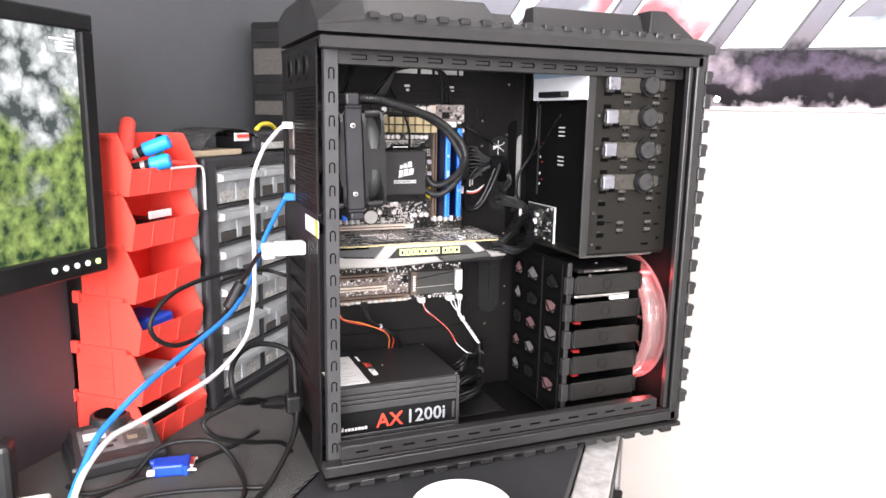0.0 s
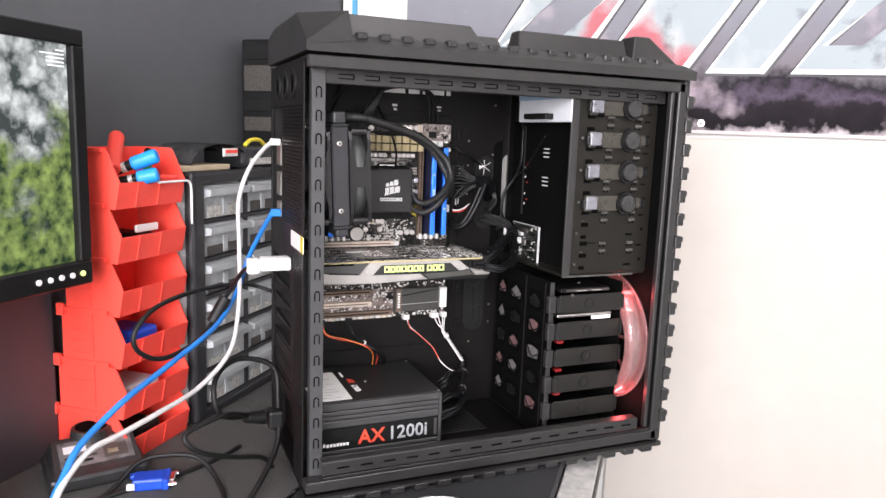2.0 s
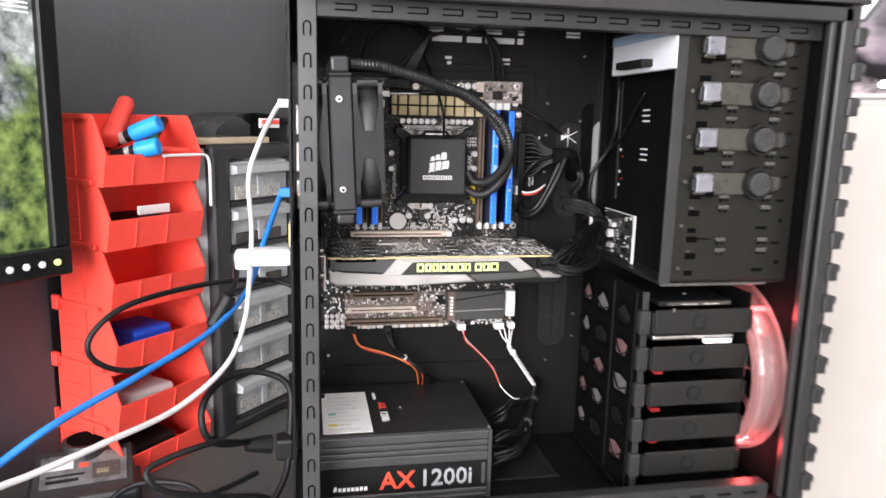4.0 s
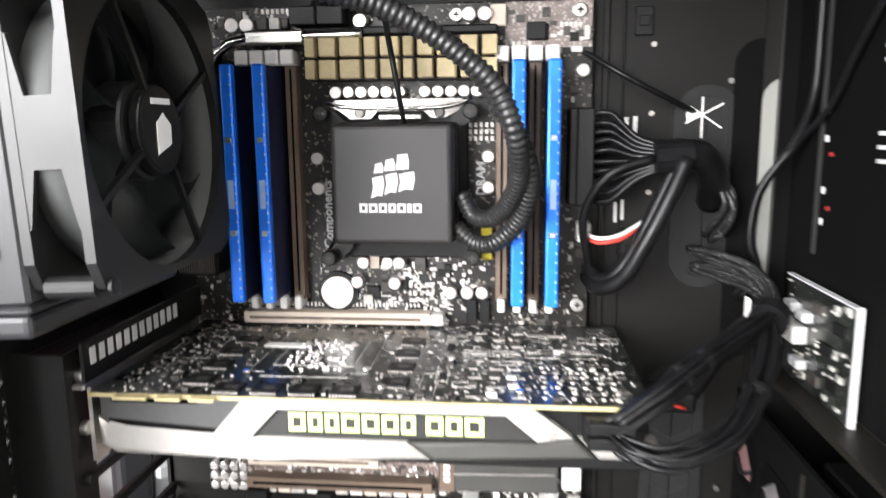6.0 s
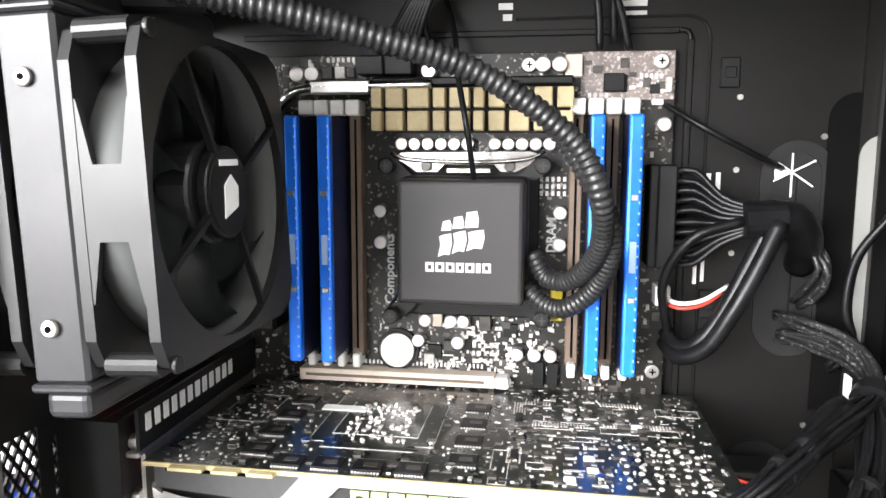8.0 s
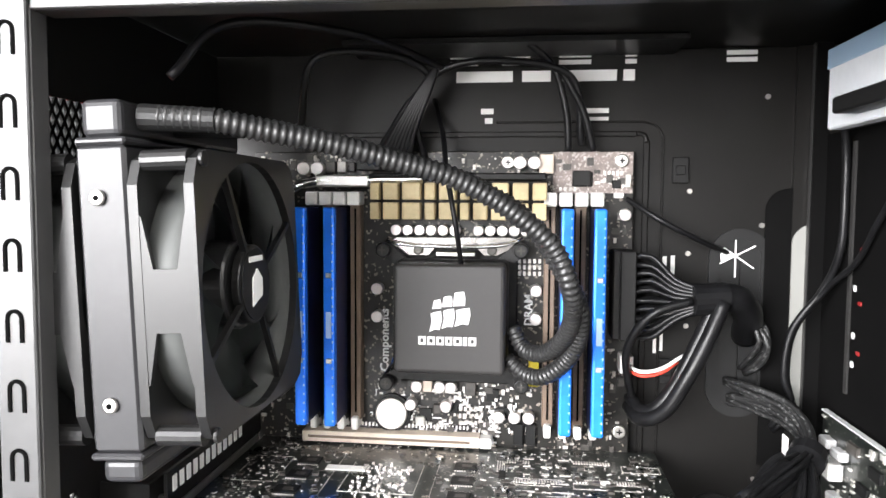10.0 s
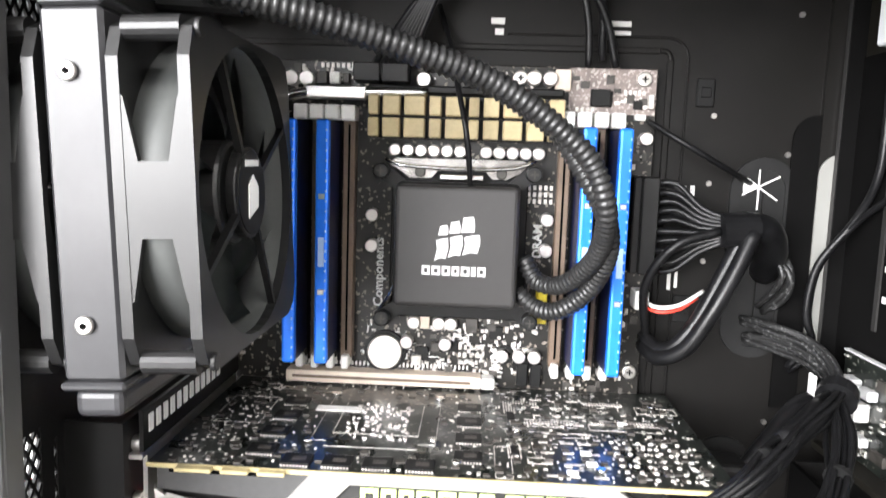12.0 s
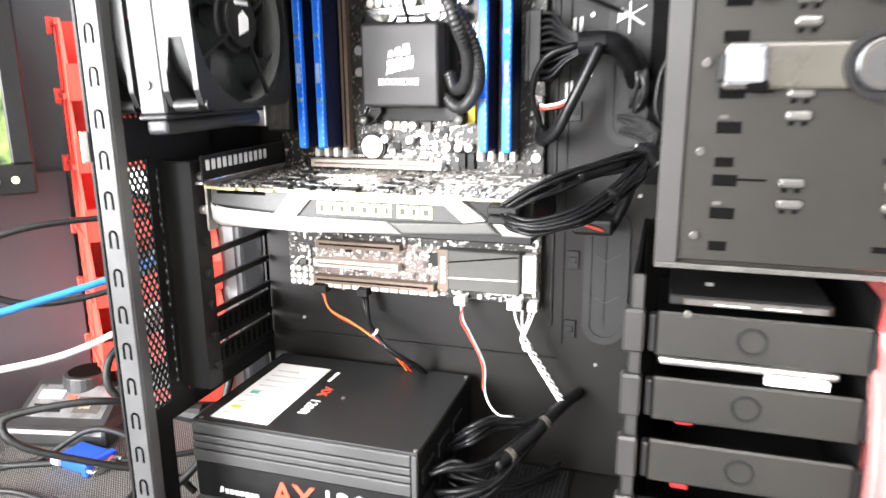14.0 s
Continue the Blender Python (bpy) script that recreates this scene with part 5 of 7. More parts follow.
for z in (1.1955, 1.1135):
    s = part("radiator_screw", C((0.0455, 0.0295, z), (0.0455, 0.0315, z), 0.0032, 18, b=0.0008), ALU, rad)
    part("screw_hole", C((0.0455, 0.0293, z), (0.0455, 0.0297, z), 0.0013, 6), DARK, s)


def side_fan(x0, x1, name_label):
    fan = thing("cooling_fan", ((x0 + x1) / 2, 0.09, 1.096), name_label, "fan", "fans on the radiator")
    y0, y1, z0, z1 = 0.0305, 0.1495, 1.0955, 1.2135
    yc, zc = (y0 + y1) / 2, (z0 + z1) / 2
    for xa in (x0, x1 - 0.004):
        bm = bmesh.new()
        outer, inner = [], []
        n = 48
        for k in range(n):
            a = 2 * math.pi * k / n
            c_, s_ = math.cos(a), math.sin(a)
            q = 0.0592 / max(abs(c_), abs(s_))
            q = min(q, 0.078)
            outer.append((yc + q * c_, zc + q * s_))
            inner.append((yc + 0.0565 * c_, zc + 0.0565 * s_))
        for k in range(n):
            j = (k + 1) % n
            poly([(xa, *outer[k]), (xa, *outer[j]), (xa, *inner[j]), (xa, *inner[k])], (0.004, 0, 0), bm)
        bmesh.ops.remove_doubles(bm, verts=bm.verts, dist=0.00001)
        part("flange", bm, FANF, fan)
    part("fan_duct", ring(0, yc, zc, "x", 0.0565, 0.058, x0 + 0.004, x1 - 0.004, 48), FAND, fan, smooth=True)
    # struts of the open side between the two flanges
    wa, wb, wm = x0 + 0.0035, x1 - 0.0035, (x0 + x1) / 2
    for sg in (-1, 1):
        zm = zc + sg * 0.0125
        part("side_web", poly([(wa, y0 + 0.0006, zc), (wb, y0 + 0.0006, zc), (wb, y0 + 0.0006, zc + sg * 0.034), (wb - 0.0012, y0 + 0.0006, zc + sg * 0.033), (wb - 0.005, y0 + 0.0006, zm), (wa + 0.005, y0 + 0.0006, zm), (wa + 0.0012, y0 + 0.0006, zc + sg * 0.033), (wa, y0 + 0.0006, zc + sg * 0.034)], (0, 0.0025, 0)), FANF, fan)
    for zz in (z0 + 0.004, z1 - 0.004):
        part("corner_post", C((x0 + 0.004, y0 + 0.007, zz), (x1 - 0.004, y0 + 0.007, zz), 0.0042, 14), FANF, fan)
        part("corner_post", C((x0 + 0.004, y1 - 0.007, zz), (x1 - 0.004, y1 - 0.007, zz), 0.0042, 14), FANF, fan)
        part("corner_screw", C((x1, y0 + 0.0075, zz), (x1 + 0.002, y0 + 0.0075, zz), 0.0032, 14, b=0.0005), FANF, fan)
    part("rotor", C((x0 + 0.005, yc, zc), (x1 - 0.007, yc, zc), 0.021, 32, b=0.002), FANF, fan)
    hub_ = part("fan_hub", C((x1 - 0.0055, yc, zc), (x1 - 0.001, yc, zc), 0.0185, 32, b=0.001), BLACKP, fan)
    part("hub_badge", C((x1 - 0.001, yc, zc), (x1 - 0.0004, yc, zc), 0.0168, 28), CHIP, hub_)
    bm = poly([(x1 - 0.0004, yc - 0.006, zc - 0.01), (x1 - 0.0004, yc + 0.006, zc - 0.006), (x1 - 0.0004, yc + 0.007, zc + 0.002), (x1 - 0.0004, yc + 0.001, zc + 0.007), (x1 - 0.0004, yc - 0.005, zc + 0.003)], (0.0004, 0, 0))
    B((x1 - 0.0004, x1, yc - 0.008, yc + 0.008, zc + 0.0105, zc + 0.013), bm=bm)
    part("hub_emblem", bm, PRINTW, hub_, "plain white emblem")
    for k in range(7):
        a = 2 * math.pi * k / 7 + 0.3
        bm = bmesh.new()
        rows = []
        for i in range(5):
            r = 0.0205 + 0.0345 * i / 4
            sweep = a + 0.5 * (i / 4) ** 1.4
            rows.append([bm.verts.new((x0 + 0.004 + 0.0145 * j, yc + r * math.cos(sweep + 0.62 * j), zc + r * math.sin(sweep + 0.62 * j))) for j in (0, 0.33, 0.66, 1)])
        for p, q in zip(rows, rows[1:]):
            for j in range(3):
                bm.faces.new((p[j], p[j + 1], q[j + 1], q[j]))
        bmesh.ops.solidify(bm, geom=list(bm.faces), thickness=0.0014)
        part("blade", bm, FANB, fan, smooth=True)
    for k in range(4):
        a = radians(28 + 90 * k)
        part("frame_arm", B((x1 - 0.0035, x1 - 0.0008, -0.0012, 0.0012, 0.018, 0.0585), m=Matrix.Translation((0, yc, zc)) @ Matrix.Rotation(a, 4, "X")), BLACKP, fan)
    return fan


front_fan = side_fan(0.0578, 0.0848, "black cooling fan on the radiator with its blades at rest")
rear_fan = side_fan(0.0095, 0.0345, "black cooling fan between radiator and rear grille")
# the radiator and its front fan hang slightly out of plumb
LEAN = Matrix.Translation((0.05, 0.09, 1.183)) @ Matrix.Rotation(radians(-2.3), 4, "Y") @ Matrix.Translation((-0.05, -0.09, -1.183))
for ob in (front_fan, rear_fan):
    for piece in ob.children_recursive:
        piece.data.transform(ORIGIN[ob].inverted() @ LEAN @ ORIGIN[ob])
for piece in [rad] + list(rad.children_recursive):
    piece.data.transform(ORIGIN[rad].inverted() @ LEAN @ ORIGIN[rad])

# ---- graphics card ----
gpu = thing("graphics_card", (0.16, 0.16, 1.0), "long graphics card with a silver and black shroud", "graphics card")
ZP = 1.0365
part("circuit_board", B((0.036, 0.292, 0.0985, 0.226, ZP - 0.0016, ZP)), GPCB, gpu)
part("board_edge", B((0.036, 0.292, 0.0975, 0.0986, ZP - 0.0018, ZP + 0.0001)), GOLDE, gpu)
for x0, x1 in ((0.05, 0.066), (0.07, 0.082), (0.086, 0.098)):
    part("bridge_contact", B((x0, x1, 0.0935, 0.0976, ZP - 0.0016, ZP), b=0.0003), GOLDE, gpu)


def lay(x0, x1, y0, y1, count, sizes, skip, high):
    bm = bmesh.new()
    done = 0
    while done < count:
        x, y = rng.uniform(x0, x1), rng.uniform(y0, y1)
        if any(a <= x <= b_ and c <= y <= d for a, b_, c, d in skip):
            continue
        w, h = rng.choice(sizes)
        if rng.random() < 0.5:
            w, h = h, w
        poly([(x - w, y - h, ZP), (x + w, y - h, ZP), (x + w, y + h, ZP), (x - w, y + h, ZP)], (0, 0, rng.uniform(0.3, 1) * high), bm)
        done += 1
    return bm


spots = [(0.0815, 0.118), (0.0815, 0.14), (0.0815, 0.162), (0.0815, 0.184), (0.176, 0.12), (0.176, 0.142), (0.176, 0.164), (0.176, 0.186), (0.1, 0.108), (0.118, 0.108), (0.136, 0.108), (0.155, 0.108)]
gskip = [(x - 0.008, x + 0.008, y - 0.007, y + 0.007) for x, y in spots] + [(0.1, 0.16, 0.122, 0.2)]
part("component_speckle", lay(0.042, 0.288, 0.101, 0.222, 400, [(0.0005, 0.0008), (0.0004, 0.0009), (0.0003, 0.0004)], gskip, 0.0008), SMDG, gpu, "pale soldered components", "stuff")
part("component_speckle", lay(0.042, 0.288, 0.101, 0.222, 260, [(0.0009, 0.0016), (0.0016, 0.0018)], gskip, 0.0014), SMDD, gpu, "dark soldered components", "stuff")
part("solder_field", lay(0.114, 0.146, 0.135, 0.185, 120, [(0.0005, 0.0009), (0.0007, 0.0007)], [], 0.0012), CAPM, gpu, "bright solder points behind the processor", "stuff")
part("silk_print", lay(0.19, 0.286, 0.1, 0.22, 80, [(0.0003, 0.0012), (0.0004, 0.0014)], [], 0.0002), GREYP, gpu, "white board print", "stuff")
part("solder_field", lay(0.238, 0.286, 0.102, 0.168, 50, [(0.0004, 0.0006), (0.0005, 0.0005), (0.0006, 0.001)], [], 0.0008), SMD, gpu, "bright solder points", "stuff")
part("solder_field", lay(0.042, 0.07, 0.102, 0.215, 90, [(0.0004, 0.0008), (0.0005, 0.0005)], [], 0.0008), SMDG, gpu, "pale solder points", "stuff")
part("solder_field", lay(0.19, 0.24, 0.1, 0.215, 40, [(0.0005, 0.0014), (0.0004, 0.001)], [], 0.0008), SMDG, gpu, "pale solder points", "stuff")
bm = bmesh.new()
for x, y in spots:
    for k in range(9):
        for dy in (-0.0068, 0.0062):
            B((x - 0.006 + 0.0014 * k, x - 0.0052 + 0.0014 * k, y + dy, y + dy + 0.0007, ZP, ZP + 0.0006), bm=bm)
for y0 in (0.122, 0.182):
    for k in range(5):
        B((0.1945 + 0.0014 * k, 0.1952 + 0.0014 * k, y0, y0 + 0.017, ZP, ZP + 0.0004), bm=bm)
for x0, x1, y0 in ((0.206, 0.232, 0.167), (0.24, 0.272, 0.171), (0.2, 0.214, 0.197), (0.24, 0.262, 0.2)):
    k = x0
    while k < x1:
        B((k, k + 0.0009, y0, y0 + 0.004, ZP, ZP + 0.0006), bm=bm)
        k += 0.0016
part("solder_grid", bm, SMD, gpu, "rows of fine pale solder pads", "stuff")
bm = bmesh.new()
for x0, x1, y0, y1 in ((0.1, 0.1003, 0.132, 0.2), (0.1, 0.108, 0.1318, 0.1321), (0.152, 0.16, 0.1318, 0.1321), (0.16, 0.1603, 0.132, 0.2), (0.108, 0.152, 0.1255, 0.1258), (0.109, 0.151, 0.142, 0.1424), (0.109, 0.1094, 0.142, 0.186), (0.151, 0.1514, 0.142, 0.186)):
    B((x0, x1, y0, y1, ZP, ZP + 0.0003), bm=bm)
part("board_trace", bm, SMDG, gpu, "fine printed lines", "stuff")
for x, y in ((0.231, 0.13), (0.232, 0.118), (0.256, 0.171), (0.222, 0.108)):
    part("white_part", B((x - 0.0025, x + 0.0025, y - 0.0016, y + 0.0016, ZP, ZP + 0.0016), b=0.0003), WHITE, gpu)
for x, y in spots:
    c_ = part("memory_chip", B((x - 0.0065, x + 0.0065, y - 0.0055, y + 0.0055, ZP, ZP + 0.0012), b=0.0002), CHIP, gpu)
    part("chip_print", B((x - 0.002, x + 0.004, y - 0.002, y + 0.002, ZP + 0.0012, ZP + 0.0013)), SMDD, c_)
# rows of bright solder dots at the far end, and small printed frames
bm = bmesh.new()
for i in range(6):
    for j in range(7):
        x, y = 0.246 + 0.0064 * i + 0.001 * (j % 2), 0.106 + 0.0068 * j
        C((x, y, ZP), (x, y, ZP + 0.0007), 0.0013, 8, r1=0.0009, bm=bm)
part("solder_dots", bm, SMD, gpu, "rows of round bright solder dots", "stuff")
bm = bmesh.new()
for x0, x1, y0, y1 in ((0.205, 0.232, 0.164, 0.174), (0.238, 0.276, 0.162, 0.17), (0.246, 0.252, 0.19, 0.197), (0.268, 0.29, 0.19, 0.2), (0.203, 0.214, 0.117, 0.124), (0.222, 0.235, 0.15, 0.156), (0.188, 0.196, 0.1, 0.135), (0.045, 0.07, 0.15, 0.19)):
    for q in ((x0, x1, y0, y0 + 0.0004), (x0, x1, y1 - 0.0004, y1), (x0, x0 + 0.0004, y0, y1), (x1 - 0.0004, x1, y0, y1)):
        B((*q, ZP, ZP + 0.0002), bm=bm)
for k in range(9):
    for j in range(3):
        B((0.21 + 0.0105 * j, 0.2165 + 0.0105 * j - 0.002 * ((k + j) % 2), 0.1045 + 0.0125 * k, 0.106 + 0.0125 * k, ZP, ZP + 0.0004), bm=bm)
part("silk_frame", bm, SMD, gpu, "pale printed frames and rows", "stuff")
part("bar_label", B((0.094, 0.118, 0.172, 0.179, ZP, ZP + 0.0006)), LABELW, gpu, "white paper strip")
for x, y in ((0.1, 0.13), (0.159, 0.137), (0.1, 0.198), (0.159, 0.198), (0.171, 0.113), (0.2, 0.155), (0.235, 0.112), (0.278, 0.2)):
    part("board_screw", C((x, y, ZP), (x, y, ZP + 0.0016), 0.0026, 14, b=0.0004), CHROME, gpu)
for y in (0.125, 0.148, 0.171):
    part("board_fiducial", B((0.196, 0.2, y, y + 0.012, ZP, ZP + 0.0006)), CHIP, gpu)
YG = 0.1045
YF = YG - 0.0045
body = part("shroud", B((0.04, 0.29, YG, 0.205, 1.004, ZP - 0.0018), b=0.001), BLACKP, gpu, "black shroud body")
part("shroud_upper", poly([(x, YG - 0.0015, z) for x, z in ((0.0385, 1.0225), (0.0985, 1.0185), (0.1075, 1.0325), (0.1075, 1.0342), (0.0385, 1.0342))], (0, 0.004, 0)), mat("grey_shroud_band", (0.06, 0.06, 0.06), 0.38, var=(40, 0.15)), gpu, "dark grey shroud band")
part("shroud_recess", B((0.044, 0.086, YG - 0.0019, YG - 0.0014, 1.0305, 1.0336)), DARK, gpu)
# silver frame round the name plate
out_ = [(0.1085, 1.0345), (0.24, 1.0345), (0.2585, 1.0205), (0.093, 1.0165)]
inn_ = [(0.125, 1.0298), (0.2285, 1.0298), (0.2425, 1.018), (0.1125, 1.0165)]
for k, nm in ((0, "frame_top"), (1, "frame_end"), (3, "frame_end")):
    j = (k + 1) % 4
    q = [out_[k], out_[j], inn_[j], inn_[k]]
    bm = poly([(x, YF, z) for x, z in q], (0, 0.006, 0))
    bmesh.ops.bevel(bm, geom=list(bm.edges), offset=0.0004, segments=1, affect="EDGES")
    part(nm, bm, SILVERP, gpu, "silver shroud frame")
part("name_plate", poly([(x, YG - 0.002, z) for x, z in inn_], (0, 0.003, 0)), mat("name_plate_black", (0.02, 0.02, 0.019), 0.45, var=(40, 0.15)), gpu, "dark name plate")
for x in (0.1035, 0.2495):
    part("frame_screw", C((x, YF - 0.0006, 1.0215), (x, YF + 0.0002, 1.0215), 0.0019, 12), ALU, gpu)
# rounded silver moulding under the plate, swept up at the bracket end
def moulding(pts, bulge=0.0035):
    bm = poly([(x, YF + 0.001, z) for x, z in pts], (0, 0.016, 0))
    front = [e for e in bm.edges if all(abs(v.co.y - YF - 0.001) < 1e-5 for v in e.verts)]
    bmesh.ops.bevel(bm, geom=front, offset=bulge, segments=3, affect="EDGES", profile=0.5)
    return bm


part("lower_moulding", moulding([(0.0365, 1.0235), (0.042, 1.0185), (0.052, 1.0162), (0.184, 1.0155), (0.1955, 1.0068), (0.12, 1.0048), (0.045, 1.0048), (0.0375, 1.009)]), SILVERP, gpu, "silver lower moulding", smooth=False)
part("lower_shroud", moulding([(0.1852, 1.0156), (0.2425, 1.0172), (0.2588, 1.0198), (0.2685, 1.0105), (0.1966, 1.0069)], 0.002), SBH, gpu, "dark lower shroud")
part("end_moulding", moulding([(0.26, 1.0203), (0.294, 1.0185), (0.297, 1.015), (0.29, 1.0095), (0.2698, 1.0095)]), SILVERP, gpu, "silver end moulding")
part("upper_end", B((0.2605, 0.291, YG - 0.001, YG + 0.003, 1.0215, 1.0342), b=0.0008), CHIP, gpu)
part("power_socket", B((0.262, 0.284, 0.0925, YG, 1.0222, 1.0335), b=0.0006), CHIP, gpu)
block_row("lit_name_block", 0.1295, YG - 0.0026, YG - 0.002, 1.0192, 1.028, (0.0078, 0.0066, 0.0064, 0.0082, 0.0078, 0.0075, 0.0066, 0, 0.0078, 0.0072, 0.0085), 0.0013, 0.002, LIME, gpu)
part("bracket", B((0.032, 0.034, 0.1035, 0.222, 1.0, 1.039)), ALU, gpu)
bk = part("bracket_tab", B((0.02, 0.034, 0.0985, 0.112, 1.037, 1.0395), b=0.0005), ALU, gpu)
# vents are pale plates, painted for the bright outside behind the bracket
for k in range(12):
    part("bracket_vent", B((0.0341, 0.0346, 0.105 + 0.0076 * k, 0.1092 + 0.0076 * k, 1.0475, 1.0555)), HOLEW, gpu)
part("upper_cover", B((0.0322, 0.034, 0.1, 0.226, 1.04, 1.059)), STEEL, gpu)

# ---- power supply ----
psu = thing("power_supply", (0.118, 0.152, 0.7605), "black ribbed power supply with a white label", "power supply")
part("housing", B((0.017, 0.213, 0.08, 0.228, 0.7605, 0.8415), b=0.0012), BLACKP, psu)
part("top_cover", B((0.0175, 0.2125, 0.0805, 0.2275, 0.8412, 0.8425), b=0.0005), mat("satin_black_steel", (0.015, 0.015, 0.015), 0.42, var=(14, 0.2), bump=(900, 0.15)), psu)
SIDE = mat("grey_black_ribs", (0.045, 0.045, 0.045), 0.4, var=(20, 0.15))
for z0, z1 in ((0.832, 0.8412), (0.825, 0.8305), (0.8185, 0.8235), (0.807, 0.817), (0.7695, 0.7745), (0.763, 0.768)):
    part("side_rib", B((0.018, 0.208, 0.0772, 0.0802, z0, z1), b=0.0008), SIDE, psu)
part("side_rib", B((0.2085, 0.213, 0.0772, 0.0802, 0.762, 0.8412), b=0.0008), SIDE, psu)
plate = part("side_plate", B((0.022, 0.2075, 0.0785, 0.0802, 0.7755, 0.806)), CHIP, psu, "glossy black side plate")
part("model_lettering", letters("AX", 0.0275, facing(0.1085, 0.078, 0.7805), 0.0004, 0.0005), REDPRINT, plate)
part("model_lettering", letters("1200i", 0.0272, facing(0.162, 0.078, 0.781), 0.0004, 0.0003), GREYPRINT, plate)
for k in range(7):
    part("name_block", B((0.045 + 0.0046 * k, 0.0485 + 0.0046 * k, 0.078, 0.0785, 0.7805, 0.7845)), PRINTW, plate)
part("emblem", poly([(0.0395, 0.0785, 0.7805), (0.0435, 0.0785, 0.7815), (0.0435, 0.0785, 0.7855), (0.041, 0.0785, 0.7865)], (0, -0.0005, 0)), PRINTW, plate)
part("plate_flash", B((0.202, 0.206, 0.078, 0.0785, 0.779, 0.8035)), ALU, plate)
lab = part("top_label", B((0.03, 0.083, 0.088, 0.202, 0.8426, 0.8431)), LABELW, psu, "white printed specification label")
for k in range(9):
    part("label_bar", B((0.036, 0.036 + 0.02 + 0.02 * rng.random(), 0.096 + 0.011 * k, 0.0985 + 0.011 * k, 0.8431, 0.8433)), GREYP, lab)
part("label_dot", B((0.037, 0.045, 0.106, 0.111, 0.8433, 0.8435)), YEL, lab)
part("label_dot", B((0.037, 0.045, 0.135, 0.14, 0.8433, 0.8435)), mat("green_dot", (0.1, 0.4, 0.3), 0.5), lab)
part("model_lettering", letters("AX", 0.0125, pose(0.0955, 0.158, 0.8427, 0, 0, -90), 0.0002, 0.0003), REDPRINT, psu)
part("model_lettering", letters("1200i", 0.0125, pose(0.0955, 0.1275, 0.8427, 0, 0, -90), 0.0002, 0.0002), PRINTW, psu)
for k in range(6):
    part("name_block", B((0.091, 0.0945, 0.178 + 0.0035 * k, 0.1805 + 0.0035 * k, 0.8425, 0.8429)), PRINTW, psu)
for y, z in ((0.1, 0.82), (0.1, 0.795), (0.14, 0.82), (0.14, 0.795), (0.18, 0.82), (0.18, 0.795)):
    part("cable_socket", B((0.213, 0.2155, y - 0.014, y + 0.014, z - 0.006, z + 0.006), b=0.0006), CHIP, psu)
for x, y in ((0.024, 0.084), (0.21, 0.084), (0.21, 0.222), (0.12, 0.15)):
    part("cover_screw", C((x, y, 0.8425), (x, y, 0.8433), 0.0018, 10), ALU, psu)
psu.location.z += 0.0045
for x in (0.03, 0.19):
    for y in (0.095, 0.205):
        part("foot_pad", C((x, y, 0.756), (x, y, 0.7604), 0.008, 14), RUBBER, psu)
grille = thing("floor_filter", (0.26, 0.17, 0.7605), "ribbed black dust filter on the case floor", "filter")
part("filter_frame", B((0.222, 0.31, 0.12, 0.23, 0.7606, 0.763), b=0.0006), BLACKP, grille)
for k in range(22):
    part("filter_rib", B((0.225 + 0.0038 * k, 0.2265 + 0.0038 * k, 0.123, 0.227, 0.763, 0.7645)), SHELL, grille)

# ---- cables inside the case ----
def cable(name, lines, r, material, label, seg=8, ribs=0.0, category="cable"):
    first = lines[0][0]
    ob = thing(name, first, label, category)
    for ln in lines:
        part("strand", T(ln, r, seg, ribs=ribs, pitch=0.003), material, ob, smooth=True)
    return ob


rows24 = []
for j in range(10):
    z = 1.1625 - 0.0053 * j
    for y in (0.206, 0.2125):
        d = (j - 4.5) / 4.5
        rows24.append([(0.2745, y, z), (0.284, y - 0.003 - rng.uniform(0, 0.004), z + 0.002 * (1 - abs(d)) + rng.uniform(-0.001, 0.001)), (0.296, 0.197 + (y - 0.209) * 0.6, 1.1385 + d * -0.012), (0.309, 0.192 + (y - 0.209) * 0.5, 1.1395 + d * -0.006)])
main = cable("main_power_cable", rows24, 0.00165, SLEEVE, "thick bundle of black wires to the board's main plug", 6)
part("plug_housing", B((0.266, 0.2755, 0.203, 0.216, 1.112, 1.166), b=0.0008), CHIP, main)
part("sleeve_collar", C((0.305, 0.193, 1.139), (0.325, 0.195, 1.1405), 0.0095, 18, r1=0.0085), SLEEVE, main)
part("sleeve", T([(0.318, 0.195, 1.141), (0.332, 0.2, 1.139), (0.343, 0.215, 1.127), (0.347, 0.235, 1.112)], 0.0085, 12), SLEEVE, main, smooth=True)
TUBE1 = [(0.322, 0.188, 1.139), (0.312, 0.185, 1.116), (0.302, 0.185, 1.095), (0.291, 0.190, 1.074), (0.279, 0.200, 1.066), (0.274, 0.215, 1.070)]
TUBE2 = [(0.319, 0.195, 1.136), (0.309, 0.195, 1.113), (0.298, 0.195, 1.089), (0.287, 0.198, 1.073), (0.279, 0.207, 1.070), (0.275, 0.217, 1.075)]
cable("front_usb_cable", [TUBE1, TUBE2], 0.0042, SLEEVE, "pair of thick black jacketed cables bending to the board", 12)
BRAIDS = [[(0.336, 0.232, 1.083), (0.348, 0.215, 1.081), (0.36, 0.2, 1.078), (0.3665, 0.185, 1.07), (0.364, 0.168, 1.062)],
          [(0.338, 0.232, 1.073), (0.352, 0.215, 1.072), (0.362, 0.198, 1.069), (0.366, 0.182, 1.063), (0.362, 0.167, 1.058)],
          [(0.345, 0.232, 1.09), (0.35, 0.222, 1.1), (0.352, 0.215, 1.11), (0.349, 0.22, 1.12), (0.345, 0.233, 1.126)]]
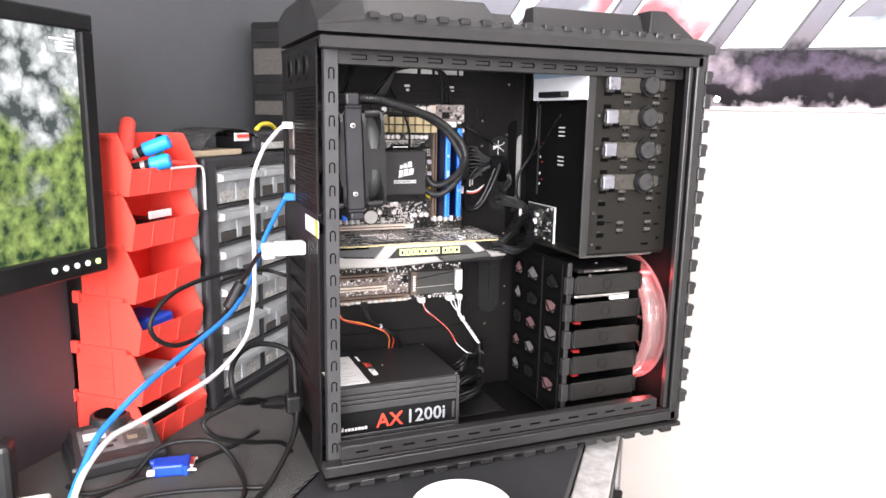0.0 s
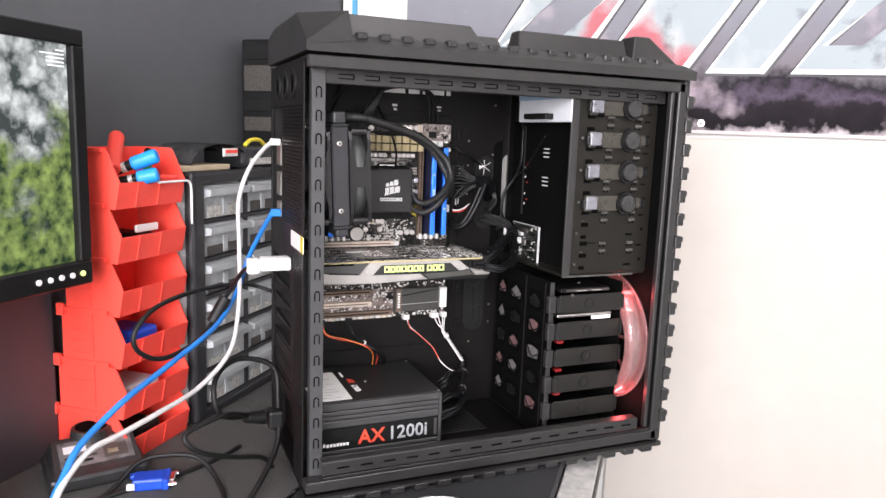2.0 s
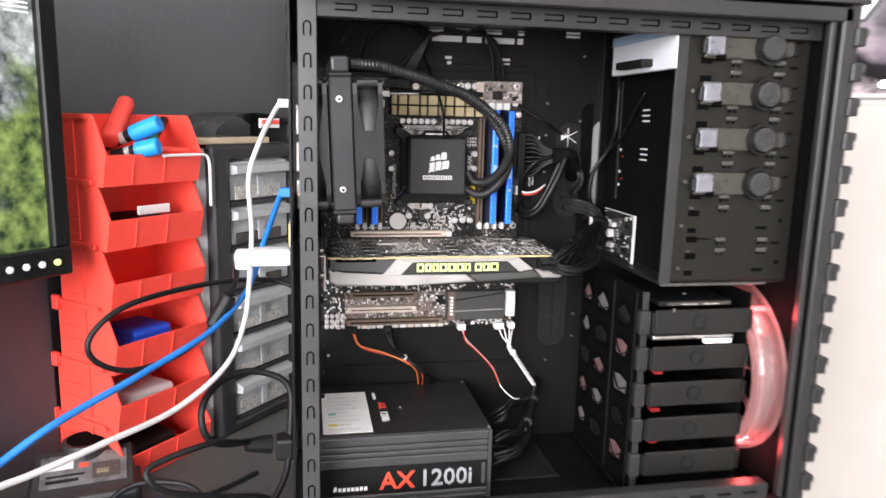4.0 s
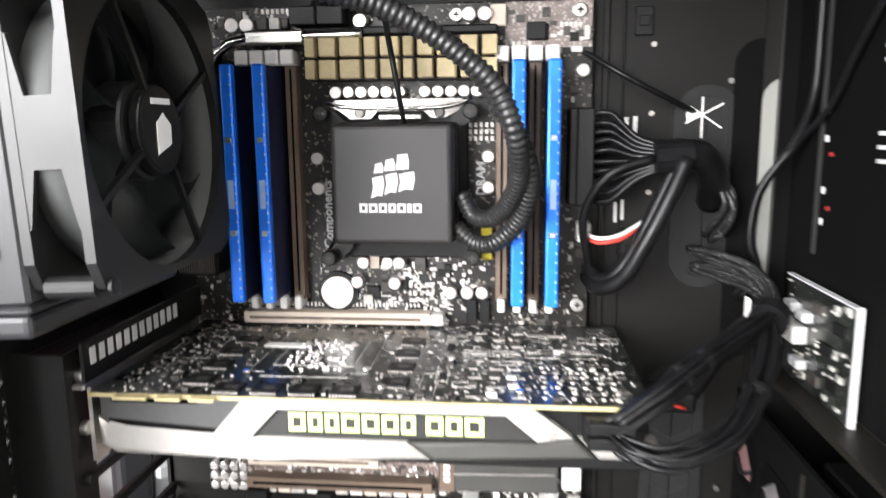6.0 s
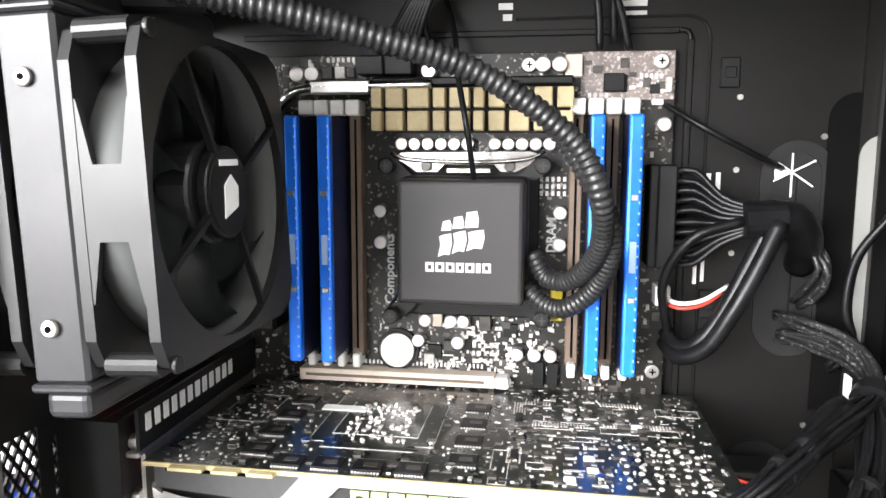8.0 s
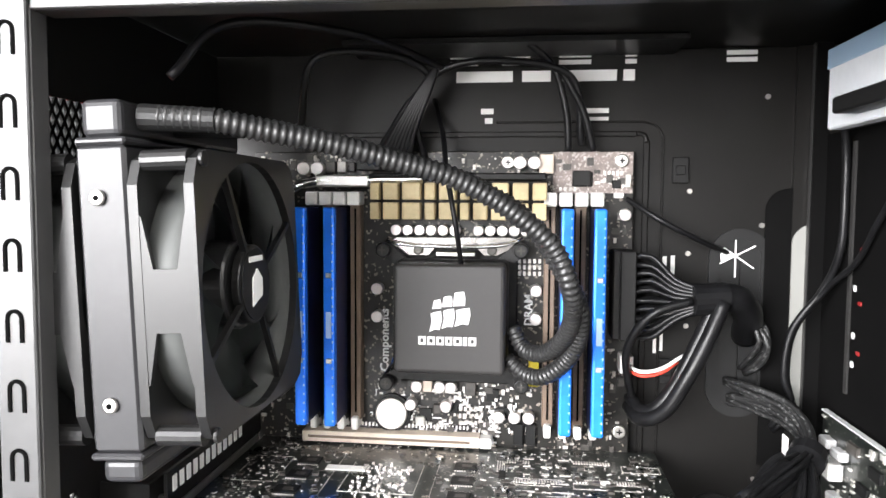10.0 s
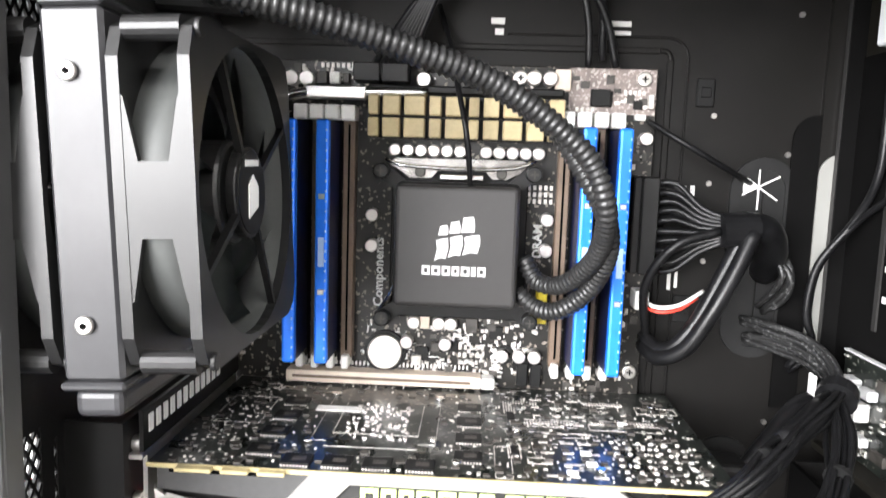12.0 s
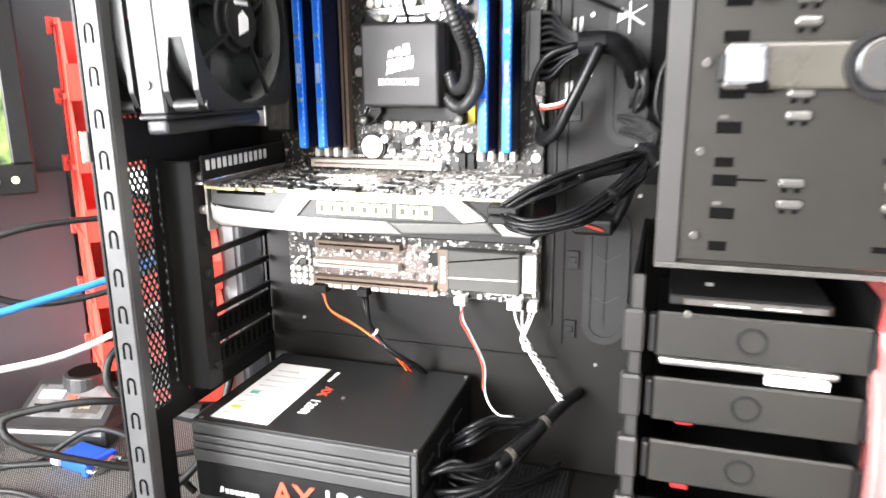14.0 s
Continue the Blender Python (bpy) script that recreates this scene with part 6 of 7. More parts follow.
BRAIDM = mat("braided_black_sleeve", (0.012, 0.012, 0.012), 0.45, mix=(1100, 0.9, (0.09, 0.09, 0.09)))


def strands(bases, count, spread):
    """Each line repeated as loose strands that gather towards its first point."""
    out = []
    for base in bases:
        for k in range(count):
            o = Vector((rng.uniform(-1, 1), rng.uniform(-1, 1), rng.uniform(-1, 1))) * spread
            w = Vector((rng.uniform(-1, 1), rng.uniform(-1, 1), rng.uniform(-1, 1))) * spread * 0.4
            out.append([Vector(p) + o * (0.6 if i in (0, len(base) - 1) else 1) + w * (i % 2) for i, p in enumerate(base)])
    return out


braid = cable("graphics_power_cable", strands(BRAIDS, 5, 0.0034), 0.0017, BRAIDM, "braided black power wires coming out of the tray", 6)
part("wire_tie", C((0.362, 0.166, 1.0615), (0.358, 0.16, 1.059), 0.0098, 14), SLEEVE, braid)
part("tie_tail", B((0.352, 0.353, 0.17, 0.178, 1.057, 1.068), b=0.0004), WIREW, braid, "white end of a cable tie")
GPUC = [[(0.36, 0.163, 1.061), (0.345, 0.148, 1.058), (0.326, 0.128, 1.0535), (0.307, 0.11, 1.048), (0.29, 0.094, 1.041), (0.272, 0.0885, 1.031)],
        [(0.36, 0.163, 1.058), (0.353, 0.142, 1.049), (0.341, 0.118, 1.038), (0.322, 0.092, 1.028), (0.298, 0.079, 1.0225), (0.281, 0.082, 1.024), (0.274, 0.09, 1.028)]]
gpc = cable("graphics_power_lead", strands(GPUC, 10, 0.0048), 0.0014, SLEEVE, "two fans of black wires plugged into the graphics card", 6)
part("cable_wrap", T([(0.345, 0.148, 1.058), (0.326, 0.128, 1.0535), (0.316, 0.119, 1.051)], 0.0058, 12), SLEEVE, gpc, smooth=True)
part("wrap_band", C((0.306, 0.109, 1.0475), (0.3045, 0.1075, 1.047), 0.0062, 12), CHIP, gpc)
part("wrap_band", C((0.341, 0.118, 1.038), (0.3395, 0.116, 1.0372), 0.0062, 12), CHIP, gpc)
for z in (1.0245, 1.031):
    part("plug", B((0.263, 0.283, 0.085, 0.0925, z - 0.0026, z + 0.0026), b=0.0008), CHIP, gpc)
sp = thing("drive_plug", (0.322, 0.215, 0.99), "black power plug with a thin red wire over the grommet", "plug")
part("body", B((0.305, 0.337, 0.2, 0.225, 0.992, 1.005), b=0.003, seg=2), BLACKP, sp)
part("wire", T([(0.3, 0.199, 1.004), (0.315, 0.197, 1.001), (0.33, 0.198, 0.997)], 0.001, 6), WIRER, sp, smooth=True)
part("lead", T([(0.335, 0.212, 0.998), (0.345, 0.205, 1.02), (0.352, 0.19, 1.045), (0.358, 0.172, 1.058)], 0.0042, 10), SLEEVE, sp, smooth=True)
cable("loop_cable", [[(0.276, 0.215, 1.073), (0.270, 0.200, 1.106), (0.282, 0.190, 1.130), (0.305, 0.190, 1.139)]], 0.0025, SLEEVE, "black cable looping beside the board")
cable("sensor_lead", [[(0.271, 0.222, 1.197), (0.290, 0.210, 1.184), (0.312, 0.215, 1.173), (0.334, 0.232, 1.164)]], 0.0016, SLEEVE, "thin black lead to the grommet")
cable("pump_lead", [[(0.172, 0.19, 1.158), (0.169, 0.18, 1.185), (0.163, 0.19, 1.212), (0.158, 0.215, 1.235), (0.15, 0.233, 1.26)]], 0.0016, SLEEVE, "thin black pump lead")
cable("twin_wire", [[(0.272, 0.215, 1.0955), (0.279, 0.205, 1.0935), (0.291, 0.205, 1.0955), (0.305, 0.210, 1.103)]], 0.0012, WIREW, "thin white and red wires at the board's edge")
cable("red_wire", [[(0.272, 0.2145, 1.093), (0.279, 0.2045, 1.091), (0.291, 0.2045, 1.093), (0.302, 0.21, 1.099)]], 0.0009, WIRER, "thin red wire at the board's edge", category="wire")
cable("fan_wire", [[(0.071, 0.218, 0.918), (0.078, 0.215, 0.903), (0.105, 0.203, 0.897), (0.131, 0.195, 0.887), (0.146, 0.2, 0.873), (0.153, 0.222, 0.846)]], 0.001, WIREO, "orange wire from the board's lower edge")
cable("fan_wire", [[(0.069, 0.218, 0.918), (0.08, 0.216, 0.900), (0.118, 0.200, 0.892), (0.139, 0.192, 0.884), (0.153, 0.198, 0.87), (0.158, 0.221, 0.846)]], 0.001, WIRER, "red wire from the board's lower edge")
cable("switch_leads", [[(0.111, 0.218, 0.918), (0.118, 0.212, 0.9), (0.128, 0.200, 0.893), (0.146, 0.19, 0.881), (0.162, 0.2, 0.866), (0.168, 0.222, 0.846)], [(0.115, 0.218, 0.918), (0.121, 0.208, 0.898), (0.133, 0.197, 0.889), (0.15, 0.192, 0.876), (0.165, 0.205, 0.862), (0.172, 0.221, 0.846)]], 0.002, SLEEVE, "black switch leads with a white tie")
tie = thing("cable_tie", (0.131, 0.198, 0.891), "small white cable tie", "cable tie")
bm = ring(0, 0, 0, "x", 0.003, 0.0042, -0.0012, 0.0012, 14)
bm.transform(pose(0.131, 0.198, 0.891, 0, 40, 20))
part("loop", bm, WIREW, tie)
cable("audio_lead", [[(0.207, 0.217, 0.918), (0.211, 0.21, 0.907), (0.222, 0.198, 0.897), (0.238, 0.180, 0.880), (0.244, 0.160, 0.863), (0.256, 0.150, 0.852), (0.268, 0.160, 0.846)]], 0.0009, WIREW, "white audio lead hanging from the board")
cable("audio_lead", [[(0.209, 0.2165, 0.918), (0.209, 0.208, 0.907), (0.219, 0.197, 0.899), (0.236, 0.179, 0.882), (0.242, 0.160, 0.866)]], 0.0007, WIRER, "red audio wire hanging from the board")
lines = []
for k, x in enumerate((0.255, 0.262, 0.269, 0.273)):
    ln = [(x, 0.218, 0.918), (x * 0.6 + 0.106, 0.212, 0.908)]
    # twisted round one another down to the floor of the case
    for i in range(15):
        f_ = i / 14
        a = 2 * math.pi * (2.2 * f_ + k / 4)
        ln.append((0.266 + 0.034 * f_ + 0.0024 * math.cos(a), 0.205 - 0.004 * f_ + 0.0024 * math.sin(a), 0.897 - 0.05 * f_ + 0.0012 * math.sin(a)))
    lines.append(ln)
usb = cable("front_panel_cable", lines, 0.001, WIREW, "twisted white front panel wires", 6)
part("knot", C((0.269, 0.202, 0.893), (0.271, 0.202, 0.889), 0.0042, 12), WIREW, usb)
lines = []
for base in ([(0.219, 0.100, 0.825), (0.235, 0.105, 0.83), (0.255, 0.115, 0.826), (0.275, 0.15, 0.83), (0.295, 0.195, 0.84)], [(0.219, 0.100, 0.8), (0.245, 0.1, 0.806), (0.265, 0.120, 0.812), (0.282, 0.150, 0.825), (0.3, 0.200, 0.84)],
             [(0.219, 0.14, 0.82), (0.24, 0.13, 0.84), (0.257, 0.150, 0.842), (0.28, 0.17, 0.838), (0.3, 0.2, 0.838)], [(0.219, 0.14, 0.795), (0.24, 0.14, 0.79), (0.27, 0.15, 0.785), (0.3, 0.2, 0.78)]):
    for k in range(6):
        o = Vector((0, rng.uniform(-0.011, 0.011), rng.uniform(-0.006, 0.006)))
        lines.append([Vector(p) + o * (1.0 - 0.13 * i) + Vector((0, rng.uniform(-0.004, 0.004), rng.uniform(-0.004, 0.004))) * (i > 0) for i, p in enumerate(base)])
psc = cable("supply_cables", lines, 0.0019, SLEEVE, "tangle of black wires leaving the power supply", 6)
part("wrapped_cable", T([(0.262, 0.12, 0.822), (0.282, 0.155, 0.832), (0.302, 0.2, 0.842), (0.312, 0.228, 0.842)], 0.0052, 12), SLEEVE, psc, smooth=True)
for p in ((0.27, 0.132, 0.826), (0.29, 0.172, 0.837)):
    part("wrap_tie", C(p, (p[0] + 0.002, p[1] + 0.0035, p[2] + 0.001), 0.0058, 12), SMDD, psc)
# cables at the top and behind the drive cage
top_lines = [[(0.145, 0.225, 1.222), (0.14, 0.215, 1.25), (0.155, 0.205, 1.272), (0.19, 0.2, 1.278), (0.235, 0.21, 1.27), (0.243, 0.222, 1.23)],
             [(0.115, 0.222, 1.225), (0.135, 0.21, 1.252), (0.15, 0.205, 1.27), (0.13, 0.19, 1.28), (0.09, 0.17, 1.275), (0.075, 0.19, 1.24)],
             [(0.235, 0.218, 1.226), (0.233, 0.214, 1.25), (0.225, 0.21, 1.275), (0.21, 0.2, 1.288)], [(0.25, 0.218, 1.226), (0.243, 0.214, 1.25), (0.229, 0.21, 1.275)],
             [(0.16, 0.205, 1.275), (0.12, 0.15, 1.283), (0.07, 0.1, 1.278), (0.05, 0.08, 1.25)]]
cable("upper_leads", top_lines, 0.0022, SLEEVE, "black leads running along the top of the board")
lines = [[(0.12 + 0.0028 * k, 0.212, 1.224), (0.13 + 0.002 * k, 0.207, 1.24), (0.145 + 0.001 * k, 0.203, 1.262), (0.156, 0.203, 1.277)] for k in range(7)]
cable("processor_power_cable", lines, 0.0017, SLEEVE, "black wires of the processor power plug", 6)
cable("drive_data_cable", [[(0.377, 0.178, 1.243), (0.383, 0.187, 1.225), (0.3842, 0.189, 1.203), (0.384, 0.191, 1.17), (0.3805, 0.203, 1.146), (0.3665, 0.21, 1.12), (0.3635, 0.212, 1.092), (0.369, 0.214, 1.075), (0.36, 0.222, 1.058)]], 0.0021, SLEEVE, "flat black cable hanging from the optical drive")
cable("drive_power_cable", [[(0.3845, 0.12, 1.214), (0.3845, 0.15, 1.186), (0.3845, 0.172, 1.164), (0.381, 0.2, 1.146), (0.3685, 0.2115, 1.12), (0.366, 0.214, 1.092), (0.371, 0.216, 1.07), (0.362, 0.224, 1.055)]], 0.0017, SLEEVE, "thin black drive power lead tied beside the cage")

# ---- desk: monitor ----
mon = far_thing("monitor", -0.34, 0.27, LOW, "black flat monitor showing a rocky garden scene", "monitor")
MZ0, MZ1, MR = 1.022, 1.312, -0.068
part("bezel", B((-0.62, MR, 0.247, 0.262, MZ1 - 0.018, MZ1), (-0.62, MR, 0.247, 0.262, MZ0, MZ0 + 0.028), (MR - 0.018, MR, 0.247, 0.262, MZ0 + 0.028, MZ1 - 0.018), (-0.62, -0.602, 0.247, 0.262, MZ0 + 0.028, MZ1 - 0.018), b=0.002, m=RF), BLACKP, mon)
part("back_shell", B((-0.618, MR - 0.002, 0.2625, 0.29, MZ0 + 0.002, MZ1 - 0.002), b=0.006, m=RF), BLACKP, mon)


def screen_mat():
    """A lit screen: pale sky, grey rocks and green bushes in broad noise patches."""
    m = bpy.data.materials.new("lit_screen")
    m.use_nodes = True
    nt = m.node_tree
    p = nt.nodes["Principled BSDF"]
    p.inputs["Base Color"].default_value, p.inputs["Roughness"].default_value = (0.01, 0.01, 0.01, 1), 0.25
    tc = nt.nodes.new("ShaderNodeTexCoord")
    big = nt.nodes.new("ShaderNodeTexNoise")
    big.inputs["Scale"].default_value, big.inputs["Detail"].default_value = 11, 8
    rock = nt.nodes.new("ShaderNodeTexVoronoi")
    rock.inputs["Scale"].default_value = 30
    leaf = nt.nodes.new("ShaderNodeTexNoise")
    leaf.inputs["Scale"].default_value, leaf.inputs["Detail"].default_value = 60, 8
    for n in (big, leaf):
        nt.links.new(tc.outputs["Object"], n.inputs["Vector"])
    # stones of uneven outline
    warp = nt.nodes.new("ShaderNodeVectorMath")
    warp.operation = "MULTIPLY_ADD"
    warp.inputs[1].default_value = (0.05, 0.05, 0.05)
    nt.links.new(leaf.outputs["Color"], warp.inputs[0])
    nt.links.new(tc.outputs["Object"], warp.inputs[2])
    nt.links.new(warp.outputs[0], rock.inputs["Vector"])
    rr = nt.nodes.new("ShaderNodeValToRGB")
    rr.color_ramp.elements[0].color, rr.color_ramp.elements[1].color = (0.36, 0.39, 0.38, 1), (0.022, 0.03, 0.028, 1)
    rr.color_ramp.elements[0].position, rr.color_ramp.elements[1].position = 0.12, 0.7
    nt.links.new(rock.outputs[0], rr.inputs[0])
    lr = nt.nodes.new("ShaderNodeValToRGB")
    lr.color_ramp.elements[0].position, lr.color_ramp.elements[0].color = 0.36, (0.004, 0.016, 0.005, 1)
    lr.color_ramp.elements[1].position, lr.color_ramp.elements[1].color = 0.7, (0.15, 0.21, 0.055, 1)
    nt.links.new(leaf.outputs[0], lr.inputs[0])
    sep = nt.nodes.new("ShaderNodeSeparateXYZ")
    nt.links.new(tc.outputs["Object"], sep.inputs[0])
    hi = nt.nodes.new("ShaderNodeMath")
    hi.operation = "MULTIPLY_ADD"
    hi.inputs[1].default_value = 0.9
    nt.links.new(big.outputs[0], hi.inputs[0])
    nt.links.new(sep.outputs[2], hi.inputs[2])
    step = nt.nodes.new("ShaderNodeMapRange")
    step.inputs[1].default_value, step.inputs[2].default_value = 0.85, 0.94
    nt.links.new(hi.outputs[0], step.inputs[0])
    mx = nt.nodes.new("ShaderNodeMix")
    mx.data_type = "RGBA"
    nt.links.new(step.outputs[0], mx.inputs[0])
    nt.links.new(lr.outputs[0], mx.inputs[6])
    nt.links.new(rr.outputs[0], mx.inputs[7])
    sky_in = nt.nodes.new("ShaderNodeMath")
    sky_in.operation = "MULTIPLY_ADD"
    sky_in.inputs[1].default_value = -0.55
    nt.links.new(sep.outputs[0], sky_in.inputs[0])
    nt.links.new(hi.outputs[0], sky_in.inputs[2])
    s2 = nt.nodes.new("ShaderNodeMapRange")
    s2.inputs[1].default_value, s2.inputs[2].default_value = 1.02, 1.08
    nt.links.new(sky_in.outputs[0], s2.inputs[0])
    m2 = nt.nodes.new("ShaderNodeMix")
    m2.data_type = "RGBA"
    m2.inputs[7].default_value = (0.75, 0.8, 0.8, 1)
    nt.links.new(s2.outputs[0], m2.inputs[0])
    nt.links.new(mx.outputs[2], m2.inputs[6])
    nt.links.new(m2.outputs[2], p.inputs["Emission Color"])
    p.inputs["Emission Strength"].default_value = 2.3
    return m


part("screen", B((-0.602, MR - 0.018, 0.2555, 0.2575, MZ0 + 0.028, MZ1 - 0.018), m=RF), screen_mat(), mon, "lit screen with rocks and green bushes")
for k in range(5):
    mm = MR - 0.017 - 0.0155 * k
    part("button", C(RF @ Vector((mm, 0.2445, MZ0 + 0.014)), RF @ Vector((mm, 0.247, MZ0 + 0.014)), 0.0037, 14, b=0.0006), LIME if k == 0 else WHITE, mon)
bm = bmesh.new()
for k, w in enumerate((0.011, 0.032, 0.024, 0.024, 0.022)):
    B((MR - 0.022 - w, MR - 0.022, 0.2548, 0.2554, MZ1 - 0.026 - 0.0042 * k, MZ1 - 0.0242 - 0.0042 * k), bm=bm, m=RF)
part("screen_text_bars", bm, mat("lit_white_bars", (0.7, 0.72, 0.72), 0.5, emit=((0.9, 0.95, 0.95), 0.35)), mon)
part("stand", B((-0.39, -0.31, 0.29, 0.31, LOW + 0.014, 1.15), b=0.004, m=RF), BLACKP, mon)
part("foot", B((-0.45, -0.25, 0.2, 0.34, LOW, LOW + 0.016), b=0.005, m=RF), BLACKP, mon)
scr = far_thing("screen_back", -0.5, 0.33, LOW, "plain dark panel under the monitor", "panel")
part("panel", B((-0.9, -0.035, 0.346, 0.3535, LOW, 1.03), b=0.001, m=RF), mat("dark_violet_panel", (0.05, 0.044, 0.05), 0.5, var=(6, 0.15)), scr)

# ---- desk: stack of red bins ----
BM0, BM1 = -0.033, 0.092
for k in range(6):
    z0 = 0.768 + 0.0675 * k if k else LOW
    z1 = 0.842 + 0.0675 * k
    d0 = 0.238 + 0.004 * k
    bn = far_thing("storage_bin", (BM0 + BM1) / 2, 0.29, z0, "red plastic stacking bin with an open sloped front" if k < 5 else "red plastic bin on top holding pens and tools", "storage bin", "stack of red bins")
    t = 0.0025
    nb, nf = 0.348 - 0.0085 * k, 0.236
    # side walls: the front edge leans out to the lip, then back to the rim
    for m0 in (BM0, BM1 - t):
        out = m0 == BM0
        q = [(nb, z0), (nf + 0.007, z0), (nf, z0 + 0.033), (nf + 0.018, z1 - 0.004), (nf + 0.022, z1), (nb, z1)]
        side = part("side_wall", poly([RF @ Vector((m0, n, z)) for n, z in q], E1 * t), BINRED, bn)
        for na, nb_2, za, zb, proud in ((nb, nf + 0.024, z1 - 0.005, z1, 0.0028), (nb - 0.012, nf + 0.05, z0 + 0.012, z0 + 0.016, 0.0016), (nb - 0.012, nf + 0.05, z0 + 0.027, z0 + 0.031, 0.0016), (nb - 0.012, nf + 0.05, z0 + 0.042, z0 + 0.046, 0.0016), (nf + 0.048, nf + 0.051, z0 + 0.01, z1 - 0.006, 0.0016)):
            part("side_rib", poly([RF @ Vector((m0 - (proud if out else -t), n, z)) for n, z in ((na, za), (nb_2, za), (nb_2, zb), (na, zb))], E1 * proud), BINRED, side)
    part("floor", B((BM0 + t, BM1 - t, nf + 0.0098, nb, z0, z0 + t), m=RF), BINRED, bn)
    part("back_wall", B((BM0, BM1, nb, nb + t, z0, z1), m=RF), BINRED, bn)
    part("front_lip", poly([RF @ Vector((BM0 + t, n, z)) for n, z in ((nf + 0.007, z0), (nf, z0 + 0.033), (nf + 0.0026, z0 + 0.033), (nf + 0.0096, z0))], E1 * (BM1 - BM0 - 2 * t) * 1.1), BINRED, bn)
    for mm in (0.0, 0.04):
        part("lip_rib", poly([RF @ Vector((mm, n, z)) for n, z in ((nf + 0.0068, z0 + 0.002), (nf + 0.0006, z0 + 0.031), (nf - 0.0006, z0 + 0.031), (nf + 0.0052, z0 + 0.002))], E1 * 0.002), BINRED, bn)
    part("hang_lip", B((BM0 - 0.006, BM0, nb - 0.004, nb + 0.006, z1 - 0.012, z1 + 0.004), b=0.001, m=RF), BINRED, bn)
    if k in (0, 1, 2, 4):
        it = far_thing("bin_content", 0.03, 0.29, z0 + t, ("dark cloth", "clear bag of screws", "blue tape roll", "", "black marker with a white label")[k] + " lying in a red bin", "bin content")
        cols = (CHIP, GREYP, VGAB, None, CHIP)
        part("body", B((-0.01 + 0.008 * k, 0.06, 0.26, 0.32, z0 + t, z0 + 0.03 + 0.006 * (k == 2)), b=0.006, seg=2, m=RF), cols[k], it)
        if k == 4:
            part("label", B((0.02, 0.062, 0.2575, 0.262, z0 + 0.032, z0 + 0.042), b=0.001, m=RF), WHITE, it)
ZB = 0.768 + 0.0675 * 5
pens = [((0.005, 0.29, ZB + 0.04), (0.032, 0.232, ZB + 0.066), 0.0085, PENB), ((0.0, 0.27, ZB + 0.03), (0.025, 0.226, ZB + 0.042), 0.0085, PENB)]
for a, b_, r, mcap in pens:
    pn = far_thing("marker_pen", a[0], a[1], a[2], "black marker pen with a bright blue cap", "pen", "marker pens in the top bin")
    A, Bb = RF @ Vector(a), RF @ Vector(b_)
    part("barrel", C(A, A.lerp(Bb, 0.66), r * 0.85, 16, b=0.001), CHIP, pn)
    part("cap", C(A.lerp(Bb, 0.5), Bb, r * 1.2, 20, b=0.003), mcap, pn, "bright blue cap")
    part("label", C(A.lerp(Bb, 0.3), A.lerp(Bb, 0.4), r * 0.88, 16), SMDG, pn)
tl = far_thing("screwdriver", 0.03, 0.3, ZB + 0.03, "tool with a red rounded handle in the top bin", "screwdriver")
part("handle", C(RF @ Vector((0.0, 0.275, ZB + 0.045)), RF @ Vector((0.055, 0.315, ZB + 0.088)), 0.011, 20, b=0.004), BINRED, tl, smooth=True)
tl = far_thing("screwdriver", 0.06, 0.27, ZB + 0.04, "small tool with a green and black handle in the top bin", "screwdriver")
part("handle", C(RF @ Vector((0.04, 0.255, ZB + 0.048)), RF @ Vector((0.085, 0.29, ZB + 0.068)), 0.006, 14, b=0.001), CHIP, tl)
part("collar", C(RF @ Vector((0.034, 0.25, ZB + 0.045)), RF @ Vector((0.042, 0.256, ZB + 0.049)), 0.0065, 14), mat("green_collar", (0.03, 0.3, 0.1), 0.4), tl)
tl = far_thing("pliers", 0.07, 0.26, ZB + 0.03, "red handled pliers in the top bin", "pliers")
part("grip", T([RF @ Vector(p) for p in ((0.04, 0.25, ZB + 0.036), (0.07, 0.245, ZB + 0.034), (0.09, 0.25, ZB + 0.033))], 0.005, 10), BINRED, tl, smooth=True)
part("tip", C(RF @ Vector((0.09, 0.25, ZB + 0.033)), RF @ Vector((0.1, 0.252, ZB + 0.034)), 0.0055, 12), CHIP, tl)
tl = far_thing("hex_key", 0.07, 0.232, ZB, "bent white hex key hanging over the bin's edge", "hex key")
part("rod", T([RF @ Vector(p) for p in ((0.035, 0.234, ZB + 0.0305), (0.075, 0.2325, ZB + 0.0305), (0.093, 0.2315, ZB + 0.0295), (0.0985, 0.2315, ZB + 0.02), (0.099, 0.2315, ZB - 0.005), (0.099, 0.2315, ZB - 0.03))], 0.0019, 8), WHITE, tl, smooth=True)

# ---- desk: small-parts cabinet ----
cab = far_thing("drawer_cabinet", 0.21, 0.28, LOW, "black small-parts cabinet with cloudy clear drawers", "cabinet")
CM0, CM1, CN, CZ0, CZ1 = 0.108, 0.372, 0.236, LOW, 1.146
part("grey_back_case", B((CM0 - 0.012, CM1 + 0.01, CN + 0.016, CN + 0.12, CZ0, CZ1 - 0.004), b=0.004, m=RF), GREYP, cab, "light grey cabinet shell")
part("frame_post", B((CM0, CM0 + 0.03, CN, CN + 0.018, CZ0, CZ1), b=0.008, seg=3, m=RF), CABF, cab)
part("frame_post", B((CM1 - 0.03, CM1, CN, CN + 0.018, CZ0, CZ1), b=0.008, seg=3, m=RF), CABF, cab)
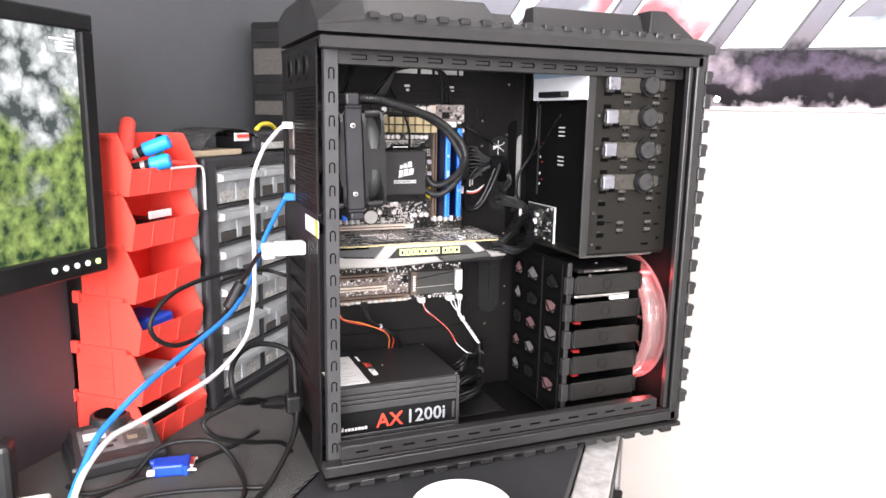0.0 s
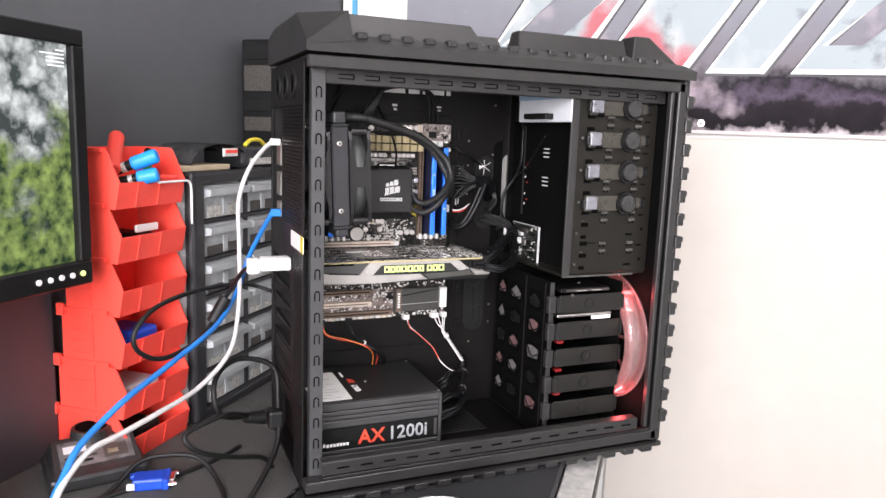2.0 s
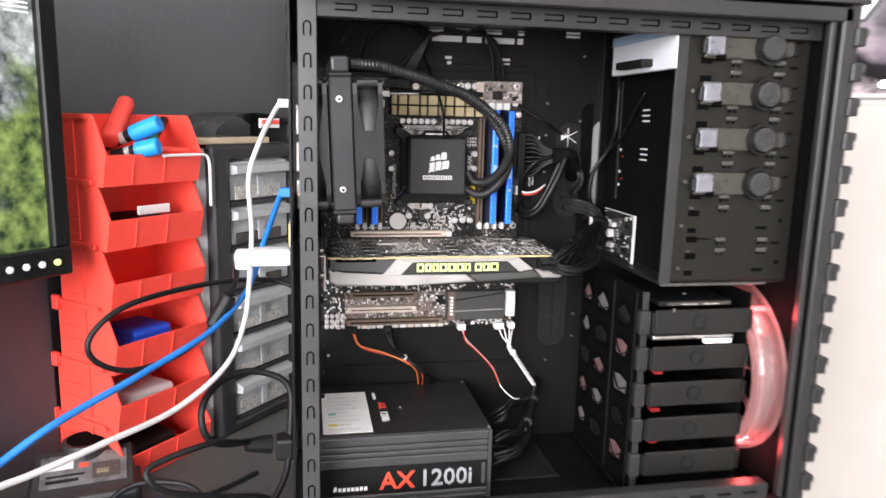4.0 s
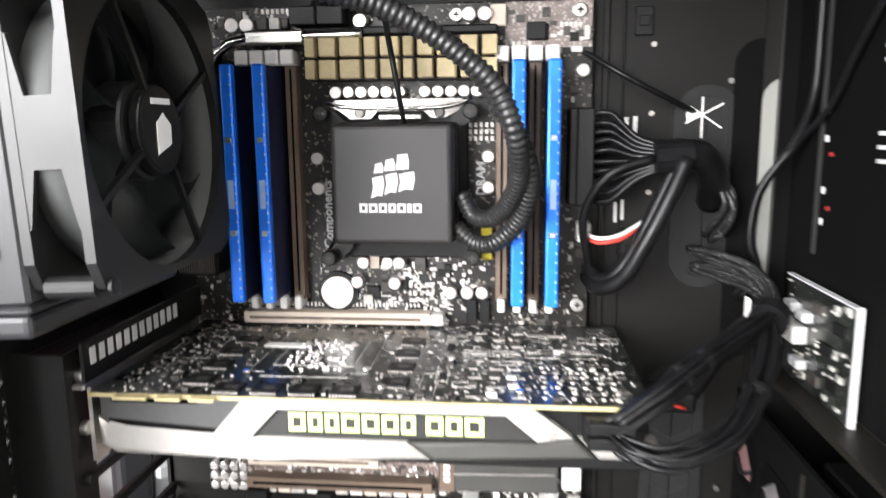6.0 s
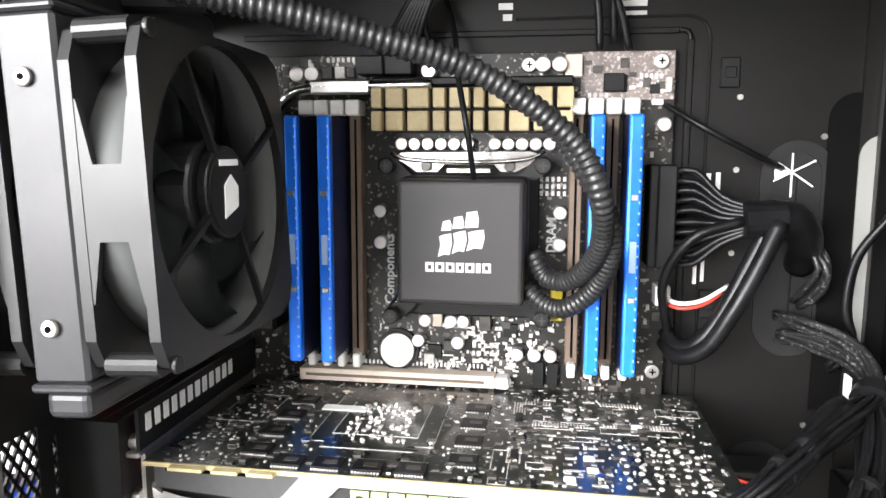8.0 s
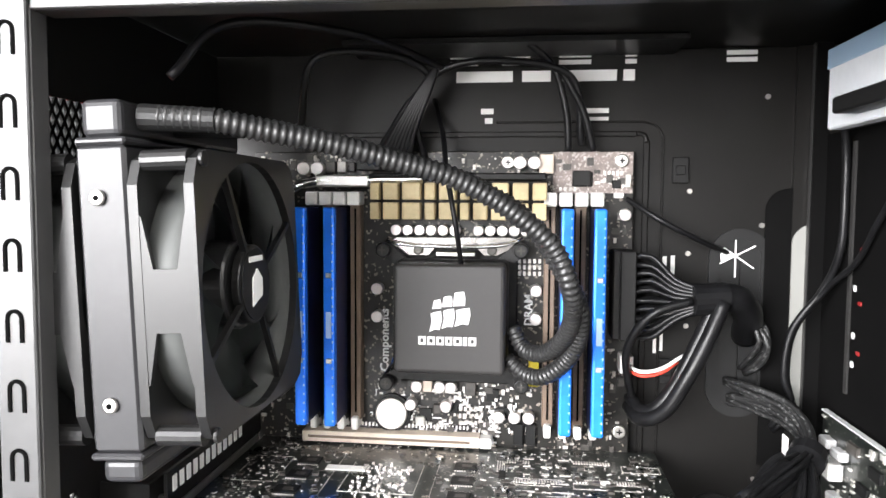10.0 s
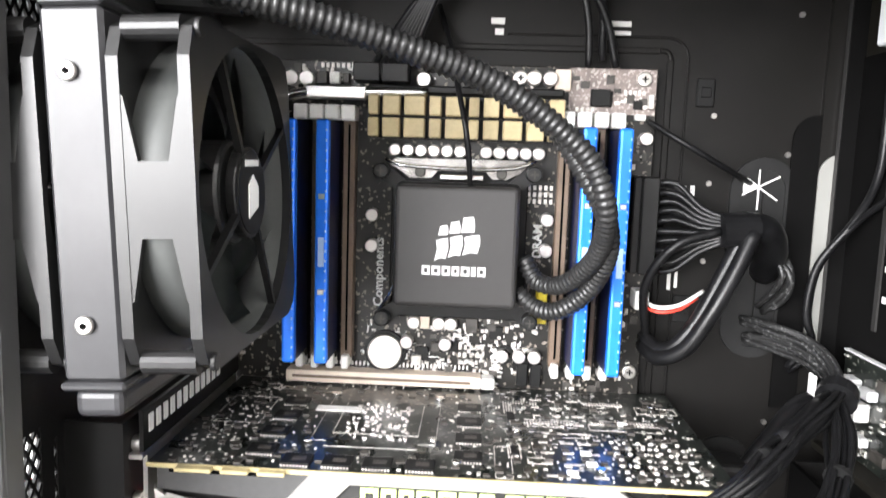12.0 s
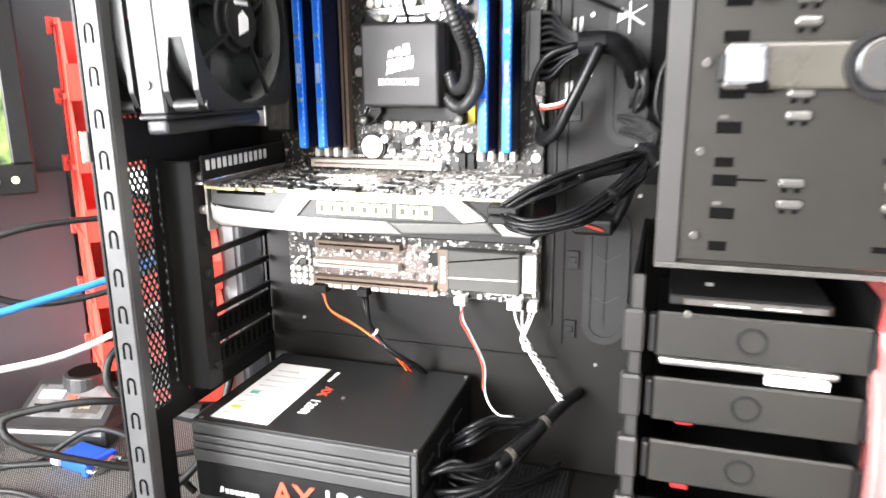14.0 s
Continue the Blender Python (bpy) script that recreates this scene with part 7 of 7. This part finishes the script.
part("frame_top", B((CM0, CM1, CN, CN + 0.018, CZ1 - 0.018, CZ1), b=0.006, seg=2, m=RF), CABF, cab)
part("frame_base", B((CM0, CM1, CN, CN + 0.018, CZ0, CZ0 + 0.018), b=0.006, m=RF), CABF, cab)
part("divider", B((0.244, 0.252, CN + 0.004, CN + 0.018, CZ0 + 0.018, CZ1 - 0.018), m=RF), CABF, cab)
for r in range(6):
    z1 = CZ1 - 0.018 - 0.0565 * r
    z0 = z1 - 0.0565
    part("shelf", B((CM0 + 0.03, CM1 - 0.03, CN + 0.003, CN + 0.017, z0 - 0.002, z0 + 0.004), b=0.001, m=RF), CABF, cab)
    for m0, m1 in ((CM0 + 0.031, 0.243), (0.253, CM1 - 0.031)):
        dr = part("drawer", B((m0, m1, CN + 0.006, CN + 0.016, z0 + 0.005, z1 - 0.003), b=0.0015, m=RF), DRAWER, cab, "cloudy clear plastic drawer")
        part("drawer_lip", poly([RF @ Vector((m0, n, z)) for n, z in ((CN + 0.006, z1 - 0.006), (CN - 0.008, z1 - 0.008), (CN - 0.0075, z1 - 0.017), (CN + 0.006, z1 - 0.02))], E1 * (m1 - m0) * 1.1), mat("frosted_lip", (0.45, 0.47, 0.475), 0.35, var=(20, 0.15)) if r == 0 and m0 < 0.2 else bpy.data.materials["frosted_lip"], dr)
        part("drawer_bracket", B(((m0 + m1) / 2 - 0.006, (m0 + m1) / 2 + 0.006, CN + 0.003, CN + 0.006, z0 + 0.008, z1 - 0.022), b=0.001, m=RF), DRAWER, dr)
        part("drawer_content", B((m0 + 0.008, m1 - 0.014, CN + 0.0045, CN + 0.006, z0 + 0.006, z0 + 0.014 + 0.012 * rng.random()), b=0.001, m=RF), SMDG if rng.random() < 0.6 else SMDD, dr)
# things lying on the cabinet
cz = CZ1
bx = far_thing("card_box", 0.17, 0.29, cz, "tan cardboard tray on the cabinet", "box")
part("tray", B((0.09, 0.22, 0.25, 0.34, cz, cz + 0.008), b=0.001, m=RF), CARDM, bx)
pk = far_thing("parts_packet", 0.2, 0.28, cz + 0.008, "curved clear plastic packet with a red and white label", "packet")
bm = bmesh.new()
rows = []
for i in range(9):
    a = math.pi * i / 8
    rows.append([bm.verts.new(RF @ Vector((0.2 - 0.075 * math.cos(a), n, cz + 0.009 + 0.03 * math.sin(a)))) for n in (0.25, 0.33)])
for p, q in zip(rows, rows[1:]):
    bm.faces.new((p[0], p[1], q[1], q[0]))
bmesh.ops.solidify(bm, geom=list(bm.faces), thickness=0.002)
part("shell", bm, mat("smoky_plastic", (0.13, 0.13, 0.13), 0.15, var=(30, 0.7)), pk, smooth=True)
part("label", B((0.2, 0.235, 0.246, 0.2495, cz + 0.02, cz + 0.032), m=RF @ pose(0.0, 0, 0)), WHITE, pk)
part("label_stripe", B((0.203, 0.233, 0.2445, 0.2462, cz + 0.025, cz + 0.03), m=RF), BINRED, pk)
bb = far_thing("black_parts_box", 0.3, 0.28, cz, "low black plastic box with a yellow strap", "box")
part("box", B((0.262, 0.36, 0.25, 0.33, cz, cz + 0.034), b=0.009, seg=3, m=RF), CABF, bb)
part("strap", T([RF @ Vector(p) for p in ((0.28, 0.262, cz + 0.036), (0.3, 0.264, cz + 0.044), (0.33, 0.266, cz + 0.044), (0.355, 0.27, cz + 0.034))], 0.004, 8), YEL, bb, smooth=True)
part("box_front", B((0.275, 0.345, 0.247, 0.2505, cz + 0.005, cz + 0.016), b=0.001, m=RF), SMDG, bb)

# ---- second computer behind, charger, plugs ----
pc = far_thing("tower_computer", 0.5, 0.3, LOW, "narrow black tower computer standing by the wall", "computer")
part("body", B((0.402, 0.6, 0.25, 0.345, LOW, 1.365), b=0.003, m=RF), BLACKP, pc)
part("paper", B((0.43, 0.55, 0.26, 0.34, 1.3655, 1.368), m=RF), LABELW, pc, "white sheet on top")
for z0, z1, mm in ((1.33, 1.355, CHIP), (1.275, 1.32, SMDD), (1.24, 1.262, CHIP), (1.205, 1.23, SMDD), (1.15, 1.19, CHIP)):
    part("bay_cover", B((0.3995, 0.402, 0.256, 0.339, z0, z1), b=0.0008, m=RF), mm, pc)
part("side_badge", B((0.4, 0.403, 0.244, 0.2505, 1.33, 1.345), m=RF), GREYP, pc)

CZc = DESK + 0.006
ch = thing("battery_charger", (-0.245, 0.215, CZc), "black battery charger with a printed label plate", "charger", turn=12)
CT = pose(-0.245, 0.215, 0, 0, 0, 12)
part("base", B((-0.062, 0.06, -0.045, 0.055, CZc, CZc + 0.022), b=0.006, seg=2, m=CT), CHARG, ch)
bm = bmesh.new()
lo = [bm.verts.new(CT @ Vector(p)) for p in ((-0.058, -0.042, CZc + 0.02), (0.056, -0.042, CZc + 0.02), (0.056, 0.052, CZc + 0.02), (-0.058, 0.052, CZc + 0.02))]
hi = [bm.verts.new(CT @ Vector(p)) for p in ((-0.054, -0.032, CZc + 0.024), (0.052, -0.032, CZc + 0.024), (0.05, 0.02, CZc + 0.05), (-0.052, 0.02, CZc + 0.05))]
for k in range(4):
    bm.faces.new((lo[k], lo[(k + 1) % 4], hi[(k + 1) % 4], hi[k]))
bm.faces.new(hi)
bm.faces.new(lo)
deck = part("deck", bm, CHARG, ch)
SL = CT @ pose(0, -0.032, CZc + 0.0242, 26.57, 0, 0)
part("label_plate", B((-0.046, 0.045, 0.006, 0.05, 0, 0.0008), m=SL), mat("silver_grey_plate", (0.13, 0.13, 0.13), 0.3, 0.2, var=(60, 0.5)), deck, "grey printed label plate")
for x0, x1, y0, y1, mm in ((-0.04, -0.006, 0.012, 0.016, CHIP), (-0.04, 0.0, 0.02, 0.0225, CHIP), (0.008, 0.038, 0.012, 0.034, SMDD), (0.013, 0.026, 0.018, 0.025, CARDM), (-0.04, -0.012, 0.03, 0.042, GREYP), (-0.006, 0.004, 0.03, 0.036, REDPRINT)):
    part("plate_mark", B((x0, x1, y0, y1, 0.0008, 0.0013), m=SL), mm, deck)
part("socket_rim", C(CT @ Vector((0.0, 0.03, CZc + 0.03)), CT @ Vector((0.0, 0.03, CZc + 0.058)), 0.03, 28, r1=0.026, b=0.002), CHARG, ch)
part("socket_well", C(CT @ Vector((0.0, 0.03, CZc + 0.058)), CT @ Vector((0.0, 0.03, CZc + 0.0586)), 0.021, 24), DARK, ch)
vg = thing("video_plug", (-0.168, 0.152, CZc), "blue video connector plug lying on the mat", "plug", turn=-10)
VT = pose(-0.168, 0.152, 0, 0, 0, -8)
part("shell", B((-0.03, 0.01, -0.015, 0.015, CZc, CZc + 0.016), b=0.003, seg=2, m=VT), VGAB, vg)
part("grip", B((0.008, 0.016, -0.019, 0.019, CZc + 0.001, CZc + 0.015), b=0.0015, m=VT), VGAB, vg)
part("metal_shield", B((0.016, 0.023, -0.0115, 0.0115, CZc + 0.003, CZc + 0.0125), b=0.001, m=VT), CHROME, vg)
for y in (-0.0155, 0.0155):
    part("thumb_screw", C(VT @ Vector((0.012, y, CZc + 0.008)), VT @ Vector((0.026, y, CZc + 0.008)), 0.0028, 12, b=0.0005), CHROME, vg)
    part("screw_knob", C(VT @ Vector((-0.036, y, CZc + 0.008)), VT @ Vector((-0.026, y, CZc + 0.008)), 0.0045, 12, b=0.0008), VGAB if y > 0 else WHITE, vg)
hd = thing("white_connector", (-0.03, 0.098, 1.024), "white video adapter plugged into the rear", "plug")
part("body", B((-0.04, -0.001, 0.088, 0.11, 1.03, 1.047), b=0.003, seg=2, m=pose(0, 0, 0)), WHITE, hd)
part("neck", B((-0.056, -0.04, 0.091, 0.107, 1.026, 1.046), b=0.003, seg=2), WHITE, hd)
pp = thing("power_plug", (-0.03, 0.15, 0.79), "black mains plug in the power supply", "plug")
part("plug", B((-0.022, -0.001, 0.138, 0.164, 0.794, 0.82), b=0.004, seg=2), RUBBER, pp)
part("strain_relief", C((-0.055, 0.14, 0.815), (-0.028, 0.15, 0.81), 0.006, 12, r1=0.01), RUBBER, pp)
tub = thing("round_tub", (0.118, -0.152, TOP), "white round plastic tub in front of the case", "tub")
part("tub_wall", C((0.118, -0.152, TOP), (0.118, -0.152, TOP + 0.04), 0.05, 40, r1=0.054, b=0.002), TUB, tub)
part("lid", C((0.118, -0.152, TOP + 0.04), (0.118, -0.152, TOP + 0.047), 0.0565, 40, b=0.0025), TUB, tub)
dk = thing("dark_device", (-0.37, 0.13, CZc), "dark handheld device on end by the charger", "device")
part("body", B((-0.392, -0.352, 0.11, 0.15, CZc, CZc + 0.085), b=0.008, seg=2), CHARG, dk)
wd = thing("white_adapter", (-0.335, 0.075, CZc), "white power adapter with a blue edge", "adapter")
part("body", B((-0.36, -0.31, 0.055, 0.09, CZc, CZc + 0.03), b=0.004, seg=2, m=pose(0, 0, 0)), WHITE, wd)
part("edge", B((-0.358, -0.312, 0.053, 0.0555, CZc + 0.006, CZc + 0.016), b=0.001), WIREB, wd)

# ---- cables outside ----
def loose(name, pts, r, material, label, seg=10):
    ob = thing(name, pts[0], label, "cable")
    part("jacket", T(pts, r, seg, step=0.006), material, ob, smooth=True)
    return ob


nw = loose("network_cable", [(-0.012, 0.172, 1.192), (-0.020, 0.194, 1.181), (-0.036, 0.222, 1.152), (-0.050, 0.220, 1.109), (-0.049, 0.230, 1.048), (-0.051, 0.211, 0.995), (-0.057, 0.191, 0.943), (-0.074, 0.149, 0.907), (-0.117, 0.093, 0.883), (-0.166, 0.019, 0.884), (-0.207, -0.038, 0.886), (-0.230, -0.072, 0.889), (-0.246, -0.106, 0.883), (-0.258, -0.140, 0.870), (-0.270, -0.178, 0.832), (-0.280, -0.216, 0.775)], 0.0031, WIREW, "white network cable from the rear of the case")
part("end_plug", B((-0.014, -0.001, 0.167, 0.178, 1.188, 1.197), b=0.001), WHITE, nw)
nb_ = loose("network_cable", [(-0.012, 0.166, 1.097), (-0.021, 0.192, 1.071), (-0.037, 0.221, 1.026), (-0.054, 0.219, 0.977), (-0.088, 0.158, 0.946), (-0.144, 0.072, 0.929), (-0.195, -0.009, 0.918), (-0.223, -0.048, 0.905), (-0.242, -0.086, 0.896), (-0.252, -0.113, 0.882), (-0.262, -0.145, 0.865), (-0.275, -0.187, 0.823), (-0.284, -0.225, 0.775)], 0.0034, WIREB, "blue network cable from the rear of the case")
part("end_plug", B((-0.014, -0.001, 0.161, 0.172, 1.092, 1.102), b=0.001), WIREB, nb_)
vc = loose("video_cable", [(0.005, 0.271, 0.963), (-0.035, 0.270, 0.976), (-0.099, 0.193, 0.989), (-0.160, 0.105, 0.990), (-0.188, 0.071, 0.969), (-0.187, 0.073, 0.944), (-0.162, 0.102, 0.922), (-0.126, 0.146, 0.921), (-0.097, 0.180, 0.936),
                      (-0.080, 0.195, 0.962), (-0.065, 0.18, 0.992), (-0.058, 0.13, 1.022), (-0.054, 0.1, 1.034)], 0.003, RUBBER, "black video cable in a loop with a ferrite lump")
part("ferrite_lump", C((-0.092, 0.184, 0.942), (-0.072, 0.19, 0.976), 0.0085, 18, b=0.002), RUBBER, vc)
loose("mains_cable", [(-0.05, 0.142, 0.818), (-0.083, 0.088, 0.845), (-0.127, 0.051, 0.846), (-0.138, 0.038, 0.84), (-0.122, 0.041, 0.82), (-0.078, 0.079, 0.79), (-0.036, 0.112, 0.768), (-0.02, 0.121, 0.748)], 0.0032, RUBBER, "black mains cable curling on the mat")
loose("mains_cable", [(-0.03, 0.19, 0.8), (-0.085, 0.12, 0.83), (-0.097, 0.118, 0.868), (-0.082, 0.151, 0.887), (-0.049, 0.175, 0.890), (-0.009, 0.176, 0.872), (-0.006, 0.16, 0.827), (-0.012, 0.128, 0.782), (-0.04, 0.084, 0.752), (-0.075, 0.042, 0.7335), (-0.13, -0.02, 0.7335)], 0.0038, RUBBER, "thick black cable arching beside the case")
loose("floor_cable", [(-0.29, 0.09, 0.7335), (-0.231, 0.139, 0.7335), (-0.193, 0.171, 0.756), (-0.157, 0.173, 0.762), (-0.114, 0.160, 0.757), (-0.091, 0.122, 0.7335), (-0.092, 0.054, 0.7335), (-0.12, 0.0, 0.7335)], 0.0032, RUBBER, "black cable lying in a bow on the mat")
loose("floor_cable", [(-0.3, 0.15, 0.7335), (-0.270, 0.120, 0.7335), (-0.201, 0.145, 0.7335), (-0.143, 0.166, 0.7335), (-0.087, 0.200, 0.7335), (-0.050, 0.235, 0.7335)], 0.0032, RUBBER, "black cable lying on the mat")
loose("floor_cable", [(-0.4, 0.06, 0.7335), (-0.33, 0.05, 0.75), (-0.26, 0.075, 0.7335), (-0.2, 0.09, 0.7335), (-0.13, 0.08, 0.7335), (-0.06, 0.06, 0.7335)], 0.0028, RUBBER, "thin black cable lying on the mat")
